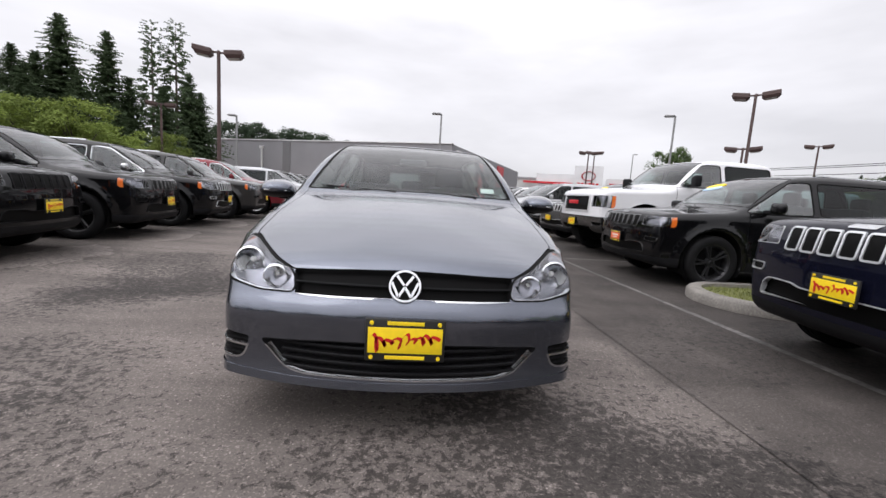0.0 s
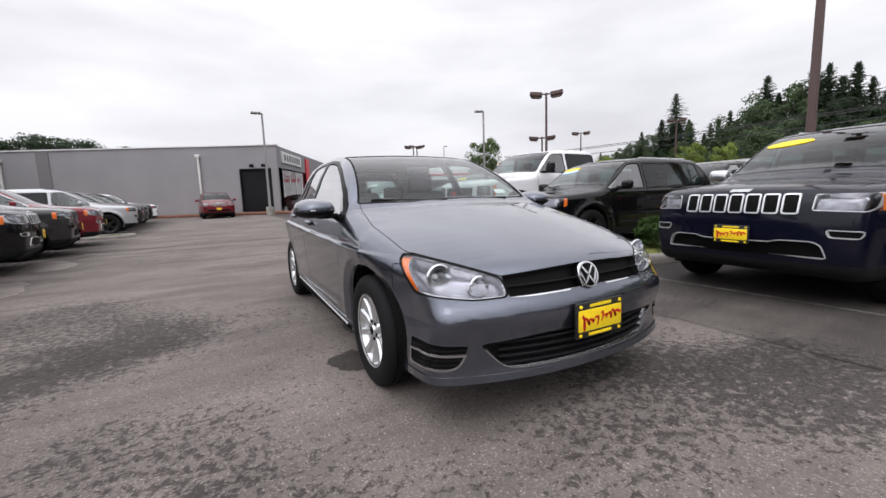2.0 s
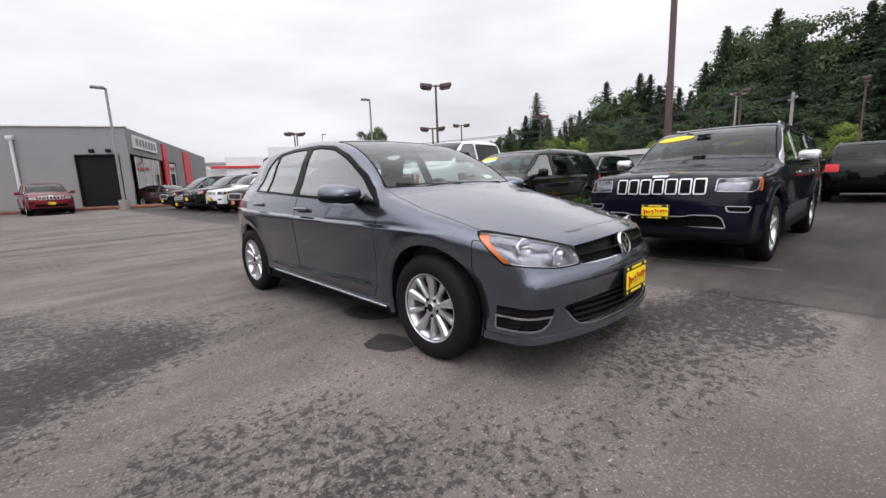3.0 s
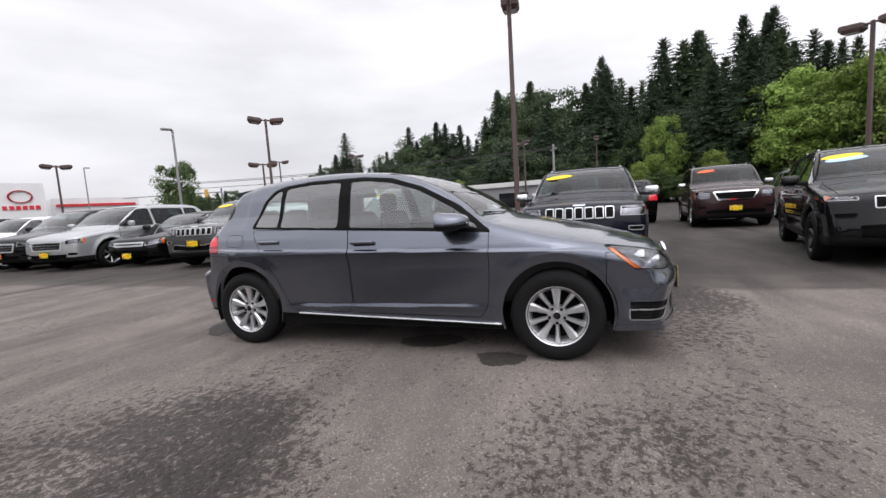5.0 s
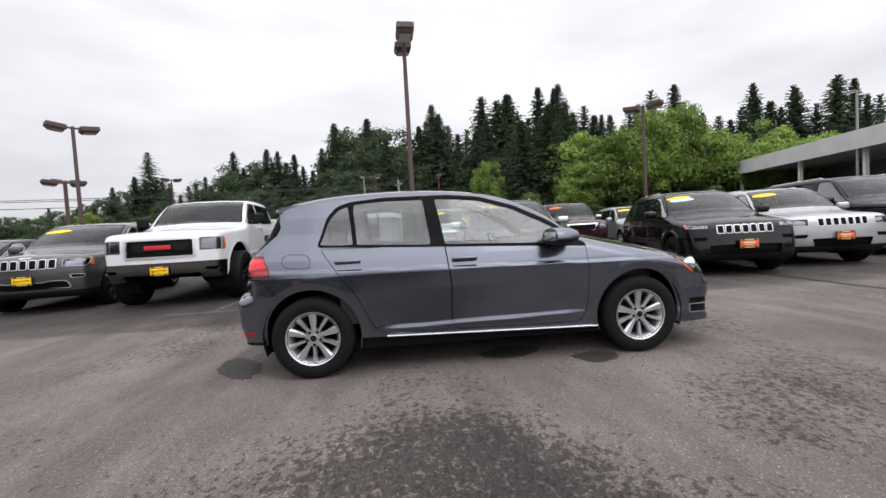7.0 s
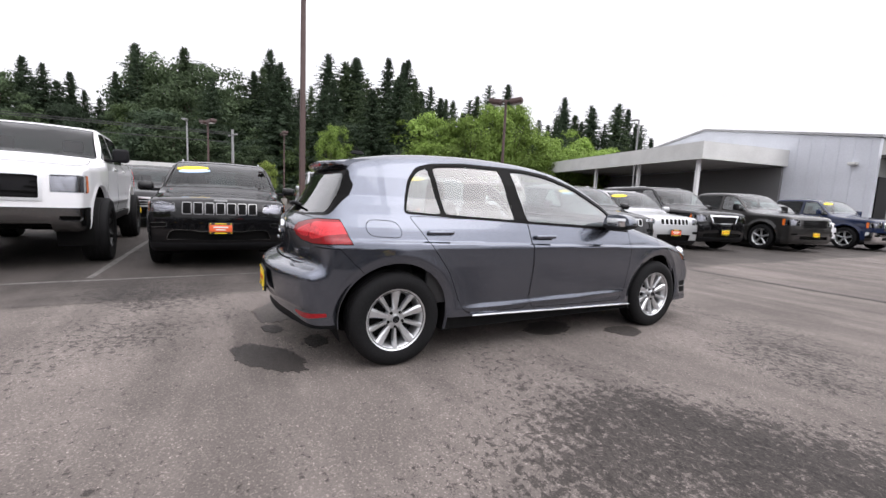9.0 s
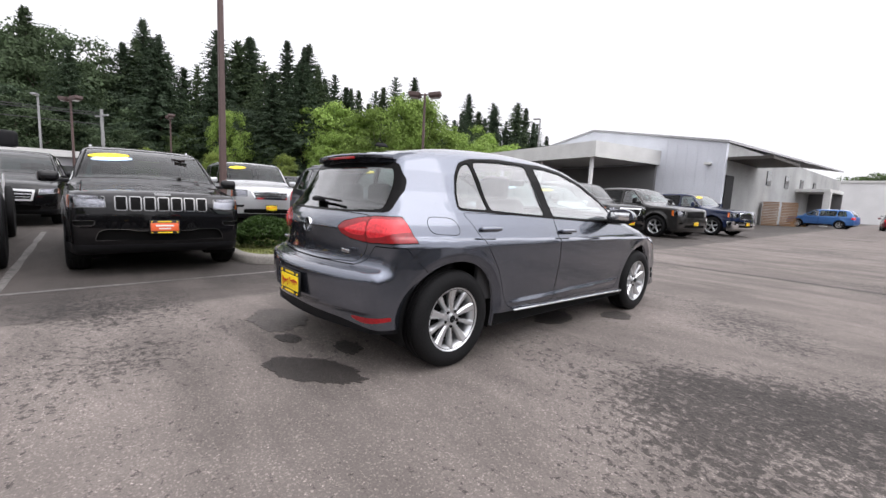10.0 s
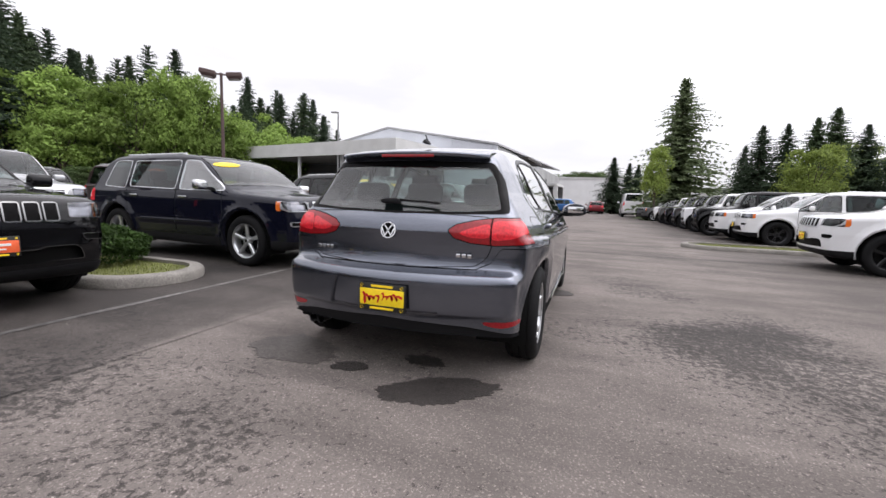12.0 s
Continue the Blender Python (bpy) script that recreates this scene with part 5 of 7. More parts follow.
# ---- lamp posts ----
def lamp_post(x, y, h, heads=2, turn=0.0, mat="post_brown", size=1.0, label="", base=True):
    """A tall square-section post with box lamp heads on short arms."""
    t = thing("street_lamp", x, y, 0, turn, label or ("tall brown lamp post with two box heads" if heads == 2 else "tall grey lamp post with one flat head"), "street lamp", "lamp posts")
    bm = bmesh.new()
    add_box(bm, (0.15 * size, 0.15 * size, h), (0, 0, h / 2), 0.02, None, 1, (0.75, 0.75))
    part("pole", bm, M[mat], t)
    if base:
        bm = bmesh.new()
        add_lathe(bm, [(0.26, 0.0), (0.26, 0.55), (0.23, 0.60), (0.001, 0.60)], 20, "z")
        part("footing", bm, M["concrete"], t)
    for s in ((-1, 1) if heads == 2 else (1,)):
        bm = bmesh.new()
        off = 0.22 if heads == 2 else 0.05
        if mat == "post_brown":
            hw, hd, hh = 0.66 * size, 0.50 * size, 0.30 * size
            c = Vector((s * (off + hw / 2), 0, h - 0.10))
            add_box(bm, (hw, hd, hh * 0.62), c + Vector((0, 0, hh * 0.16)), 0.02, Matrix.Rotation(radians(-s * 7), 3, "Y"), 1)
            add_box(bm, (hw * 0.99, hd * 0.99, hh * 0.4), c - Vector((0, 0, hh * 0.28)), 0.0, Matrix.Rotation(radians(-s * 7) + math.pi, 3, "Y"), 1, (0.72, 0.72))
        else:
            hw, hd, hh = 0.62 * size, 0.36 * size, 0.13 * size
            c = Vector((s * (off + hw / 2), 0, h - 0.02))
            add_box(bm, (hw, hd, hh), c, 0.04, None, 2)
        head = part("lamp_head", bm, M["post_brown" if mat == "post_brown" else "post_grey"], t)
        bm = bmesh.new()
        add_box(bm, (hw * 0.62, hd * 0.66, 0.02), c - Vector((0, 0, hh * 0.5)), 0.005, Matrix.Rotation(radians(-s * 7 if mat == "post_brown" else 0), 3, "Y"), 1)
        part("lamp_panel", bm, M["lamp_panel"], head)
        bm = bmesh.new()
        add_tube(bm, (0, 0, h - 0.08), (s * (off + 0.08), 0, h - 0.06), 0.04, 0.04, 8)
        part("arm", bm, M[mat], t)
    return t


# ---- trees ----
def conifer_mesh(seed, thin=1.0, whorls=62, bare=0.08, sparse=False):
    """Trunk and drooping needle sprays of a fir one metre high."""
    rnd = random.Random(seed)
    bm = bmesh.new()
    add_tube(bm, (0, 0, 0), (0, 0, 0.97), 0.012, 0.0015, 7)
    trunk = finish(bm, "trunk")
    V, F = [], []
    lean = [rnd.uniform(0.7, 1.25) for _ in range(8)]
    gust = 1.0
    for i in range(whorls):
        t = bare + (1 - bare) * (i / whorls) ** 0.88
        if i % 3 == 0:
            gust = rnd.uniform(0.62, 1.18)
        reach = (0.31 * thin * (1 - t) ** 0.72 * gust * rnd.uniform(0.8, 1.15) + 0.004) if not sparse else 0.19 * gust * rnd.uniform(0.45, 1.15) * (1.15 - t) ** 0.4
        n = rnd.randint(5, 7) if not sparse else rnd.randint(4, 6)
        for j in range(n):
            a = 2 * math.pi * j / n + rnd.uniform(-0.4, 0.4)
            r = reach * rnd.uniform(0.6, 1.15) * lean[int(a / 0.786) % 8]
            d = Vector((math.cos(a), math.sin(a), 0))
            z0 = t + rnd.uniform(-0.03, 0.03) * (1.05 - t)
            steps = 8
            for k in range(steps):
                u = (k + 0.6) / steps
                if sparse and u < 0.35:
                    continue
                c = d * (r * u) + Vector((0, 0, z0 + 0.03 * u - 0.34 * r * u * u))
                for m_ in range(4):
                    w = ((0.024 if not sparse else 0.028) * (1.15 - 0.55 * u)) * (0.24 + 0.76 * (1 - t)) * rnd.uniform(0.6, 1.4)
                    side = Vector((-d.y, d.x, 0)) * rnd.uniform(-1.2, 1.2) + d * rnd.uniform(0.0, 0.8) + Vector((0, 0, rnd.uniform(-0.8, 0.15)))
                    side.normalize()
                    up = Vector((rnd.uniform(-1, 1), rnd.uniform(-1, 1), rnd.uniform(-1, 1))).cross(side).normalized()
                    b = len(V)
                    p = c + side * w * 1.5
                    V += [tuple(c + up * w * 0.42), tuple(c - up * w * 0.42), tuple(p - up * w * 0.20), tuple(p + up * w * 0.16)]
                    F.append((b, b + 1, b + 2, b + 3))
    me = bpy.data.meshes.new("crown")
    me.from_pydata(V, [], F)
    return trunk, me


def broadleaf_mesh(seed, clumps=70, leaves=150, squat=1.0, leaf=0.0125):
    """Trunk, limbs and leafy boughs of a round-headed tree one metre high; each bough is a cap of leaves, dense above and open below."""
    rnd = random.Random(seed)
    bm = bmesh.new()
    add_tube(bm, (0, 0, 0), (0.005, 0, 0.40), 0.020, 0.012, 8)
    V, F = [], []
    for i in range(clumps):
        u, v = rnd.uniform(0, 6.28), math.acos(rnd.uniform(-0.75, 1))
        rr = 0.45 + 0.50 * rnd.random() ** 0.6
        c = Vector((0.29 * squat * rr * math.sin(v) * math.cos(u), 0.29 * squat * rr * math.sin(v) * math.sin(u), 0.56 + 0.37 * rr * math.cos(v)))
        c *= 1 + 0.22 * noise.noise((c.x * 5 + seed, c.y * 5, c.z * 5))
        if i % 6 == 0:
            add_tube(bm, (0.004, 0, 0.28 + 0.1 * rnd.random()), tuple(c * 0.95), 0.008, 0.002, 5)
        cr = rnd.uniform(0.050, 0.105) * (1.15 - 0.35 * max(0.0, math.cos(v)))
        for j in range(leaves):
            d = Vector((rnd.gauss(0, 1), rnd.gauss(0, 1), rnd.gauss(0.45, 0.9))).normalized()
            o = Vector((d.x, d.y, d.z * 0.72)) * cr * (rnd.uniform(0.55, 1.12) if j % 5 else rnd.uniform(1.0, 1.4))
            face = (d + Vector((rnd.uniform(-0.7, 0.7), rnd.uniform(-0.7, 0.7), rnd.uniform(-0.4, 0.6)))).normalized()
            a = face.orthogonal().normalized()
            b_ = face.cross(a)
            w = rnd.uniform(0, 6.28)
            a, b_ = a * math.cos(w) + b_ * math.sin(w), b_ * math.cos(w) - a * math.sin(w)
            q = leaf * rnd.uniform(0.6, 1.3)
            n = len(V)
            V += [tuple(c + o - a * q), tuple(c + o - b_ * q * 0.6), tuple(c + o + a * q), tuple(c + o + b_ * q * 0.6)]
            F.append((n, n + 1, n + 2, n + 3))
    me = bpy.data.meshes.new("crown")
    me.from_pydata(V, [], F)
    return finish(bm, "trunk"), me


FIRS = [conifer_mesh(1), conifer_mesh(2, 0.85, 66), conifer_mesh(3, 1.15, 60), conifer_mesh(4, 0.9, 32, 0.36, True), conifer_mesh(5, 0.85, 84, 0.03), conifer_mesh(6, 1.0, 40, 0.05)]
ROUND = [broadleaf_mesh(11), broadleaf_mesh(12, 60, 150, 0.85), broadleaf_mesh(13, 80, 140, 1.2)]


def tree(x, y, h, shape, leaf, wide=1.0, label="", z=0.0, kind="tree", turn=None):
    trunk, crown = shape
    rnd = random.Random(int(x * 37 + y * 91))
    t = thing(kind, x, y, z, 0, label, "tree", "trees round the lot")
    t.matrix_world = pose(x, y, z, 0, 0, rnd.uniform(0, 360)) @ Matrix.Diagonal((h * wide, h * wide, h, 1))
    for name, me, mat in (("trunk", trunk, M["bark"]), ("crown", crown, M[leaf])):
        ob = new(name, me)
        if not me.materials:
            me.materials.append(mat)
        ob.material_slots[0].link = "OBJECT"
        ob.material_slots[0].material = mat
        ob.parent = t
    return t


def polar(az, d, ox=-3.8, oy=-0.5):
    return ox + d * math.sin(radians(az)), oy + d * math.cos(radians(az))


def wood():
    """The wooded slope beyond the lot, its skyline and the brighter trees in front of it."""
    rnd = random.Random(77)
    az = [40, 48, 53, 59.6, 62, 66, 72, 77.3, 80.5, 85, 90, 93.6, 97.4, 100.4, 104, 110, 114.6, 117, 121, 124, 128, 131.5, 135, 138.5, 141, 144]
    el = [3.2, 4.2, 4.7, 8.5, 6.5, 8.5, 11.0, 10.4, 14.5, 15.2, 13.6, 15.0, 14.3, 16.3, 17.0, 17.2, 15.6, 13.0, 14.2, 13.5, 12.2, 13.4, 12.3, 13.0, 11.5, 7.0]
    dist = lambda a: np.interp(a, [40, 60, 78, 100, 125, 145], [120, 105, 82, 72, 66, 74])
    a = 41.0
    while a < 143:
        d = dist(a) * rnd.uniform(0.92, 1.12)
        e = np.interp(a, az, el)
        h = 1.0 + d * math.tan(radians(e)) * rnd.uniform(0.82, 1.02)
        leafy = (78 < a < 92 and rnd.random() < 0.5) or (a < 70 and rnd.random() < 0.5)
        x, y = polar(a, d)
        if leafy:
            tree(x, y, h, rnd.choice(ROUND), "fir", 0.9, "tall dark green broadleaf tree in the wood")
        else:
            tree(x, y, h, rnd.choice(FIRS[:3] + FIRS[5:]), rnd.choice(["fir", "fir_dark"]), rnd.uniform(1.0, 1.45), "tall dark green fir in the wood", kind="fir_tree")
        a += rnd.uniform(0.8, 1.6) * (70 / d)
    for aa, ee in ((59.6, 10.4), (68.2, 10.8), (93.6, 16.6), (100.4, 17.2), (103.9, 17.2), (108, 17.6), (110.5, 17.6), (121.5, 15.3), (124, 15.3), (131.6, 13.8), (135, 12.9), (138.4, 13.0), (72, 11.2), (80.5, 14.6)):
        d = dist(aa) * 1.03
        x, y = polar(aa, d)
        tree(x, y, 1.05 + d * math.tan(radians(ee)), rnd.choice(FIRS[:2] + FIRS[5:]), "fir_dark", rnd.uniform(1.0, 1.3), "tall slim fir standing over the wood", kind="fir_tree")
    for aa, ee, d, w in ((109.0, 15.6, 57, 1.55), (105.5, 13.8, 58, 1.3), (94.3, 15.4, 63, 1.3), (99.3, 13.2, 60, 1.3), (87.0, 12.6, 66, 1.4)):
        x, y = polar(aa, d)
        tree(x, y, 1.05 + d * math.tan(radians(ee)), FIRS[5] if w > 1.35 else FIRS[2], "fir_dark", w, "broad dark fir at the front of the wood", kind="fir_tree")
    # rounder dark crowns between the firs
    a = 57.0
    while a < 141:
        d = dist(a) * rnd.uniform(0.95, 1.05)
        x, y = polar(a, d)
        tree(x, y, 1.0 + d * math.tan(radians(np.interp(a, az, el) * rnd.uniform(0.50, 0.78))), rnd.choice(ROUND), rnd.choice(["fir_dark", "fir", "alder"]), rnd.uniform(0.7, 1.0), "dark round-headed tree among the firs")
        a += rnd.uniform(1.1, 2.2)
    # a lower storey that closes the wood
    a = 44.0
    while a < 141:
        d = dist(a) * rnd.uniform(0.80, 0.92)
        e = np.interp(a, az, el) * rnd.uniform(0.40, 0.66)
        x, y = polar(a, d)
        tree(x, y, 1.0 + d * math.tan(radians(e)), rnd.choice(ROUND), rnd.choice(["alder", "fir", "fir_dark", "alder"]) if a > 96 else rnd.choice(["fir", "fir_dark"]), 1.35, "bushy mid-green tree at the wood's edge")
        a += rnd.uniform(1.3, 2.6)
    for aa, ee, d, w in ((112, 12.6, 56, 1.0), (115.5, 11.2, 54, 1.1), (118.5, 12.0, 52, 1.0), (121.5, 14.4, 50, 0.72), (124, 14.8, 51, 0.72), (127.5, 11.0, 52, 1.1), (131, 10.2, 54, 1.2), (134, 9.4, 56, 1.2), (100.5, 9.6, 56, 0.62), (112.5, 9.0, 52, 1.1), (137, 7.8, 58, 1.2)):
        x, y = polar(aa, d)
        tree(x, y, 1.05 + d * math.tan(radians(ee)), rnd.choice(ROUND), "maple" if aa > 99 else "alder", w, "%s green broadleaf tree in front of the firs" % ("bright" if aa > 99 else "mid"))
    for aa, ee, d in ((63, 5.4, 60), (53.5, 4.4, 60), (66, 5.0, 62), (75, 4.0, 55), (92, 4.4, 48), (98, 4.6, 46), (106, 5.2, 44)):
        x, y = polar(aa, d)
        tree(x, y, 1.05 + d * math.tan(radians(ee)), ROUND[1], "yellow_leaf", 0.8, "small yellow-green tree along the street")
    for i in range(46):
        aa = 58 + 84 * i / 45 + rnd.uniform(-0.8, 0.8)
        x, y = polar(aa, dist(aa) * rnd.uniform(0.70, 0.78))
        tree(x, y, rnd.uniform(2.6, 4.6), ROUND[2], rnd.choice(["alder", "fir_dark", "alder"]), 1.7, "dark low thicket under the wood's edge", z=-0.5, kind="thicket")
    # young tree beside the road
    x, y = polar(40.6, 34)
    tree(x, y, 1.05 + 34 * math.tan(radians(8.2)), ROUND[1], "alder", 0.85, "young broadleaf tree with an open crown")
    # west side: tall pines, a willow, far firs over the grey building
    for aa, ee, d, sh, w in ((-42.5, 10.5, 46, 0, 1.0), (-37.8, 14.4, 44, 1, 1.15), (-39.6, 10.8, 43, 0, 1.2), (-41.2, 11.0, 42, 2, 1.1), (-40.5, 9.5, 40, 0, 1.1), (-34.2, 13.9, 46, 1, 0.95), (-36.6, 9.5, 42, 2, 1.0), (-30.4, 16.0, 44, 3, 1.0), (-32.5, 10.0, 45, 0, 1.0), (-28.2, 16.5, 44, 3, 1.05), (-29.3, 9.5, 40, 2, 1.0), (-27.0, 11.5, 45, 0, 0.9), (-25.9, 9.6, 46, 1, 1.0), (-46, 11, 44, 1, 1.0), (-50, 12, 44, 0, 1.0), (-33.6, 7.2, 38, 2, 1.2)):
        x, y = polar(aa, d, 0, -3.7)
        tree(x, y, 1.05 + d * math.tan(radians(ee)), ([FIRS[0], FIRS[1], FIRS[2], FIRS[3]] + ROUND)[sh], "fir", w * (1.0 if sh > 2 else 1.45), "tall ragged pine behind the parked row", kind="pine_tree")
    for aa, ee, d, w in ((-40.5, 7.2, 30, 1.25), (-36.8, 7.6, 30, 1.2), (-43.5, 6.2, 29, 1.3), (-34.2, 5.6, 31, 1.2), (-29.0, 5.2, 36, 0.9)):
        x, y = polar(aa, d, 0, -3.7)
        tree(x, y, 1.05 + d * math.tan(radians(ee)), ROUND[2], "yellow_leaf", w, "round light green willow behind the parked row")
    for aa, ee, d in ((-20.8, 7.9, 80), (-22.2, 7.4, 78), (-19.3, 6.6, 80), (-15.2, 7.4, 82), (-13.8, 7.2, 82), (-12.6, 6.7, 82), (-16.3, 6.6, 82), (-10.2, 6.3, 85), (-9.0, 6.2, 85)):
        x, y = polar(aa, d, 0, -3.7)
        tree(x, y, 1.05 + d * math.tan(radians(ee)), rnd.choice(ROUND), "fir_dark", 1.25, "dark tree over the roof of the grey building")
    # south: the big spruce, dark firs and a light green tree
    x, y = polar(-170.4, 41, -1.15, 4.17)
    tree(x, y, 1.05 + 41 * math.tan(radians(14.5)), FIRS[4], "spruce", 1.6, "big grey-green spruce with a wide skirt", kind="spruce_tree")
    x, y = polar(-172.6, 37, -1.15, 4.17)
    tree(x, y, 6.5, ROUND[1], "yellow_leaf", 0.6, "light green tree beside the spruce")
    for aa, ee, d, w, lf in ((-177.4, 6.0, 62, 1.6, "fir_dark"), (-175.6, 5.3, 66, 1.4, "fir_dark"), (-174.6, 5.1, 64, 1.4, "fir_dark"), (-162.6, 9.0, 52, 1.5, "fir_dark"), (-160.5, 9.0, 52, 1.4, "fir_dark"), (-164.0, 7.0, 54, 1.4, "fir_dark"), (-158.2, 9.4, 54, 1.5, "fir"), (-156.8, 10.2, 54, 1.5, "fir"), (-152, 9.0, 54, 1.5, "fir_dark"), (-148, 10, 55, 1.4, "fir_dark"), (-154.5, 8.4, 56, 1.6, "fir_dark")):
        x, y = polar(aa, d, -1.15, 4.17)
        tree(x, y, 1.05 + d * math.tan(radians(ee)), FIRS[4] if aa < -170 else FIRS[2], lf, w, "dark dense fir beyond the far row", kind="fir_tree")
    for aa, ee, d in ((-158.1, 7.7, 36), (-155.2, 7.9, 60)):
        x, y = polar(aa, d, -1.15, 4.17)
        tree(x, y, 1.05 + d * math.tan(radians(ee)), ROUND[1], "yellow_leaf", 1.1, "light green tree in front of the firs")
    for aa in (179.0, 177.8, -178.6):
        x, y = polar(aa, 150, -1.15, 4.17)
        tree(x, y, 13, ROUND[2], "alder", 1.5, "far tree over the white warehouse")


# ---- buildings ----
def wall_box(name, size, loc, mat, parent, bevel=0.0):
    bm = bmesh.new()
    add_box(bm, size, loc, bevel)
    return part(name, bm, M[mat], parent, "", False)


def grey_showroom():
    t = thing("grey_showroom", 3.1, 31.95, 0, -24.1, "long flat-roofed grey showroom with red accents", "building")
    Lx, D, H, th = 27.0, 32.0, 5.3, 0.3
    # front wall with an opening near its corner
    wall_box("front_wall", (Lx - 2.9, th, H), (-2.9 - (Lx - 2.9) / 2, th / 2, H / 2), "grey_wall", t)
    wall_box("lintel", (2.4, th, H - 3.5), (-1.7, th / 2, 3.5 + (H - 3.5) / 2), "grey_wall", t)
    wall_box("corner_pier", (0.5, th, H), (-0.25, th / 2, H / 2), "grey_wall", t)
    # flat dark band paints the shade line at the wall's step joint
    wall_box("joint_band", (0.9, 0.06, H), (-17.2, -0.03, H / 2), "dark_wall", t)
    wall_box("side_wall_upper", (th, D, 1.7), (-th / 2, D / 2 + th, H - 0.85), "grey_wall", t)
    wall_box("side_glazing", (0.06, 12.0, 3.4), (-0.12, 7.5, 1.8), "dark_glass", t)
    wall_box("side_wall_rear", (th, D - 14, 3.6), (-th / 2, 14 + (D - 14) / 2, 1.8), "grey_wall", t)
    wall_box("back_wall", (Lx, th, H), (-Lx / 2, D, H / 2), "grey_wall", t)
    wall_box("far_wall", (th, D, H), (-Lx, D / 2, H / 2), "grey_wall", t)
    wall_box("roof", (Lx - 0.2, D - 0.2, 0.2), (-Lx / 2, D / 2, H - 0.25), "roof_metal", t)
    wall_box("coping", (Lx + 0.1, 0.42, 0.08), (-Lx / 2, 0.12, H + 0.04), "white_wall", t)
    for i in range(7):
        wall_box("mullion", (0.10, 0.10, 3.4), (-0.10, 1.6 + 2.0 * i, 1.8), "white_wall", t)
    for y0, w in ((9.0, 1.4), (17.5, 3.5)):
        wall_box("red_panel", (0.12, w, 3.6), (0.06, y0 + w / 2, 3.2), "sign_red", t)
    wall_box("sign_board", (0.10, 6.0, 0.9), (0.05, 4.2, 4.5), "white_wall", t)
    for i in range(7):
        wall_box("sign_bar", (0.04, 0.42, 0.5), (0.12, 1.9 + 0.75 * i, 4.5), "grey_wall", t)
    wall_box("shop_doorway", (2.3, 0.08, 3.45), (-1.7, 0.16, 1.72), "dark_paint", t)
    wall_box("door_frame", (0.08, 0.14, 3.5), (-2.88, 0.0, 1.75), "dark_paint", t)
    wall_box("door_frame", (2.4, 0.14, 0.08), (-1.7, 0.0, 3.5), "dark_paint", t)
    for u in (-1.9, -1.0):
        bm = bmesh.new()
        add_box(bm, (0.30, 0.22, 0.24), (u, -0.25, 3.75), 0.05)
        part("floodlight", bm, M["plastic"], t)
    for u in (-5.9, -20.2):
        bm = bmesh.new()
        add_tube(bm, (u, -0.12, 0.2), (u, -0.12, 4.6), 0.09, 0.09, 10)
        add_box(bm, (0.36, 0.3, 0.25), (u, -0.12, 4.6), 0.03)
        part("downpipe", bm, M["fascia"], t)
    bm = bmesh.new()
    add_box(bm, (Lx + 4, 2.6, 0.16), (-Lx / 2 + 2, -1.6, 0.08), 0.03)
    b = link_mesh("planting_strip", finish(bm, "planting_strip", False), M["mulch"])
    b.matrix_world = t.matrix_world.copy()
    tagged(b, "strip of red bark mulch along the wall", "planting strip", kind="structure")


def far_dealership():
    t = thing("white_dealership", 29.5, 65.5, 0, -24, "distant white flat-roofed dealership with a red band", "building")
    for name, size, loc, mat in (("wall", (26, 10, 5.2), (-14, 8, 2.6), "fascia"), ("wall", (9, 10, 6.0), (-4.5, 7.4, 3.0), "white_wall"), ("sign_tower", (4.6, 1.2, 7.4), (0, 0.6, 3.7), "white_wall"), ("wall", (10, 9, 5.6), (8, 8, 2.8), "white_wall"),
                                 ("red_band", (8.6, 0.3, 0.35), (-7, 2.3, 4.4), "sign_red"), ("red_band", (9, 0.3, 0.35), (8, 3.4, 4.6), "sign_red"), ("shop_window", (3.6, 0.2, 2.6), (-3.5, 2.3, 2.2), "dark_glass"), ("shop_window", (5, 0.2, 2.2), (8, 3.4, 1.8), "dark_glass"),
                                 ("shop_window", (4.5, 0.2, 1.4), (-15, 2.9, 2.0), "dark_glass"), ("shop_window", (4.5, 0.2, 1.4), (-21, 2.9, 2.0), "dark_glass"), ("roof_edge", (26.3, 0.3, 0.3), (-14, 2.9, 5.1), "roof_metal")):
        wall_box(name, size, loc, mat, t)
    bm = bmesh.new()
    for w, h in ((1.15, 0.8), (0.45, 0.75)):
        add_lathe(bm, [(1.0, 0.05), (1.0, -0.1), (0.86, -0.1), (0.86, 0.05)], 32, "y")
    bmesh.ops.scale(bm, vec=(1.15, 1, 0.8), verts=bm.verts)
    bmesh.ops.translate(bm, vec=(0, -0.06, 5.7), verts=bm.verts)
    part("oval_emblem", bm, M["sign_red"], t)
    for i in range(6):
        wall_box("sign_bar", (0.42, 0.1, 0.5), (-1.5 + 0.6 * i, -0.06, 4.3), "sign_red", t)


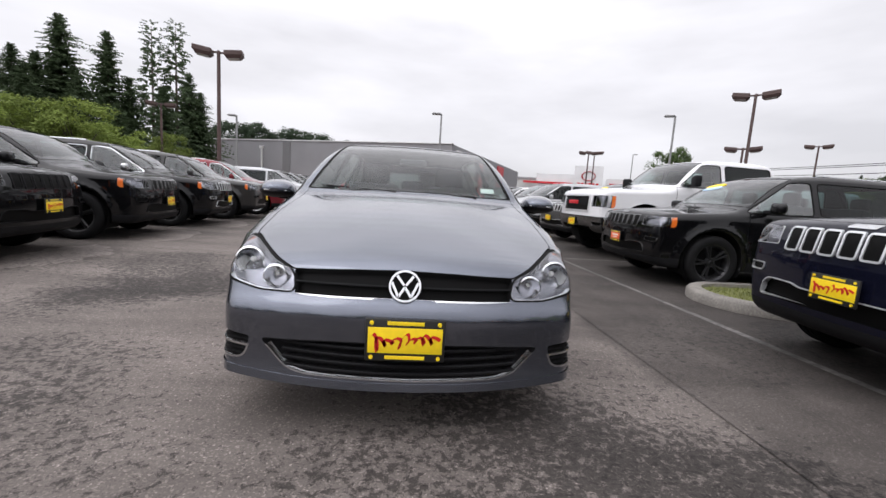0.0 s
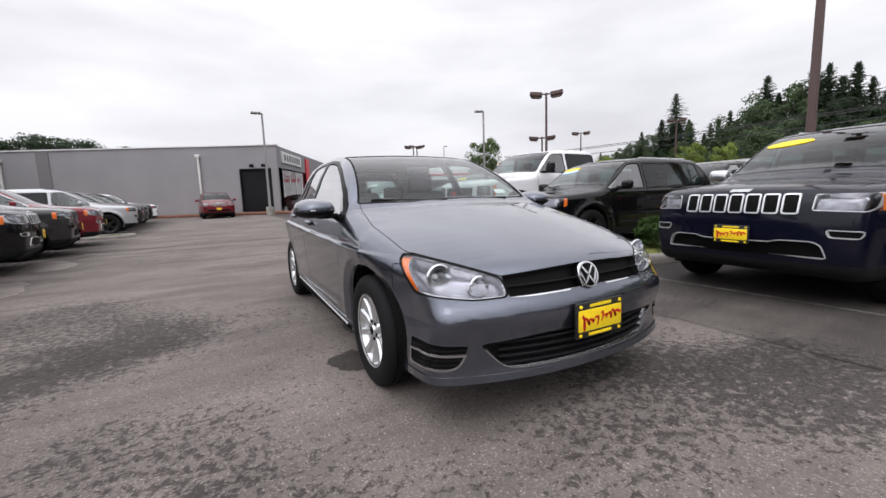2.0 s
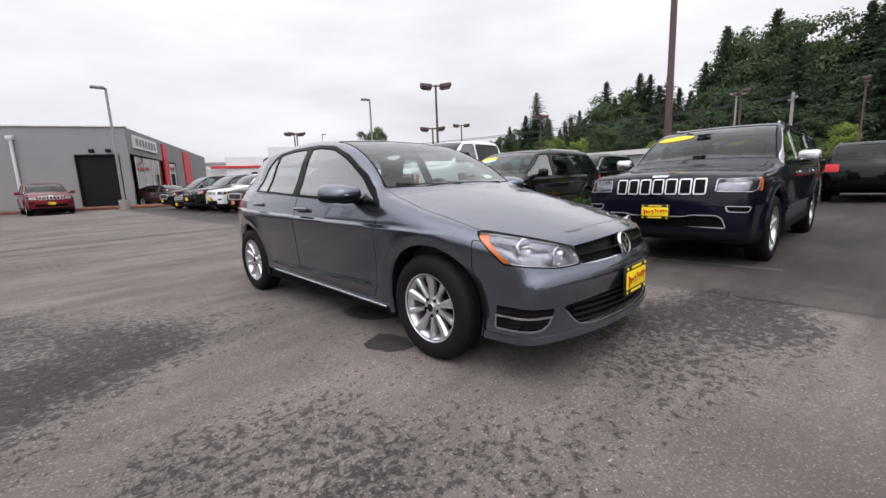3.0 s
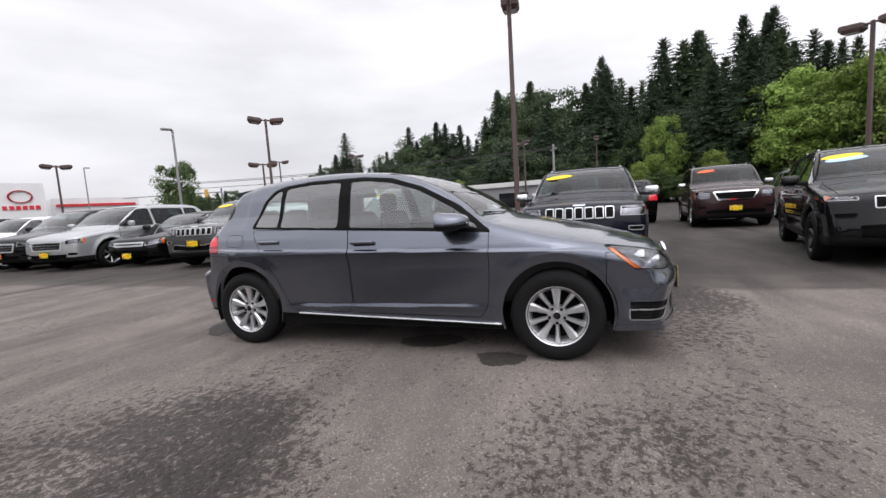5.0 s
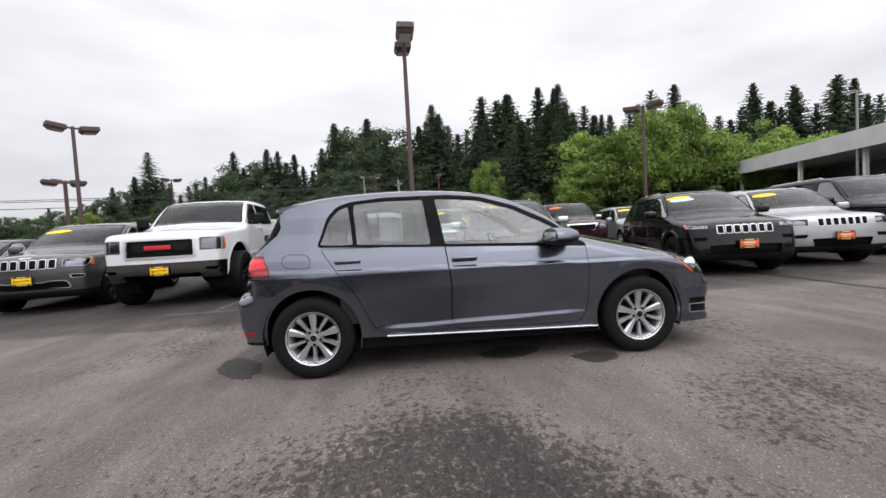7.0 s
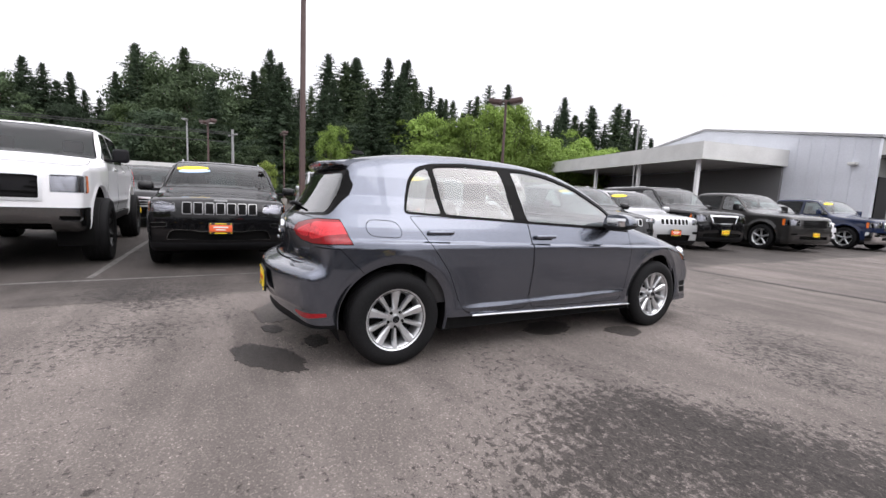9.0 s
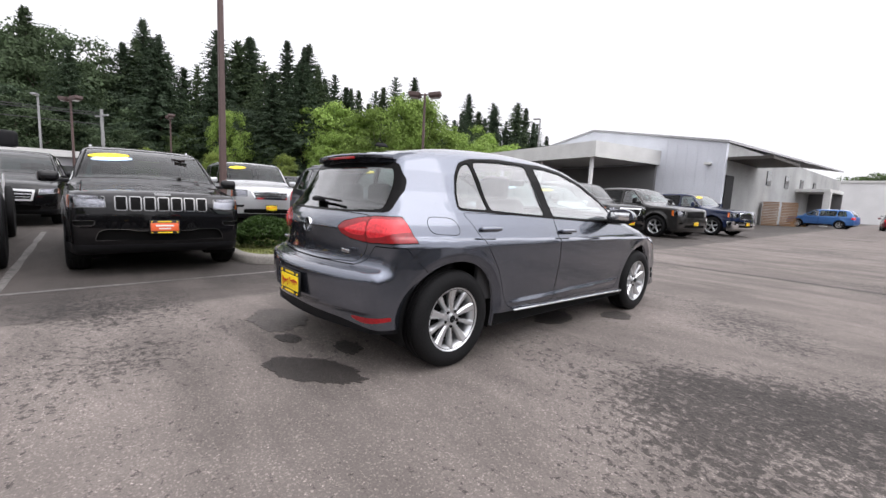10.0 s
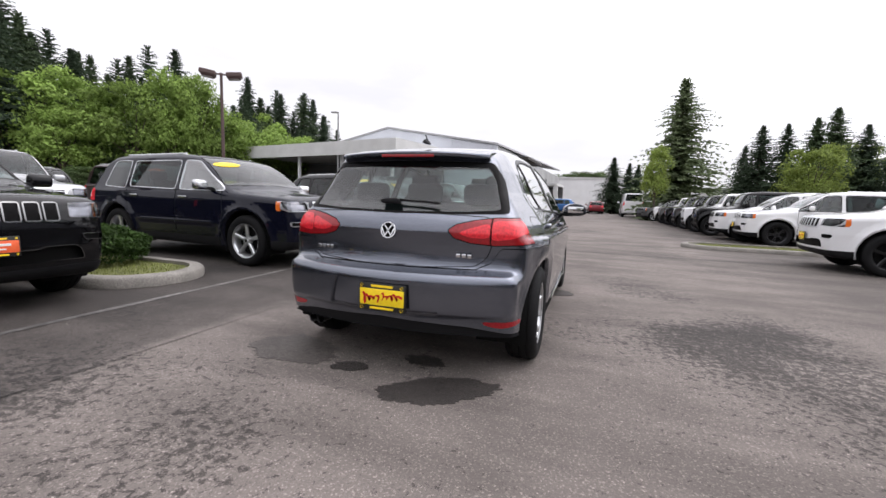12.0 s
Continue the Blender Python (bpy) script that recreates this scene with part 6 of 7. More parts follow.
def warehouse():
    t = thing("warehouse", 7.6, -35.6, 0, -12, "pale blue-grey gabled warehouse with a flat canopy", "building")
    W, E, P, D = 26.6, 6.5, 8.8, 48.0
    skew = Matrix.Rotation(radians(9), 4, "Z")  # the flank stands askew
    bm = bmesh.new()
    pts = [(0, 0), (W, 0), (W, E), (W / 2, P), (0, E)]
    a = [bm.verts.new((x, 0, z)) for x, z in pts]
    b = [bm.verts.new((x, -0.3, z)) for x, z in pts]
    bm.faces.new(a[::-1])
    bm.faces.new(b)
    for i in range(5):
        bm.faces.new((a[i], a[(i + 1) % 5], b[(i + 1) % 5], b[i]))
    part("gable_wall", bm, M["pale_wall"], t, "", False)
    for i in range(int(W / 0.9)):
        x = 0.45 + 0.9 * i
        top = E + (P - E) * (1 - abs(x - W / 2) / (W / 2)) - 0.1
        if not 5.4 < x < 27.8:
            wall_box("cladding_rib", (0.05, 0.03, top), (x, 0.016, top / 2), "pale_wall", t)
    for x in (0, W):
        # flank colour has the wall's shade mixed into its grey
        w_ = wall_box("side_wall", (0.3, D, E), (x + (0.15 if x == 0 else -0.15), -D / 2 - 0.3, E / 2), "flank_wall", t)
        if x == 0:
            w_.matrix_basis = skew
    for s in (0, 1):
        bm = bmesh.new()
        x0, x1 = (W / 2, -0.15) if s == 0 else (W / 2, W + 0.3)
        zz = lambda x: P - (P - E) * abs(x - W / 2) / (W / 2)
        q = [bm.verts.new((x, y, zz(x) + dz)) for dz in (0.02, 0.20) for x, y in ((x0, 0.12), (x1, 0.12), (x1 + (0.158 * D if s == 0 else 0), -D), (x0, -D))]
        bm.faces.new(q[:4])
        bm.faces.new(q[4:])
        for i in range(4):
            j = (i + 1) % 4
            bm.faces.new((q[i], q[j], q[j + 4], q[i + 4]))
        part("roof_slope", bm, M["roof_metal"], t, "", False)
    # canopy
    wall_box("canopy_roof", (22.0, 8.4, 0.25), (5.6 + 11, 4.2, 5.25), "fascia", t)
    wall_box("canopy_fascia", (22.2, 0.22, 1.25), (5.6 + 11, 8.4, 5.62), "fascia", t)
    wall_box("canopy_fascia", (0.22, 8.4, 1.25), (5.6, 4.15, 5.62), "fascia", t)
    for x in (6.4, 12.5, 18.5, 26.5):
        wall_box("canopy_post", (0.24, 0.24, 5.1), (x, 7.8, 2.55), "white_wall", t)
    # dark sheet over the gable: the canopy's shadow put into its colour
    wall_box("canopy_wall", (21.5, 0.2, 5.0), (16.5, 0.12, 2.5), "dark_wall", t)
    bm = bmesh.new()
    add_box(bm, (0.5, 0.35, 0.2), (1.2, 0.2, 4.9), 0.05)
    part("wall_lamp", bm, M["fascia"], t)
    # side door, awning, stores along the flank
    wall_box("side_door", (0.1, 1.8, 4.0), (-0.04, -1.3, 2.0), "dark_paint", t).matrix_basis = skew
    wall_box("awning", (3.0, 8.0, 0.22), (-1.5, -4.3, 5.3), "brown_metal", t).matrix_basis = skew
    for i in range(4):
        wall_box("flank_window", (0.08, 1.4, 1.3), (-0.04, -12 - 6.5 * i, 4.5), "dark_glass", t).matrix_basis = skew
    s = thing("store_shed", 10.2, -62.0, 0, -4, "low grey shed with two open bays", "shed")
    wall_box("shed_roof", (14, 7, 0.35), (0, 0, 3.9), "fascia", s)
    wall_box("back_wall", (14, 0.2, 3.8), (0, -3.3, 1.9), "dark_wall", s)
    for x in (-7, -2.2, 2.6, 7):
        wall_box("pier", (0.6, 0.6, 3.8), (x * 0.97, 3.1, 1.9), "fascia", s)
    wall_box("bay_door", (4.2, 0.12, 3.6), (4.7, 2.9, 1.8), "fascia", s)
    for i, (px, py, hh) in enumerate(((5.0, -47.5, 2.3), (6.2, -46.3, 2.3), (4.6, -50.0, 0.9))):
        p = thing("pallet_stack", px, py, 0, 8, "stack of weathered wooden pallets", "pallets", "pallets by the warehouse")
        n = int(hh / 0.15)
        for j in range(n):
            wall_box("pallet", (1.2, 1.0, 0.10), (0.03 * (j % 3), 0, 0.06 + 0.15 * j), "wood", p)
    w = thing("white_warehouse", 0, -118, 0, 2, "long low white warehouse at the end of the yard", "building")
    wall_box("wall", (46, 20, 7.8), (-2, 0, 3.9), "white_wall", w)
    wall_box("roof_edge", (46.4, 20.4, 0.4), (-2, 0, 7.9), "fascia", w)
    w = thing("white_store", -18.5, -52.0, 0, 6, "low white store behind the far row", "building")
    wall_box("wall", (16, 5, 3.2), (0, 0, 1.6), "white_wall", w)
    wall_box("roof_edge", (16.3, 5.3, 0.3), (0, 0, 3.3), "fascia", w)


def roadside_store():
    """A low flat-roofed store across the street."""
    t = thing("roadside_store", 37.0, 9.5, 0, 84, "low grey flat-roofed store across the street", "building")
    wall_box("wall", (16, 6, 2.5), (0, 0, 1.25), "grey_wall", t)
    wall_box("roof_edge", (16.5, 6.5, 0.4), (0, 0, 2.7), "fascia", t)
    for i in range(4):
        wall_box("shop_window", (2.6, 0.1, 1.3), (-5.7 + 3.8 * i, 3.05, 1.3), "dark_glass", t)


def street():
    """Power poles, wires and signals along the street below the wood."""
    pts = []
    for az, d, h in ((62, 52, 6.0), (88, 46, 6.6), (104, 50, 6.4)):
        x, y = polar(az, d)
        pts.append((x, y, h))
    x, y, h = pts[1]
    t = thing("power_pole", x, y, 0, 20, "grey wooden power pole with a cross-arm", "power pole")
    bm = bmesh.new()
    add_tube(bm, (0, 0, 0), (0, 0, h + 0.3), 0.15, 0.11, 10)
    part("pole", bm, M["post_grey"], t)
    wall_box("cross_arm", (2.0, 0.12, 0.14), (0, 0, h - 0.2), "post_grey", t)
    for k, dz in enumerate((0.0, -0.18, -0.9)):
        bm = bmesh.new()
        a, b = Vector(pts[1]) + Vector((0, 0, dz)), Vector((*polar(40, 75), 7.2 + dz))
        rings = []
        for i in range(15):
            u = i / 14
            p = a.lerp(b, u) - Vector((0, 0, 3.2 * u * (1 - u) * 0.5))
            rings.append([bm.verts.new(p + Vector((0, 0.035 * math.cos(w), 0.035 * math.sin(w)))) for w in np.linspace(0, 5.03, 5)])
        for p, q in zip(rings, rings[1:]):
            for i in range(5):
                bm.faces.new((p[i], p[(i + 1) % 5], q[(i + 1) % 5], q[i]))
        me = finish(bm, "overhead_cable")
        tagged(link_mesh("overhead_cable", me, M["wire"]), "sagging black overhead cable", "cable", "overhead cables")
    x, y = polar(44.5, 70)
    t = thing("traffic_signal", x, y, 0, -45, "yellow traffic signals on a long mast arm", "traffic signal")
    bm = bmesh.new()
    add_tube(bm, (0, 0, 0), (0, 0, 6), 0.14, 0.12, 10)
    add_tube(bm, (0, 0, 5.4), (-12, 0, 5.0), 0.10, 0.06, 10)
    part("mast", bm, M["post_grey"], t)
    for u in (-2.0, -6.0):
        wall_box("signal_head", (0.45, 0.4, 1.1), (u, 0, 5.3), "signal", t)


ground()
island(3.32, 9.4, 0.66, 0.70, 0.125, "rounded concrete kerb round a strip of turf")
island(-3.60, -12.5, -8.9, 0.75, 0.11, "low concrete kerb round a strip of grass")
island(-3.95, -9.0, 13.75, 0.6, 0.10, "low weathered kerb round dry grass")
bush(4.85, 0.58, 0.10, 0.52, 0.50)
stain(-0.38, 2.06, 0.33, 0.15, 1, 0.52)
stain(-0.17, 1.70, 0.13, 0.08, 2)
stain(0.24, 1.97, 0.12, 0.07, 3, 0.3)
stain(0.74, 1.86, 0.34, 0.22, 7, -0.2, "half_damp")
stain(-0.86, -0.92, 0.14, 0.16, 4)
stain(-0.55, -0.29, 0.16, 0.24, 5, 0.3)
for x, y in ((-4.25, 1.5), (-4.3, 4.0), (-4.35, 6.5)):
    stain(x, y, 0.42, 0.85, 20 + y, 0.15, "dry")
seam(1.66, -5.0, 1.58, 4.6, 0.009, "half_damp", "cracked joint between two layers of asphalt")
seam(2.98, -2.6, 2.72, 4.4, 0.07, "paint_line", "faint worn line along the parking bays")
seam(2.9, 3.7, 9.0, 3.6, 0.08, "paint_line", "faint worn parking line")
seam(-30, -5.9, 30, -5.5, 0.10, "damp", "dark sealed seam across the asphalt")
seam(-30, -13.3, 30, -12.2, 0.12, "damp", "dark sealed seam across the asphalt")
seam(-30, 9.2, 3, 8.6, 0.12, "damp", "dark sealed seam across the asphalt")
lamp_post(8.8, 0.30, 6.98, 2, 4)
lamp_post(14.95, 14.35, 6.35, 2, -42)
lamp_post(15.4, -11.25, 6.6, 2, 40)
lamp_post(-7.82, 13.85, 6.02, 2, 12)
lamp_post(-17.5, 27.0, 6.0, 2, 20)
lamp_post(15.5, 15.3, 4.15, 2, -42, size=0.8, label="shorter brown lamp post with two heads")
lamp_post(1.75, 26.9, 6.75, 1, 180, "post_grey")
lamp_post(17.4, 24.0, 7.3, 1, 160, "post_grey")
lamp_post(31.2, 27.0, 6.65, 2, -45, "post_brown")
lamp_post(50.0, 29.0, 9.2, 2, -50, "post_brown", 1.3)
lamp_post(17.3, 36.0, 6.05, 2, -20, "post_brown", 0.9)
lamp_post(14.9, 31.7, 5.45, 2, -20, "post_brown", 0.9)
lamp_post(35.0, 62.0, 9.4, 1, 0, "post_grey")
lamp_post(-14.2, 31.2, 6.2, 1, 180, "post_grey")
lamp_post(21.5, -30.0, 8.9, 1, 10, "post_grey")
lamp_post(-7.6, -41.6, 8.5, 1, 180, "post_grey")
lamp_post(60.0, -12.0, 11.5, 1, 200, "post_grey", 1.3)
lamp_post(41.6, 4.8, 7.25, 1, 160, "post_grey")
lamp_post(38.0, -3.0, 6.6, 2, 0, "post_brown", 0.9)
lamp_post(33.0, 3.0, 6.2, 2, 30, "post_brown", 0.9)
grey_showroom()
far_dealership()
warehouse()
roadside_store()
street()
wood()


# ---- the other vehicles ----
def body_plan(L, W, H, wb, fo, R, nose, cowl, yc, yw, ye, rear, belt, boxy=0.0, lift=0.0, bed=None, snub=0.0, glass_lean=0.5):
    """The outline of a vehicle from its main sizes. nose and cowl: bonnet heights; yc, yw: where screen starts and ends, from the front;
    ye: the roof's end from the rear; rear: height of the tail; belt: height of the window sills; bed: height of a pickup's box."""
    y0, y1 = -wb / 2 - fo, L - wb / 2 - fo
    s0 = 0.26 + lift
    p = [(y0 + 0.30, s0), (y0 + 0.06, s0 + 0.04), (y0, s0 + 0.2), (y0 + 0.005 + snub, nose - 0.22), (y0 + 0.04 + snub, nose - 0.04), (y0 + 0.16 + snub, nose + 0.015), (y0 + 0.5, nose + (cowl - nose) * 0.45),
         (y0 + yc, cowl), (y0 + yc + (yw - yc) * 0.5, cowl + (H - cowl) * 0.53), (y0 + yw, H - 0.06), (y0 + yw + 0.45, H - 0.008)]
    if bed:
        yb = y0 + bed[0]
        p += [(yb - 0.3, H - 0.015), (yb - 0.08, H - 0.06), (yb, bed[1] + 0.2), (yb + 0.02, bed[1]), (yb + 0.3, bed[1]), (y1 - 0.2, bed[1]), (y1 - 0.02, bed[1] - 0.01), (y1, bed[1] - 0.2), (y1, s0 + 0.35), (y1 - 0.1, s0 + 0.1), (y1 - 0.4, s0 + 0.05)]
    else:
        p += [((y0 + y1) / 2 + 0.5, H), (y1 - ye - 0.3, H - 0.03), (y1 - ye, H - 0.075), (y1 - ye * glass_lean, (H + rear) / 2), (y1 - 0.07, rear), (y1 - 0.015, rear - 0.15), (y1, 0.62 + lift), (y1 - 0.03, 0.45 + lift), (y1 - 0.22, s0 + 0.05)]
    h = W / 2
    k = 0.35 + 0.65 * (1 - boxy)
    width = [(s0 - 0.15, h * 0.94), (s0 + 0.1, h * 0.975), ((s0 + belt) / 2, h), (belt - 0.16, h * 0.995), (belt - 0.05, h * 0.975), (belt, h * 0.95), (H - 0.1, h * (0.95 - 0.22 * k)), (H + 0.05, h * (0.85 - 0.22 * k))]
    return dict(profile=np.array(p), width=width, half=h, wheel=R,
                plan=[(y0 - 0.1, 0.90 - 0.02 * k), (y0 + 0.45, 0.955), (-wb / 2, 0.985), (-wb / 2 + 0.6, 1), (wb / 2, 0.995), (y1, 0.94)],
                bow=[(y0, 0.13 * k + 0.04), (y0 + 0.8, 0.13 * k + 0.04), (y0 + yc, 0.18), (y0 + yw, 0.08), (0.5, 0), (y1 - 0.8, -0.03), (y1, -0.14)],
                crown=[(y0, 0.02), (y0 + 0.7, 0.05), (0, 0.045), (y1 - 0.3, 0.03), (y1, 0.0)],
                axles=[(-wb / 2, R + 0.05), (wb / 2, R + 0.05)], flare=0.032,
                extra=lambda y, z: 0.020 * np.clip(1 - np.abs(z - 0.60 - lift) / 0.06, 0, 1) * np.clip((wb / 2 - R - 0.10 - np.abs(y)) * 6, 0, 1), round=0.10 - 0.04 * boxy, core=0.66 + lift * 0.6,
                y0=y0, y1=y1, wb=wb, H=H, W=W, R=R, belt=belt, yc=y0 + yc, yw=y0 + yw, ye=y1 - ye, nose=nose, cowl=cowl, rear=rear, lift=lift, bed=bed, boxy=boxy)


KINDS = {
    "suv": body_plan(4.80, 1.92, 1.70, 2.915, 0.92, 0.374, 1.02, 1.135, 1.22, 2.02, 0.50, 1.10, 1.10, 0.35),
    "cherokee": body_plan(4.63, 1.86, 1.68, 2.72, 0.92, 0.358, 0.96, 1.12, 1.15, 1.98, 0.55, 1.12, 1.10, 0.1, snub=0.05),
    "small_suv": body_plan(4.45, 1.81, 1.66, 2.64, 0.88, 0.345, 0.98, 1.10, 1.15, 1.85, 0.45, 1.08, 1.08, 0.35),
    "big_suv": body_plan(5.20, 2.02, 1.92, 3.02, 0.98, 0.40, 1.14, 1.25, 1.30, 2.00, 0.40, 1.20, 1.22, 0.7),
    "crossover": body_plan(5.10, 1.98, 1.78, 3.02, 1.02, 0.372, 0.96, 1.14, 1.18, 2.12, 0.55, 1.14, 1.14, 0.2),
    "sedan": body_plan(4.78, 1.83, 1.45, 2.79, 0.96, 0.33, 0.78, 0.97, 1.22, 2.12, 1.15, 1.00, 0.97, 0.1),
    "pickup": body_plan(5.85, 2.03, 1.90, 3.65, 0.98, 0.41, 1.14, 1.26, 1.42, 2.10, 0.3, 1.3, 1.26, 0.6, bed=(3.75, 1.38)),
    "lifted_pickup": body_plan(5.85, 2.03, 2.07, 3.65, 0.98, 0.46, 1.33, 1.44, 1.42, 2.10, 0.3, 1.5, 1.48, 0.6, lift=0.24, bed=(3.75, 1.60)),
    "off_roader": body_plan(4.40, 1.80, 1.82, 2.85, 0.62, 0.40, 1.12, 1.18, 1.32, 1.62, 0.12, 1.25, 1.22, 1.0, lift=0.06),
    "van": body_plan(5.40, 2.02, 2.45, 3.40, 0.95, 0.36, 1.15, 1.32, 0.85, 1.75, 0.12, 1.6, 1.42, 0.9),
}

FACES = {  # front ends: lamp outline, grille outline, slots, low intake; x and z as shares of half the width and of the nose height
    "suv": dict(lamp=[(0.575, 0.815), (0.90, 0.805), (1.1, 0.84), (1.1, 0.950), (0.585, 0.945)], slots=(4, 0.140, 0.122, 0.785, 0.955), low=[(-0.1, 0.435), (0.70, 0.435), (0.66, 0.545), (0.60, 0.575), (0.36, 0.575), (0.30, 0.555), (-0.1, 0.555)], fog=(0.80, 0.635)),
    "cherokee": dict(lamp=[(0.62, 0.90), (1.1, 0.90), (1.1, 0.97), (0.62, 0.945)], slots=(4, 0.135, 0.115, 0.79, 0.95), low=[(-0.1, 0.40), (0.6, 0.40), (0.62, 0.58), (-0.1, 0.60)], fog=(0.76, 0.70)),
    "small_suv": dict(lamp=[(0.60, 0.80), (1.1, 0.80), (1.1, 0.93), (0.60, 0.94)], slots=(4, 0.128, 0.108, 0.79, 0.95), low=[(-0.1, 0.38), (0.5, 0.38), (0.55, 0.55), (-0.1, 0.56)], fog=(0.76, 0.60)),
    "big_suv": dict(lamp=[(0.60, 0.76), (1.1, 0.74), (1.1, 0.92), (0.60, 0.92)], bars=[(-0.1, 0.70), (0.42, 0.70), (0.54, 0.92), (-0.1, 0.92)], low=[(-0.1, 0.36), (0.7, 0.36), (0.7, 0.46), (-0.1, 0.48)], fog=(0.80, 0.53), rail=True),
    "crossover": dict(lamp=[(0.60, 0.76), (1.1, 0.80), (1.1, 0.93), (0.62, 0.88)], bars=[(-0.1, 0.60), (0.50, 0.60), (0.56, 0.86), (-0.1, 0.88)], low=[(-0.1, 0.38), (0.6, 0.38), (0.65, 0.5), (-0.1, 0.5)], fog=(0.80, 0.50)),
    "sedan": dict(lamp=[(0.55, 0.74), (1.1, 0.80), (1.1, 0.97), (0.58, 0.88)], bars=[(-0.1, 0.72), (0.5, 0.72), (0.54, 0.87), (-0.1, 0.87)], low=[(-0.1, 0.40), (0.6, 0.40), (0.65, 0.58), (-0.1, 0.60)], fog=(0.78, 0.48)),
    "pickup": dict(lamp=[(0.62, 0.74), (1.1, 0.74), (1.1, 0.91), (0.62, 0.91)], bars=[(-0.1, 0.66), (0.56, 0.66), (0.56, 0.92), (-0.1, 0.92)], low=[(-0.1, 0.36), (0.62, 0.36), (0.62, 0.46), (-0.1, 0.46)], fog=(0.8, 0.50), chrome_bumper=True),
    "off_roader": dict(lamp=[(0.52, 0.80), (0.70, 0.80), (0.70, 0.94), (0.52, 0.94)], slots=(4, 0.112, 0.075, 0.74, 0.96), low=[(-0.1, 0.44), (0.85, 0.44), (0.85, 0.58), (-0.1, 0.58)], fog=(0.72, 0.52)),
    "van": dict(lamp=[(0.62, 0.68), (1.1, 0.72), (1.1, 0.96), (0.62, 0.90)], bars=[(-0.1, 0.60), (0.5, 0.60), (0.5, 0.78), (-0.1, 0.78)], low=[(-0.1, 0.34), (0.7, 0.34), (0.7, 0.45), (-0.1, 0.45)], fog=(0.8, 0.45)),
}
FACES["lifted_pickup"] = FACES["pickup"]
BODIES, SKINS, STICKERS = {}, {}, {}


def body_parts(kind):
    """The cut panels of one kind of vehicle, made once: name, mesh, material key, parent's index or None."""
    s, f = KINDS[kind], FACES[kind]
    k = Skin(s, 0.044)
    SKINS[kind] = k
    h, nz, R, wb, lift = s["W"] / 2, s["nose"], s["R"], s["wb"], s["lift"]
    y0, y1, H, belt = s["y0"], s["y1"], s["H"], s["belt"]
    out = []
    side = lambda poly, far=0.4: (lambda x, y, z: np.maximum(outline(poly, y, z), far - x))
    front = lambda poly, r=1: (lambda x, y, z: np.maximum(outline(soften([(a * h, b * nz) for a, b in poly], r), x, z), y - y0 - 0.75))

    def put(name, T, mat, sides=(0,), shift=0.0, wall=0.0, parent=None):
        made = []
        for sd in sides:
            me = k.panel(T, name, sd, shift, wall)
            if me:
                out.append((name, me, mat, parent[sides.index(sd)] if parent else None))
                made.append(len(out) - 1)
        return made

    both = (-1, 1)
    k.cut(lambda x, y, z: z - 0.27 - lift)
    for ya in (-wb / 2, wb / 2):
        k.cut(lambda x, y, z: np.maximum(np.hypot(y - ya, (z - R - 0.02 - lift * 0.25)) - R - 0.055 - lift * 0.2, 0.45 - x))
        lip = k.cut(lambda x, y, z: np.maximum(np.hypot(y - ya, (z - R - 0.02 - lift * 0.25)) - R - 0.10 - lift * 0.2, 0.45 - x))
        put("wheel_arch", lip, "paint", both, 0.008, 0.05)
    # windows
    zt = H - 0.155 if kind != "sedan" else H - 0.10
    ya, yb = s["yc"], s["yw"]
    slope = (yb - ya) / (H - 0.06 - s["cowl"])
    a_at = lambda z: ya + (z - s["cowl"]) * slope + 0.14
    mid = (-0.02 if kind != "pickup" and kind != "lifted_pickup" else -0.25) + (0.12 if kind == "sedan" else 0)
    if s["bed"]:
        last = s["y0"] + s["bed"][0] - 0.10
        spans = [(mid, last)]
    elif kind == "sedan":
        spans = [(mid, 1.02)]
    elif kind == "van":
        spans = []
    else:
        third = wb / 2 - 0.25
        spans = [(mid, third), (third, s["ye"] - 0.06)]
    polys = [("front_window", [(a_at(belt) + 0.03, belt), (a_at(zt), zt), (mid - 0.05, zt + 0.01), (mid - 0.05, belt + 0.005)])]
    for i, (p, q) in enumerate(spans):
        qe = q - 0.05 if i == 0 else q
        lean = 0.16 if (i == len(spans) - 1 and not s["bed"]) else 0.0
        polys.append(("rear_window" if i == 0 else "side_rear_window", [(p + 0.05, belt + 0.005), (p + 0.05, zt + 0.01), (qe - lean * (3 if kind == "sedan" else 1), zt), (qe, belt + 0.03)]))
    for name, poly in polys:
        fld = side(soften(poly, 1.6), 0.35)
        T = k.cut(lambda x, y, z: fld(x, y, z) - 0.011)
        pane, ring = k.split(T, fld(*k.V.T))
        put(name, pane, "side_glass" if name == "front_window" else "glass", both, -0.006)
        put("window_trim", ring, "trim", both, 0.002, 0.02)
    scr = lambda x, y, z: np.maximum.reduce([(y - yb - 0.02 - 0.08 * (x / h) ** 2), -(y - ya - 0.06 - 0.17 * (x / h) ** 2), s["cowl"] + 0.0 - z, x - np.interp(z, [s["cowl"], H - 0.1], [h * 0.86, h * (0.86 - 0.19 * (1 - 0.65 * s["boxy"]))])])
    T = k.cut(lambda x, y, z: scr(x, y, z) - 0.015)
    pane, ring = k.split(T, scr(*k.V.T))
    w = put("windscreen", pane, "glass", (0,), -0.004)
    put("screen_seal", ring, "seal", (0,), -0.001, 0.015)
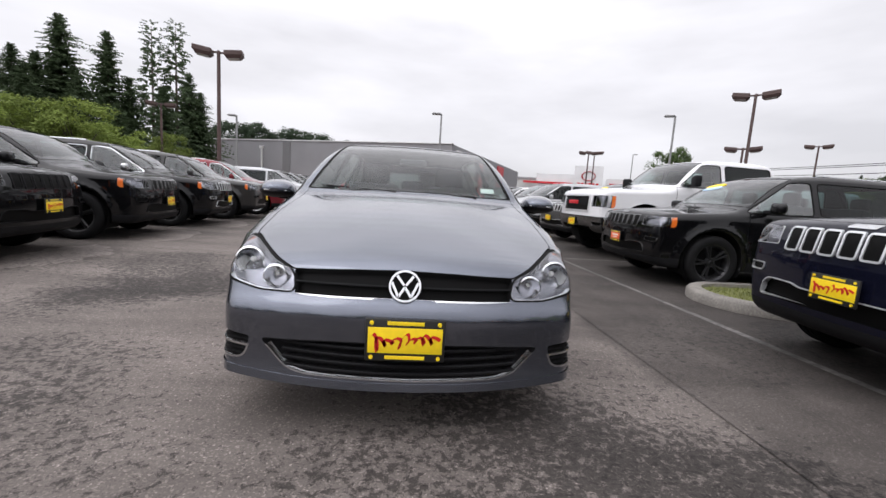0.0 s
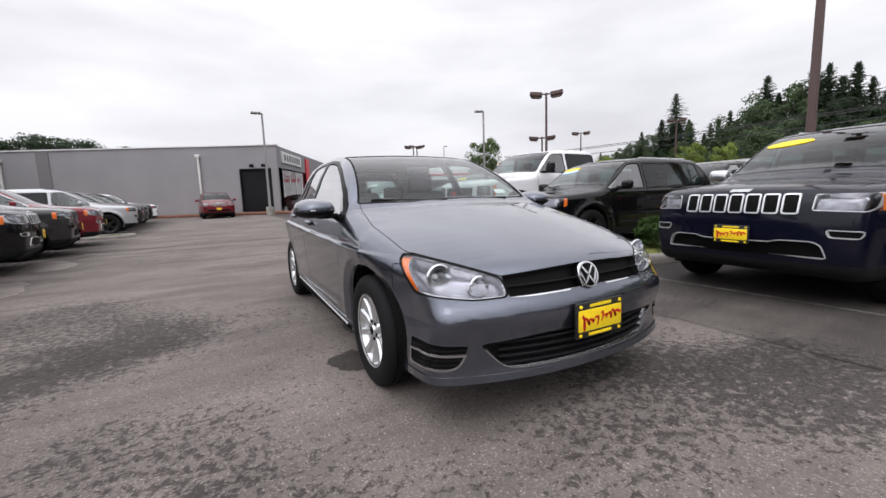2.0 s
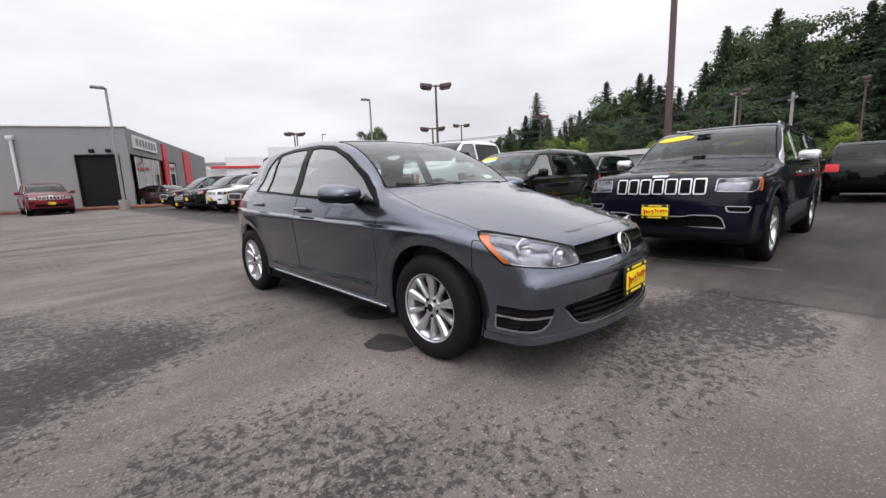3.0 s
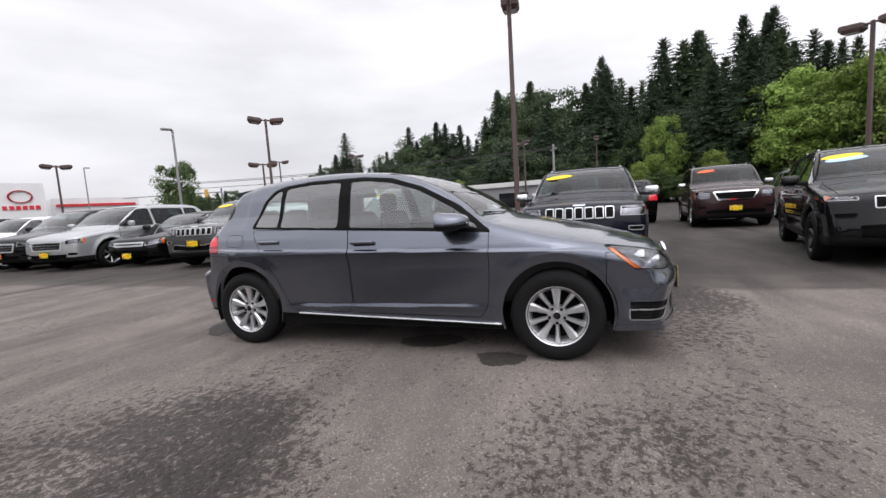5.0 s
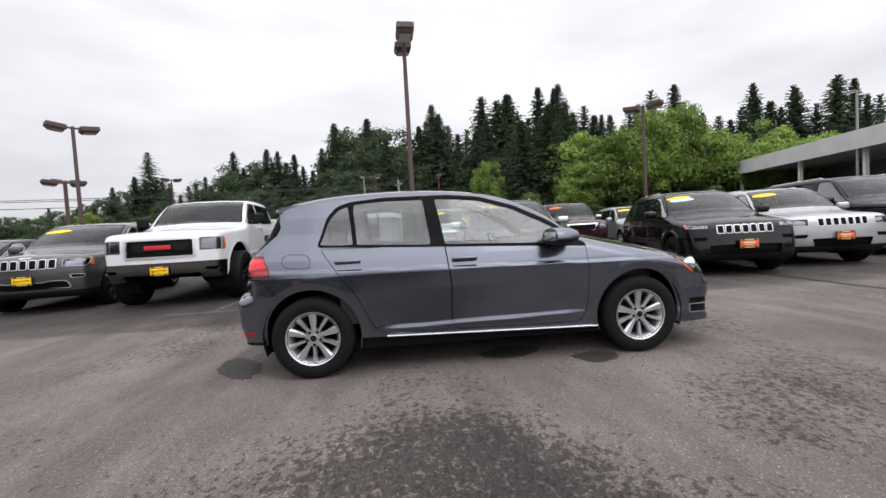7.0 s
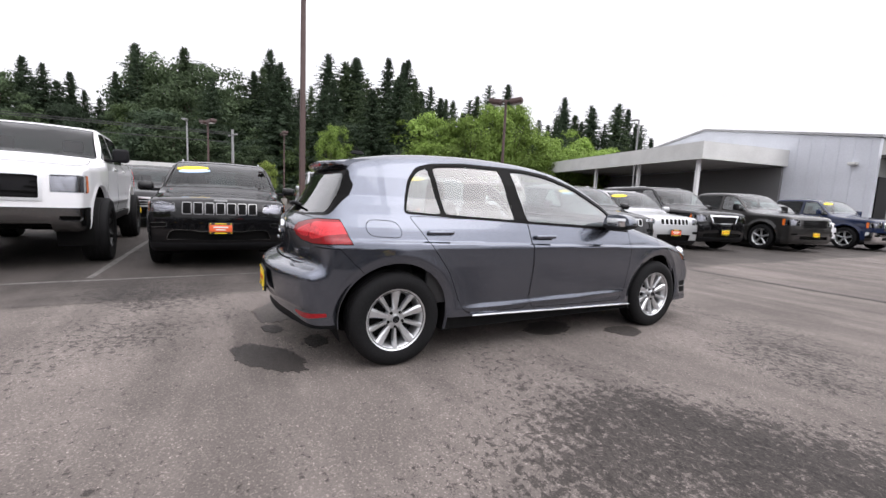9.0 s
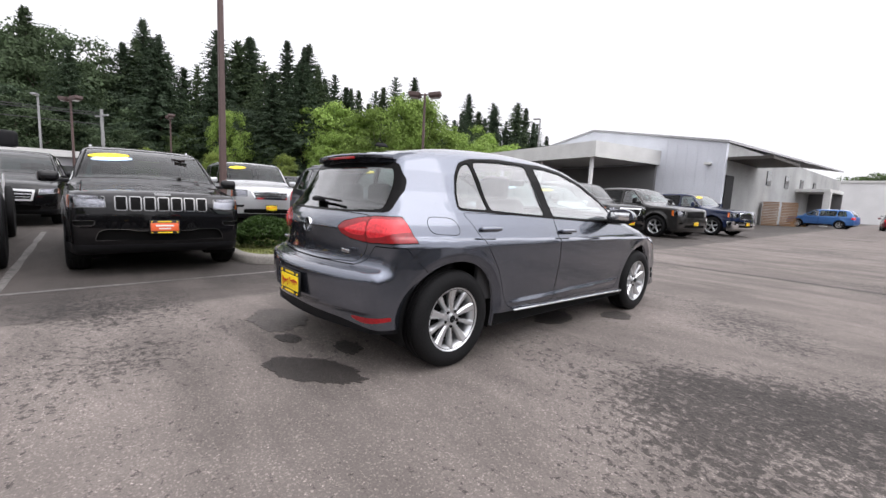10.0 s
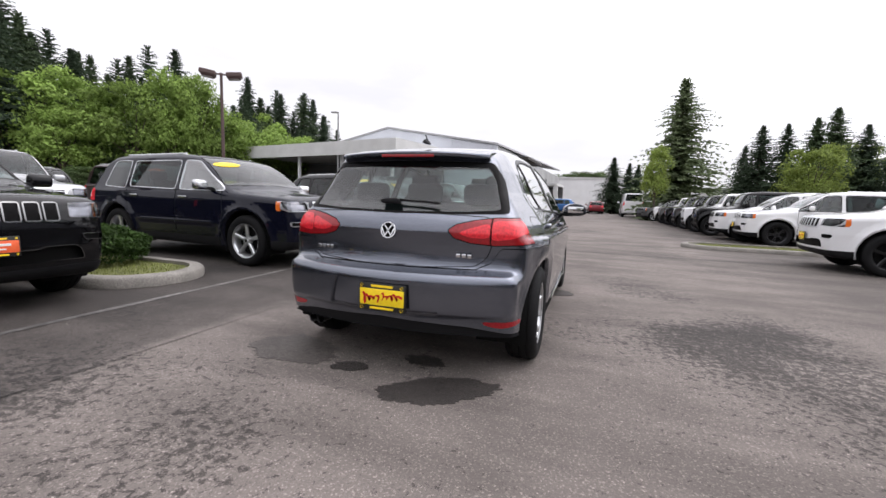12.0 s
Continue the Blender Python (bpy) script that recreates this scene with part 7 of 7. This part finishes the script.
    if not s["bed"]:
        rz0, rz1 = s["rear"] + 0.05, H - 0.13
        back = soften([(-h * 0.78, rz0), (-h * 0.66, rz1), (h * 0.66, rz1), (h * 0.78, rz0)], 1)
        T = k.cut(lambda x, y, z: np.maximum(outline(back, x, z), 1.0 - y))
        put("back_window", T, "glass", (0,), -0.006, 0.0)
    # front end
    lampf = front(f["lamp"])
    lim = lambda x, y, z: np.maximum(lampf(x, y, z), y - y0 - 0.36)
    T = k.cut(lim)
    amber, clear = k.split(T, -(k.V[:, 1] - y0 - 0.29))
    lens = put("headlamp", clear, "lens", both, 0.0)
    put("lamp_bowl", clear, "bowl", both, -0.05, -0.05, lens)
    put("side_lamp", amber, "amber", both, 0.001, 0.02)
    lq = soften([(min(a, 0.93) * h, b * nz) for a, b in f["lamp"]], 0.6)
    for i, sd in enumerate(both):
        out.append(("lamp_trim", k.stamp("lamp_trim", lq * np.array([sd, 1]), 0.004, at=y0 + 0.30, ring=0.006), "lamp_trim", lens[i] if lens else None))
    for c, r in ((0.68, 0.045), (0.82, 0.045)):
        cz = (f["lamp"][0][1] + f["lamp"][-1][1]) / 2 * nz
        for i, sd in enumerate(both):
            bm = bmesh.new()
            x = c * h if kind != "off_roader" else 0.61 * h
            yy = y0 + 0.10 + 0.18 * (x / h) ** 2.2
            rr = min(r, (f["lamp"][-1][1] - f["lamp"][0][1]) * nz * 0.36) if kind != "off_roader" else 0.085
            add_lathe(bm, [(0.006, 0.03), (rr * 0.7, 0.025), (rr, 0.0), (rr + 0.004, 0.004)], 16, "y", (sd * x, yy, cz))
            out.append(("lamp_cup", finish(bm, "lamp_cup"), "chrome", lens[i] if lens else None))
        if kind == "off_roader":
            break
    if "slots" in f:
        n, pitch, sw, za, zb = f["slots"]
        for i in range(1 - n, n):
            c = pitch * i * (h / 0.97)
            box = soften([(c - sw / 2, za * nz), (c - sw * 0.5, zb * nz), (c + sw * 0.5, zb * nz), (c + sw / 2, za * nz)], 0.8)
            out.append(("grille_surround", k.stamp("grille_surround", box, 0.012, at=y0 + 0.25, ring=0.013), "grille", None))
            inner = soften([(c - sw * 0.42, za * nz + 0.008), (c - sw * 0.42, zb * nz - 0.008), (c + sw * 0.42, zb * nz - 0.008), (c + sw * 0.42, za * nz + 0.008)], 0.7)
            out.append(("grille_slot", k.stamp("grille_slot", inner, 0.003, at=y0 + 0.25), "slot", len(out) - 1))
    else:
        fld = front(f["bars"], 0)
        T = k.cut(fld)
        hole, ring = k.split(T, fld(*k.V.T) + 0.035)
        g = put("grille_frame", ring, "grille", (0,), 0.014, 0.05)
        zs = k.V[:, 2]
        step = 0.062
        bar, gap = k.split(hole, np.abs(((zs - 0.02) % step) - step / 2) - 0.011)
        put("grille_bar", bar, "grille_bar", (0,), 0.004, 0.02, g)
        put("grille_back", gap, "plastic", (0,), -0.03, -0.03, g)
    if kind == "suv":
        out.append(("bonnet_badge", k.stamp("bonnet_badge", soften([(-0.09, nz * 0.972), (-0.085, nz * 0.998), (0.09, nz * 0.998), (0.085, nz * 0.972)], 0.3), 0.010, at=y0 + 0.25), "badge", None))
    fld = front(f["low"])
    T = k.cut(fld)
    lp = [(a * h, b * nz) for a, b in f["low"] if a > 0]
    lp = soften(lp + [(-a, b) for a, b in lp[::-1]], 1)
    out.append(("intake_trim", k.stamp("intake_trim", lp, 0.010, at=y0 + 0.25, ring=0.008, deep=0.03), "intake", None))
    put("lower_intake", T, "slot", (0,), -0.04, -0.04, [len(out) - 1])
    fx, fz = f["fog"][0] * h, f["fog"][1] * nz
    fog = soften([(fx - 0.10, fz - 0.03), (fx - 0.12, fz + 0.035), (fx + 0.10, fz + 0.03), (fx + 0.08, fz - 0.035)], 0.8)
    fld = lambda x, y, z: np.maximum(outline(fog, x, z), y - y0 - 0.6)
    T = k.cut(fld)
    fr = []
    for sd in both:
        out.append(("fog_surround", k.stamp("fog_surround", fog * np.array([sd, 1]), 0.010, at=y0 + 0.35, ring=0.007, deep=0.03), "intake", None))
        fr.append(len(out) - 1)
    put("fog_lamp", T, "slot", both, -0.02, -0.02, fr)
    # tail lamps and panels
    tl = soften([(h * 0.62, s["rear"] - 0.24), (h * 1.1, s["rear"] - 0.24), (h * 1.1, s["rear"] - 0.02), (h * 0.62, s["rear"] - 0.04)], 1)
    if s["bed"] or kind == "van":
        tl = [(h * 0.82, s["rear"] - 0.42), (h * 1.1, s["rear"] - 0.42), (h * 1.1, s["rear"] - 0.02), (h * 0.82, s["rear"] - 0.02)]
    T = k.cut(lambda x, y, z: np.maximum(outline(tl, x, z), y1 - 0.30 - y))
    put("tail_lamp", T, "red_lens", both, 0.003, 0.03)

    def leaf(name, fld, sides=both, gap=0.005):
        T = k.cut(lambda x, y, z: fld(x, y, z) - gap)
        skin, seam = k.split(T, fld(*k.V.T) + gap)
        put(name, skin, "paint", sides)
        put("panel_gap", seam, "seal", sides, -0.012)

    sill = 0.42 + lift
    leaf("bonnet", lambda x, y, z: np.maximum.reduce([x - h * 0.80, y - ya + 0.04 - 0.17 * (x / h) ** 2, -(y - y0 - 0.14 - 0.2 * (x / h) ** 2), nz - 0.12 - z]), (0,))
    if f.get("chrome_bumper"):
        T = k.cut(lambda x, y, z: np.maximum.reduce([y - y0 - 0.35, z - nz * 0.60]))
        put("bumper", T, "bumper", (0,), 0.03, 0.06)
    else:
        T = k.cut(lambda x, y, z: np.maximum.reduce([y - y0 - 0.6, z - 0.40 - lift]))
        put("lower_bumper", T, "cladding", (0,), 0.002, 0.02)
    a0 = ya + 0.14
    if kind != "van":
        leaf("front_door", side([(a0, belt - 0.02), (a0 - 0.02, sill), (mid, sill), (mid, belt - 0.01)], 0.5))
        if spans:
            e = spans[0][1]
            leaf("rear_door", side([(mid + 0.01, belt - 0.01), (mid + 0.01, sill), (min(e, wb / 2 - R - 0.08), sill), (e - 0.04, belt - 0.25), (e, belt - 0.01)], 0.5))
    T = k.cut(lambda x, y, z: np.maximum(z - 0.40 - lift, 0.5 - x))
    put("sill_cladding", T, "cladding", both, 0.006, 0.03)
    put("body_shell", k.T, "paint")
    # fittings
    for sd in both:
        for name, yy in [("front", mid - 0.18)] + ([("rear", spans[0][1] - 0.22)] if spans else []):
            bm = bmesh.new()
            add_box(bm, (0.03, 0.19, 0.032), (sd * (h * 0.985 + 0.012), yy, belt - 0.115), 0.011)
            out.append(("door_handle", finish(bm, "door_handle"), "handle", None))
        bm = bmesh.new()
        big = 1.45 if s["bed"] else 1.0
        add_box(bm, (0.22, 0.12, 0.15 * big), (sd * (h + 0.14), a0 + 0.24, belt + 0.07 * big), 0.045, Matrix.Rotation(sd * radians(-12), 3, "Z"), 3)
        out.append(("door_mirror", finish(bm, "door_mirror"), "mirror", None))
        m = len(out) - 1
        bm = bmesh.new()
        add_box(bm, (0.16, 0.07, 0.05), (sd * (h + 0.01), a0 + 0.24, belt + 0.02), 0.015)
        out.append(("mirror_foot", finish(bm, "mirror_foot"), "plastic", m))
        if not s["bed"] and kind not in ("sedan", "van", "off_roader"):
            bm = bmesh.new()
            xr, zr = h * (0.93 - 0.22 * (0.35 + 0.65 * (1 - s["boxy"]))) - 0.09, H - 0.005
            add_tube(bm, (sd * xr, yb + 0.45, zr - 0.02), (sd * (xr - 0.015), s["ye"] - 0.35, zr - 0.035), 0.017, 0.017, 8)
            for u in (0.5, 1.4):
                add_box(bm, (0.035, 0.10, 0.05), (sd * xr, yb + u, zr - 0.035), 0.01)
            out.append(("roof_rail", finish(bm, "roof_rail"), "rail", None))
        for ya_ in (-wb / 2, wb / 2):
            bm = bmesh.new()
            rr, n = R + 0.06 + lift * 0.2, 18
            ring = [[bm.verts.new((sd * xx, ya_ + rr * math.cos(a), R + 0.02 + lift * 0.25 + rr * math.sin(a))) for a in np.linspace(-0.5, math.pi + 0.5, n)] for xx in (h - 0.42, h - 0.03)]
            for i in range(n - 1):
                bm.faces.new((ring[0][i], ring[0][i + 1], ring[1][i + 1], ring[1][i]))
            bm.faces.new(ring[0])
            out.append(("arch_liner", finish(bm, "arch_liner"), "liner", None))
    bm = bmesh.new()
    add_box(bm, (s["W"] * 0.82, (y1 - y0) * 0.86, 0.12), (0, (y0 + y1) / 2, 0.32 + lift), 0.03)
    out.append(("underbody", finish(bm, "underbody"), "liner", None))
    bm = bmesh.new()
    add_box(bm, (s["W"] * 0.74, 0.45, 0.24), (0, ya + 0.34, s["cowl"] - 0.10), 0.08)
    out.append(("dashboard", finish(bm, "dashboard"), "dash", None))
    for sd in both:
        bm = bmesh.new()
        yy = mid - 0.05
        add_box(bm, (0.5, 0.15, 0.66), (sd * h * 0.42, yy, belt - 0.18), 0.06, Matrix.Rotation(radians(-12), 3, "X"))
        add_box(bm, (0.5, 0.5, 0.18), (sd * h * 0.42, yy - 0.28, belt - 0.44), 0.06)
        add_box(bm, (0.27, 0.1, 0.2), (sd * h * 0.42, yy + 0.1, belt + 0.24), 0.045)
        out.append(("front_seat", finish(bm, "front_seat"), "seat", None))
    if not s["bed"] and kind != "van":
        bm = bmesh.new()
        add_box(bm, (s["W"] * 0.68, 0.16, 0.62), (0, mid + 0.95, belt - 0.16), 0.06, Matrix.Rotation(radians(-14), 3, "X"))
        for u in (-0.26, 0.26):
            add_box(bm, (0.27, 0.1, 0.17), (u * s["W"], mid + 1.05, belt + 0.22), 0.045)
        out.append(("rear_bench", finish(bm, "rear_bench"), "seat", None))
    bm = bmesh.new()
    add_box(bm, (s["W"] * 0.80, (y1 - y0) * 0.62, 0.10), (0, 0.1, 0.5 + lift), 0.03)
    out.append(("cabin_floor", finish(bm, "cabin_floor"), "dash", None))
    return out


def vehicle(kind, name, label, category, x, y, turn, paint, rims="dark_alloy", style="twin", plate="yellow", grille=None, trim="seal",
            mirror=None, handle=None, intake="plastic", sticker=None, side_glass="glass", bumper="chrome", z=0.0, front_at=True, bowl="lamp_grey", size=1.0, bar=None):
    """A parked vehicle whose front middle stands at (x, y), its nose turned to the angle turn (0: towards -y)."""
    if kind not in BODIES:
        BODIES[kind] = body_parts(kind)
    s = KINDS[kind]
    a = radians(turn)
    back = -s["y0"] * size if front_at else 0.0
    car = thing(name, x - math.sin(a) * back, y + math.cos(a) * back, z, turn, label, category, "parked vehicles")
    fix = {"satin": "bright_trim"}
    use = {"paint": paint, "glass": "tint", "side_glass": side_glass, "grille": fix.get(grille, grille) or paint, "grille_bar": bar or "satin", "trim": trim, "mirror": mirror or paint,
           "handle": handle or paint, "intake": fix.get(intake, intake), "cladding": "plastic" if kind != "sedan" else paint, "rail": "satin", "slot": "grille_black", "lamp_trim": "bright_trim" if grille == "satin" else "dark_chrome", "badge": "satin" if grille == "satin" else "dark_chrome", "bowl": bowl, "bumper": bumper, "lens": "lens"}
    car.matrix_world = car.matrix_world @ Matrix.Scale(size, 4)
    made = []
    for pname, me, key, parent in BODIES[kind]:
        ob = new(pname, me)
        mat = M[use.get(key, key)]
        if not me.materials:
            me.materials.append(mat)
        if key in use:
            ob.material_slots[0].link = "OBJECT"
            ob.material_slots[0].material = mat
        ob.parent = made[parent] if parent is not None else car
        made.append(ob)
    tw = 0.235 if kind != "lifted_pickup" else 0.32
    for sd in (-1, 1):
        for yy in (-s["wb"] / 2, s["wb"] / 2):
            add_wheel(car, sd * (s["W"] / 2 - tw / 2 - (0.015 if kind != "lifted_pickup" else -0.10)), yy, s["R"], round(s["R"] * (0.67 if kind != "lifted_pickup" else 0.56), 3), tw, style, rims)
    if kind == "lifted_pickup":
        box_part("grille_emblem", (0.42, 0.02, 0.075), (0, s["y0"] - 0.035, s["nose"] * 0.80), M["sign_red"], car, 0.008, label="plain red emblem across the grille")
    if plate:
        pz = s["nose"] * (0.60 if kind in ("suv", "cherokee", "small_suv") else 0.42 if kind == "sedan" else 0.50)
        dealer_plate(car, 0, s["y0"] - 0.03 + (0 if kind != "off_roader" else -0.05), pz, 0.31, 0.165, True, plate)
    if sticker:
        k, yc, yw, H, cw = SKINS[kind], s["yc"], s["yw"], s["H"], s["cowl"]
        up = np.array([0, yw - yc, H - 0.06 - cw])
        up /= np.linalg.norm(up)
        into = np.array([0, up[2], -up[1]])
        for q, mat in enumerate(sticker):
            o = np.array([-s["W"] * 0.23 + 0.03 * q, yc, cw]) + up * (0.72 - 0.10 * q) * math.hypot(yw - yc, H - cw)
            oval = [(0.24 * math.cos(a), 0.068 * math.sin(a)) for a in np.linspace(0, 2 * math.pi, 28, endpoint=False)]
            key = (kind, q)
            if key not in STICKERS:
                STICKERS[key] = k.stamp("price_sticker", oval, 0.004 - 0.001 * q, into, base=lambda a, b: o + np.array([a, 0, 0]) + up * b, deep=0.006)
            ob = new("price_sticker", STICKERS[key])
            if not STICKERS[key].materials:
                STICKERS[key].materials.append(M[mat])
            ob.material_slots[0].link = "OBJECT"
            ob.material_slots[0].material = M[mat]
            ob.parent = car
            tagged(ob, "oval sticker on the windscreen")
    return car


def park():
    east = -90  # noses towards -x
    # the row that faces the hatchback
    vehicle("suv", "parked_suv", "midnight blue suv with a chrome-edged slotted grille", "car", 2.62, -1.46, east - 3, "blue", "alloy", "five", grille="satin", trim="satin", mirror="satin", handle="satin", intake="satin", sticker=["yellow"])
    vehicle("suv", "parked_suv", "black suv with dark wheels and an orange plate", "car", 3.15, 2.32, east - 1, "black", "dark_alloy", "twin", plate="orange", grille="dark_chrome", intake="dark_chrome", sticker=["yellow", "pale_blue"], size=0.96)
    vehicle("lifted_pickup", "lifted_pickup_truck", "white lifted pickup truck on big knobbly tyres", "pickup truck", 3.42, 4.80, east + 3, "white", "black_alloy", "six", grille="satin", mirror="plastic", bar="grille_black", bumper="dark_chrome")
    vehicle("suv", "parked_suv", "dark grey suv with a bright slotted grille", "car", 3.72, 7.24, east + 8, "granite", "dark_alloy", "five", grille="satin", intake="satin", sticker=["yellow"])
    vehicle("sedan", "parked_saloon", "black saloon with a wide dark grille", "car", 4.05, 9.98, east + 6, "black", "alloy", "five", grille="satin")
    vehicle("crossover", "parked_crossover", "silver crossover with bright alloy wheels", "car", 3.35, 12.05, east + 6, "silver", "alloy", "six", grille="satin", side_glass="tint")
    vehicle("crossover", "parked_crossover", "black crossover with a bright grille frame", "car", 3.45, 14.30, east + 6, "black", "alloy", "five", grille="satin", plate="orange")
    vehicle("small_suv", "parked_suv", "white compact suv in the row", "car", 3.3, 16.6, east + 6, "white", "alloy", "five")
    vehicle("suv", "parked_suv", "black suv with bright wheels", "car", 3.0, 18.9, east + 6, "black", "alloy", "six", grille="satin")
    vehicle("sedan", "parked_saloon", "grey saloon near the row's end", "car", 3.1, 21.2, east + 6, "granite", "alloy", "five", grille="satin")
    vehicle("crossover", "parked_crossover", "black crossover at the end of the row", "car", 3.0, 23.6, east + 6, "black", "alloy", "five", grille="satin")
    vehicle("cherokee", "parked_suv", "glossy black suv with a bright slotted grille", "car", 2.58, -5.30, east - 14, "black", "black_alloy", "five", plate="orange", grille="satin", sticker=["yellow", "pale_blue"])
    vehicle("small_suv", "parked_suv", "silver compact suv with an orange plate", "car", 2.95, -7.55, east - 14, "silver", "alloy", "five", plate="orange", grille="satin", sticker=["yellow"])
    vehicle("big_suv", "large_parked_suv", "black full-size suv with a chrome grille", "car", 3.4, -10.6, east - 12, "black", "alloy", "six", grille="chrome", bar="grille_black")
    vehicle("pickup", "parked_pickup_truck", "dark brown-grey pickup truck with chrome wheels", "pickup truck", 2.62, -14.25, east - 12, "charcoal", "alloy", "five", grille="charcoal", bumper="charcoal", mirror="plastic", bar="grille_black")
    vehicle("small_suv", "parked_suv", "white small suv between two pickups", "car", 3.2, -16.6, east - 12, "white", "alloy", "five", grille="satin")
    vehicle("pickup", "parked_pickup_truck", "navy blue pickup truck with a chrome front", "pickup truck", 2.1, -19.2, east - 12, "navy", "alloy", "five", grille="chrome", sticker=["yellow"])
    # the row behind
    vehicle("big_suv", "large_parked_suv", "brown-red full-size suv with a chrome grille", "car", 9.95, -5.60, east - 6, "maroon", "alloy", "six", grille="chrome", sticker=["orange"], mirror="satin", bar="grille_black")
    vehicle("big_suv", "large_parked_suv", "pale silver full-size suv with a chrome grille", "car", 9.3, -1.05, east - 3, "silver", "alloy", "six", grille="chrome", sticker=["yellow"])
    vehicle("suv", "parked_suv", "black suv seen from behind", "car", 18.2, -3.3, 90, "black", "dark_alloy", "five", plate=None)
    vehicle("small_suv", "parked_suv", "silver compact suv behind the row", "car", 9.9, -8.2, east - 8, "silver", "alloy", "five", grille="satin", sticker=["yellow"])
    vehicle("crossover", "parked_crossover", "black crossover in the second row", "car", 10.2, 4.3, east - 2, "black", "alloy", "five", grille="satin")
    # the row along the wood side
    west = 90
    vehicle("suv", "parked_suv", "black suv with a dark slotted grille", "car", -4.21, 1.45, west + 9, "black", "black_alloy", "five", grille="plastic", plate="yellow")
    vehicle("suv", "parked_suv", "black suv on black wheels", "car", -4.28, 3.95, west + 9, "black", "black_alloy", "five", grille="charcoal")
    vehicle("suv", "parked_suv", "black suv with a chrome-edged grille", "car", -4.32, 6.42, west + 9, "black", "black_alloy", "five", grille="satin", trim="satin", mirror="satin", intake="satin", side_glass="glass")
    vehicle("suv", "parked_suv", "charcoal suv with a dark grille", "car", -4.31, 8.88, west + 9, "charcoal", "black_alloy", "five", grille="granite")
    vehicle("suv", "parked_suv", "deep red suv with a chrome-edged grille", "car", -4.31, 11.3, west + 9, "red", "alloy", "five", grille="satin", trim="satin", intake="satin")
    vehicle("suv", "parked_suv", "silver suv nosing out of the row", "car", -4.16, 16.2, west + 9, "silver", "dark_alloy", "twin", plate=None)
    vehicle("suv", "parked_suv", "charcoal suv in the long row", "car", -4.26, 18.6, west + 9, "charcoal", "alloy", "five", plate=None)
    vehicle("suv", "parked_suv", "dark grey suv in the long row", "car", -4.36, 21.0, west + 9, "granite", "alloy", "five", plate=None)
    vehicle("suv", "parked_suv", "black suv in the long row", "car", -4.46, 23.4, west + 9, "black", "alloy", "five", plate=None)
    vehicle("suv", "parked_suv", "white suv at the end of the long row", "car", -4.46, 25.8, west + 9, "white", "alloy", "five", plate=None)
    vehicle("suv", "parked_suv", "red suv by the grey building", "car", -1.3, 26.3, 4, "red", "alloy", "five", grille="satin")
    vehicle("sedan", "parked_saloon", "dark red saloon by the grey building", "car", 6.2, 29.5, 30, "maroon", "alloy", "five", plate=None)
    # the row opposite, beyond the tail
    vehicle("suv", "parked_suv", "white suv with a bold crossed grille", "car", -5.15, -5.9, west - 6, "white", "black_alloy", "five", grille="satin", bowl="plastic")
    vehicle("suv", "parked_suv", "white suv with dark wheels", "car", -5.6, -11.7, west - 6, "white", "dark_alloy", "twin", grille="white")
    vehicle("suv", "parked_suv", "white suv beside another one", "car", -5.35, -13.6, west - 6, "white", "dark_alloy", "twin", grille="granite", plate=None)
    tones = ["black", "white", "charcoal", "black", "granite", "white"]
    for i, c in enumerate(tones):
        vehicle("off_roader", "off_road_car", "boxy %s off-road car in the row" % {"charcoal": "charcoal", "granite": "grey"}.get(c, c), "car", -5.3 - 0.02 * i, -16.1 - 2.5 * i, west - 6, c, "dark_alloy", "five", plate=None, bowl="chrome")
    vehicle("suv", "parked_suv", "grey suv at the head of the far row", "car", -4.9, -33.0, west + 10, "granite", "alloy", "five", plate=None)
    vehicle("crossover", "parked_crossover", "bright blue estate car standing across the yard", "car", 5.4, -50.5, 80, "sky_blue", "alloy", "five", plate=None)
    vehicle("small_suv", "parked_suv", "dark red small suv far down the yard", "car", -1.6, -56, 5, "red", "alloy", "five", plate=None)
    vehicle("van", "delivery_van", "white delivery van seen from behind", "van", -5.3, -47.0, 0, "white", "alloy", "five", plate=None)


park()
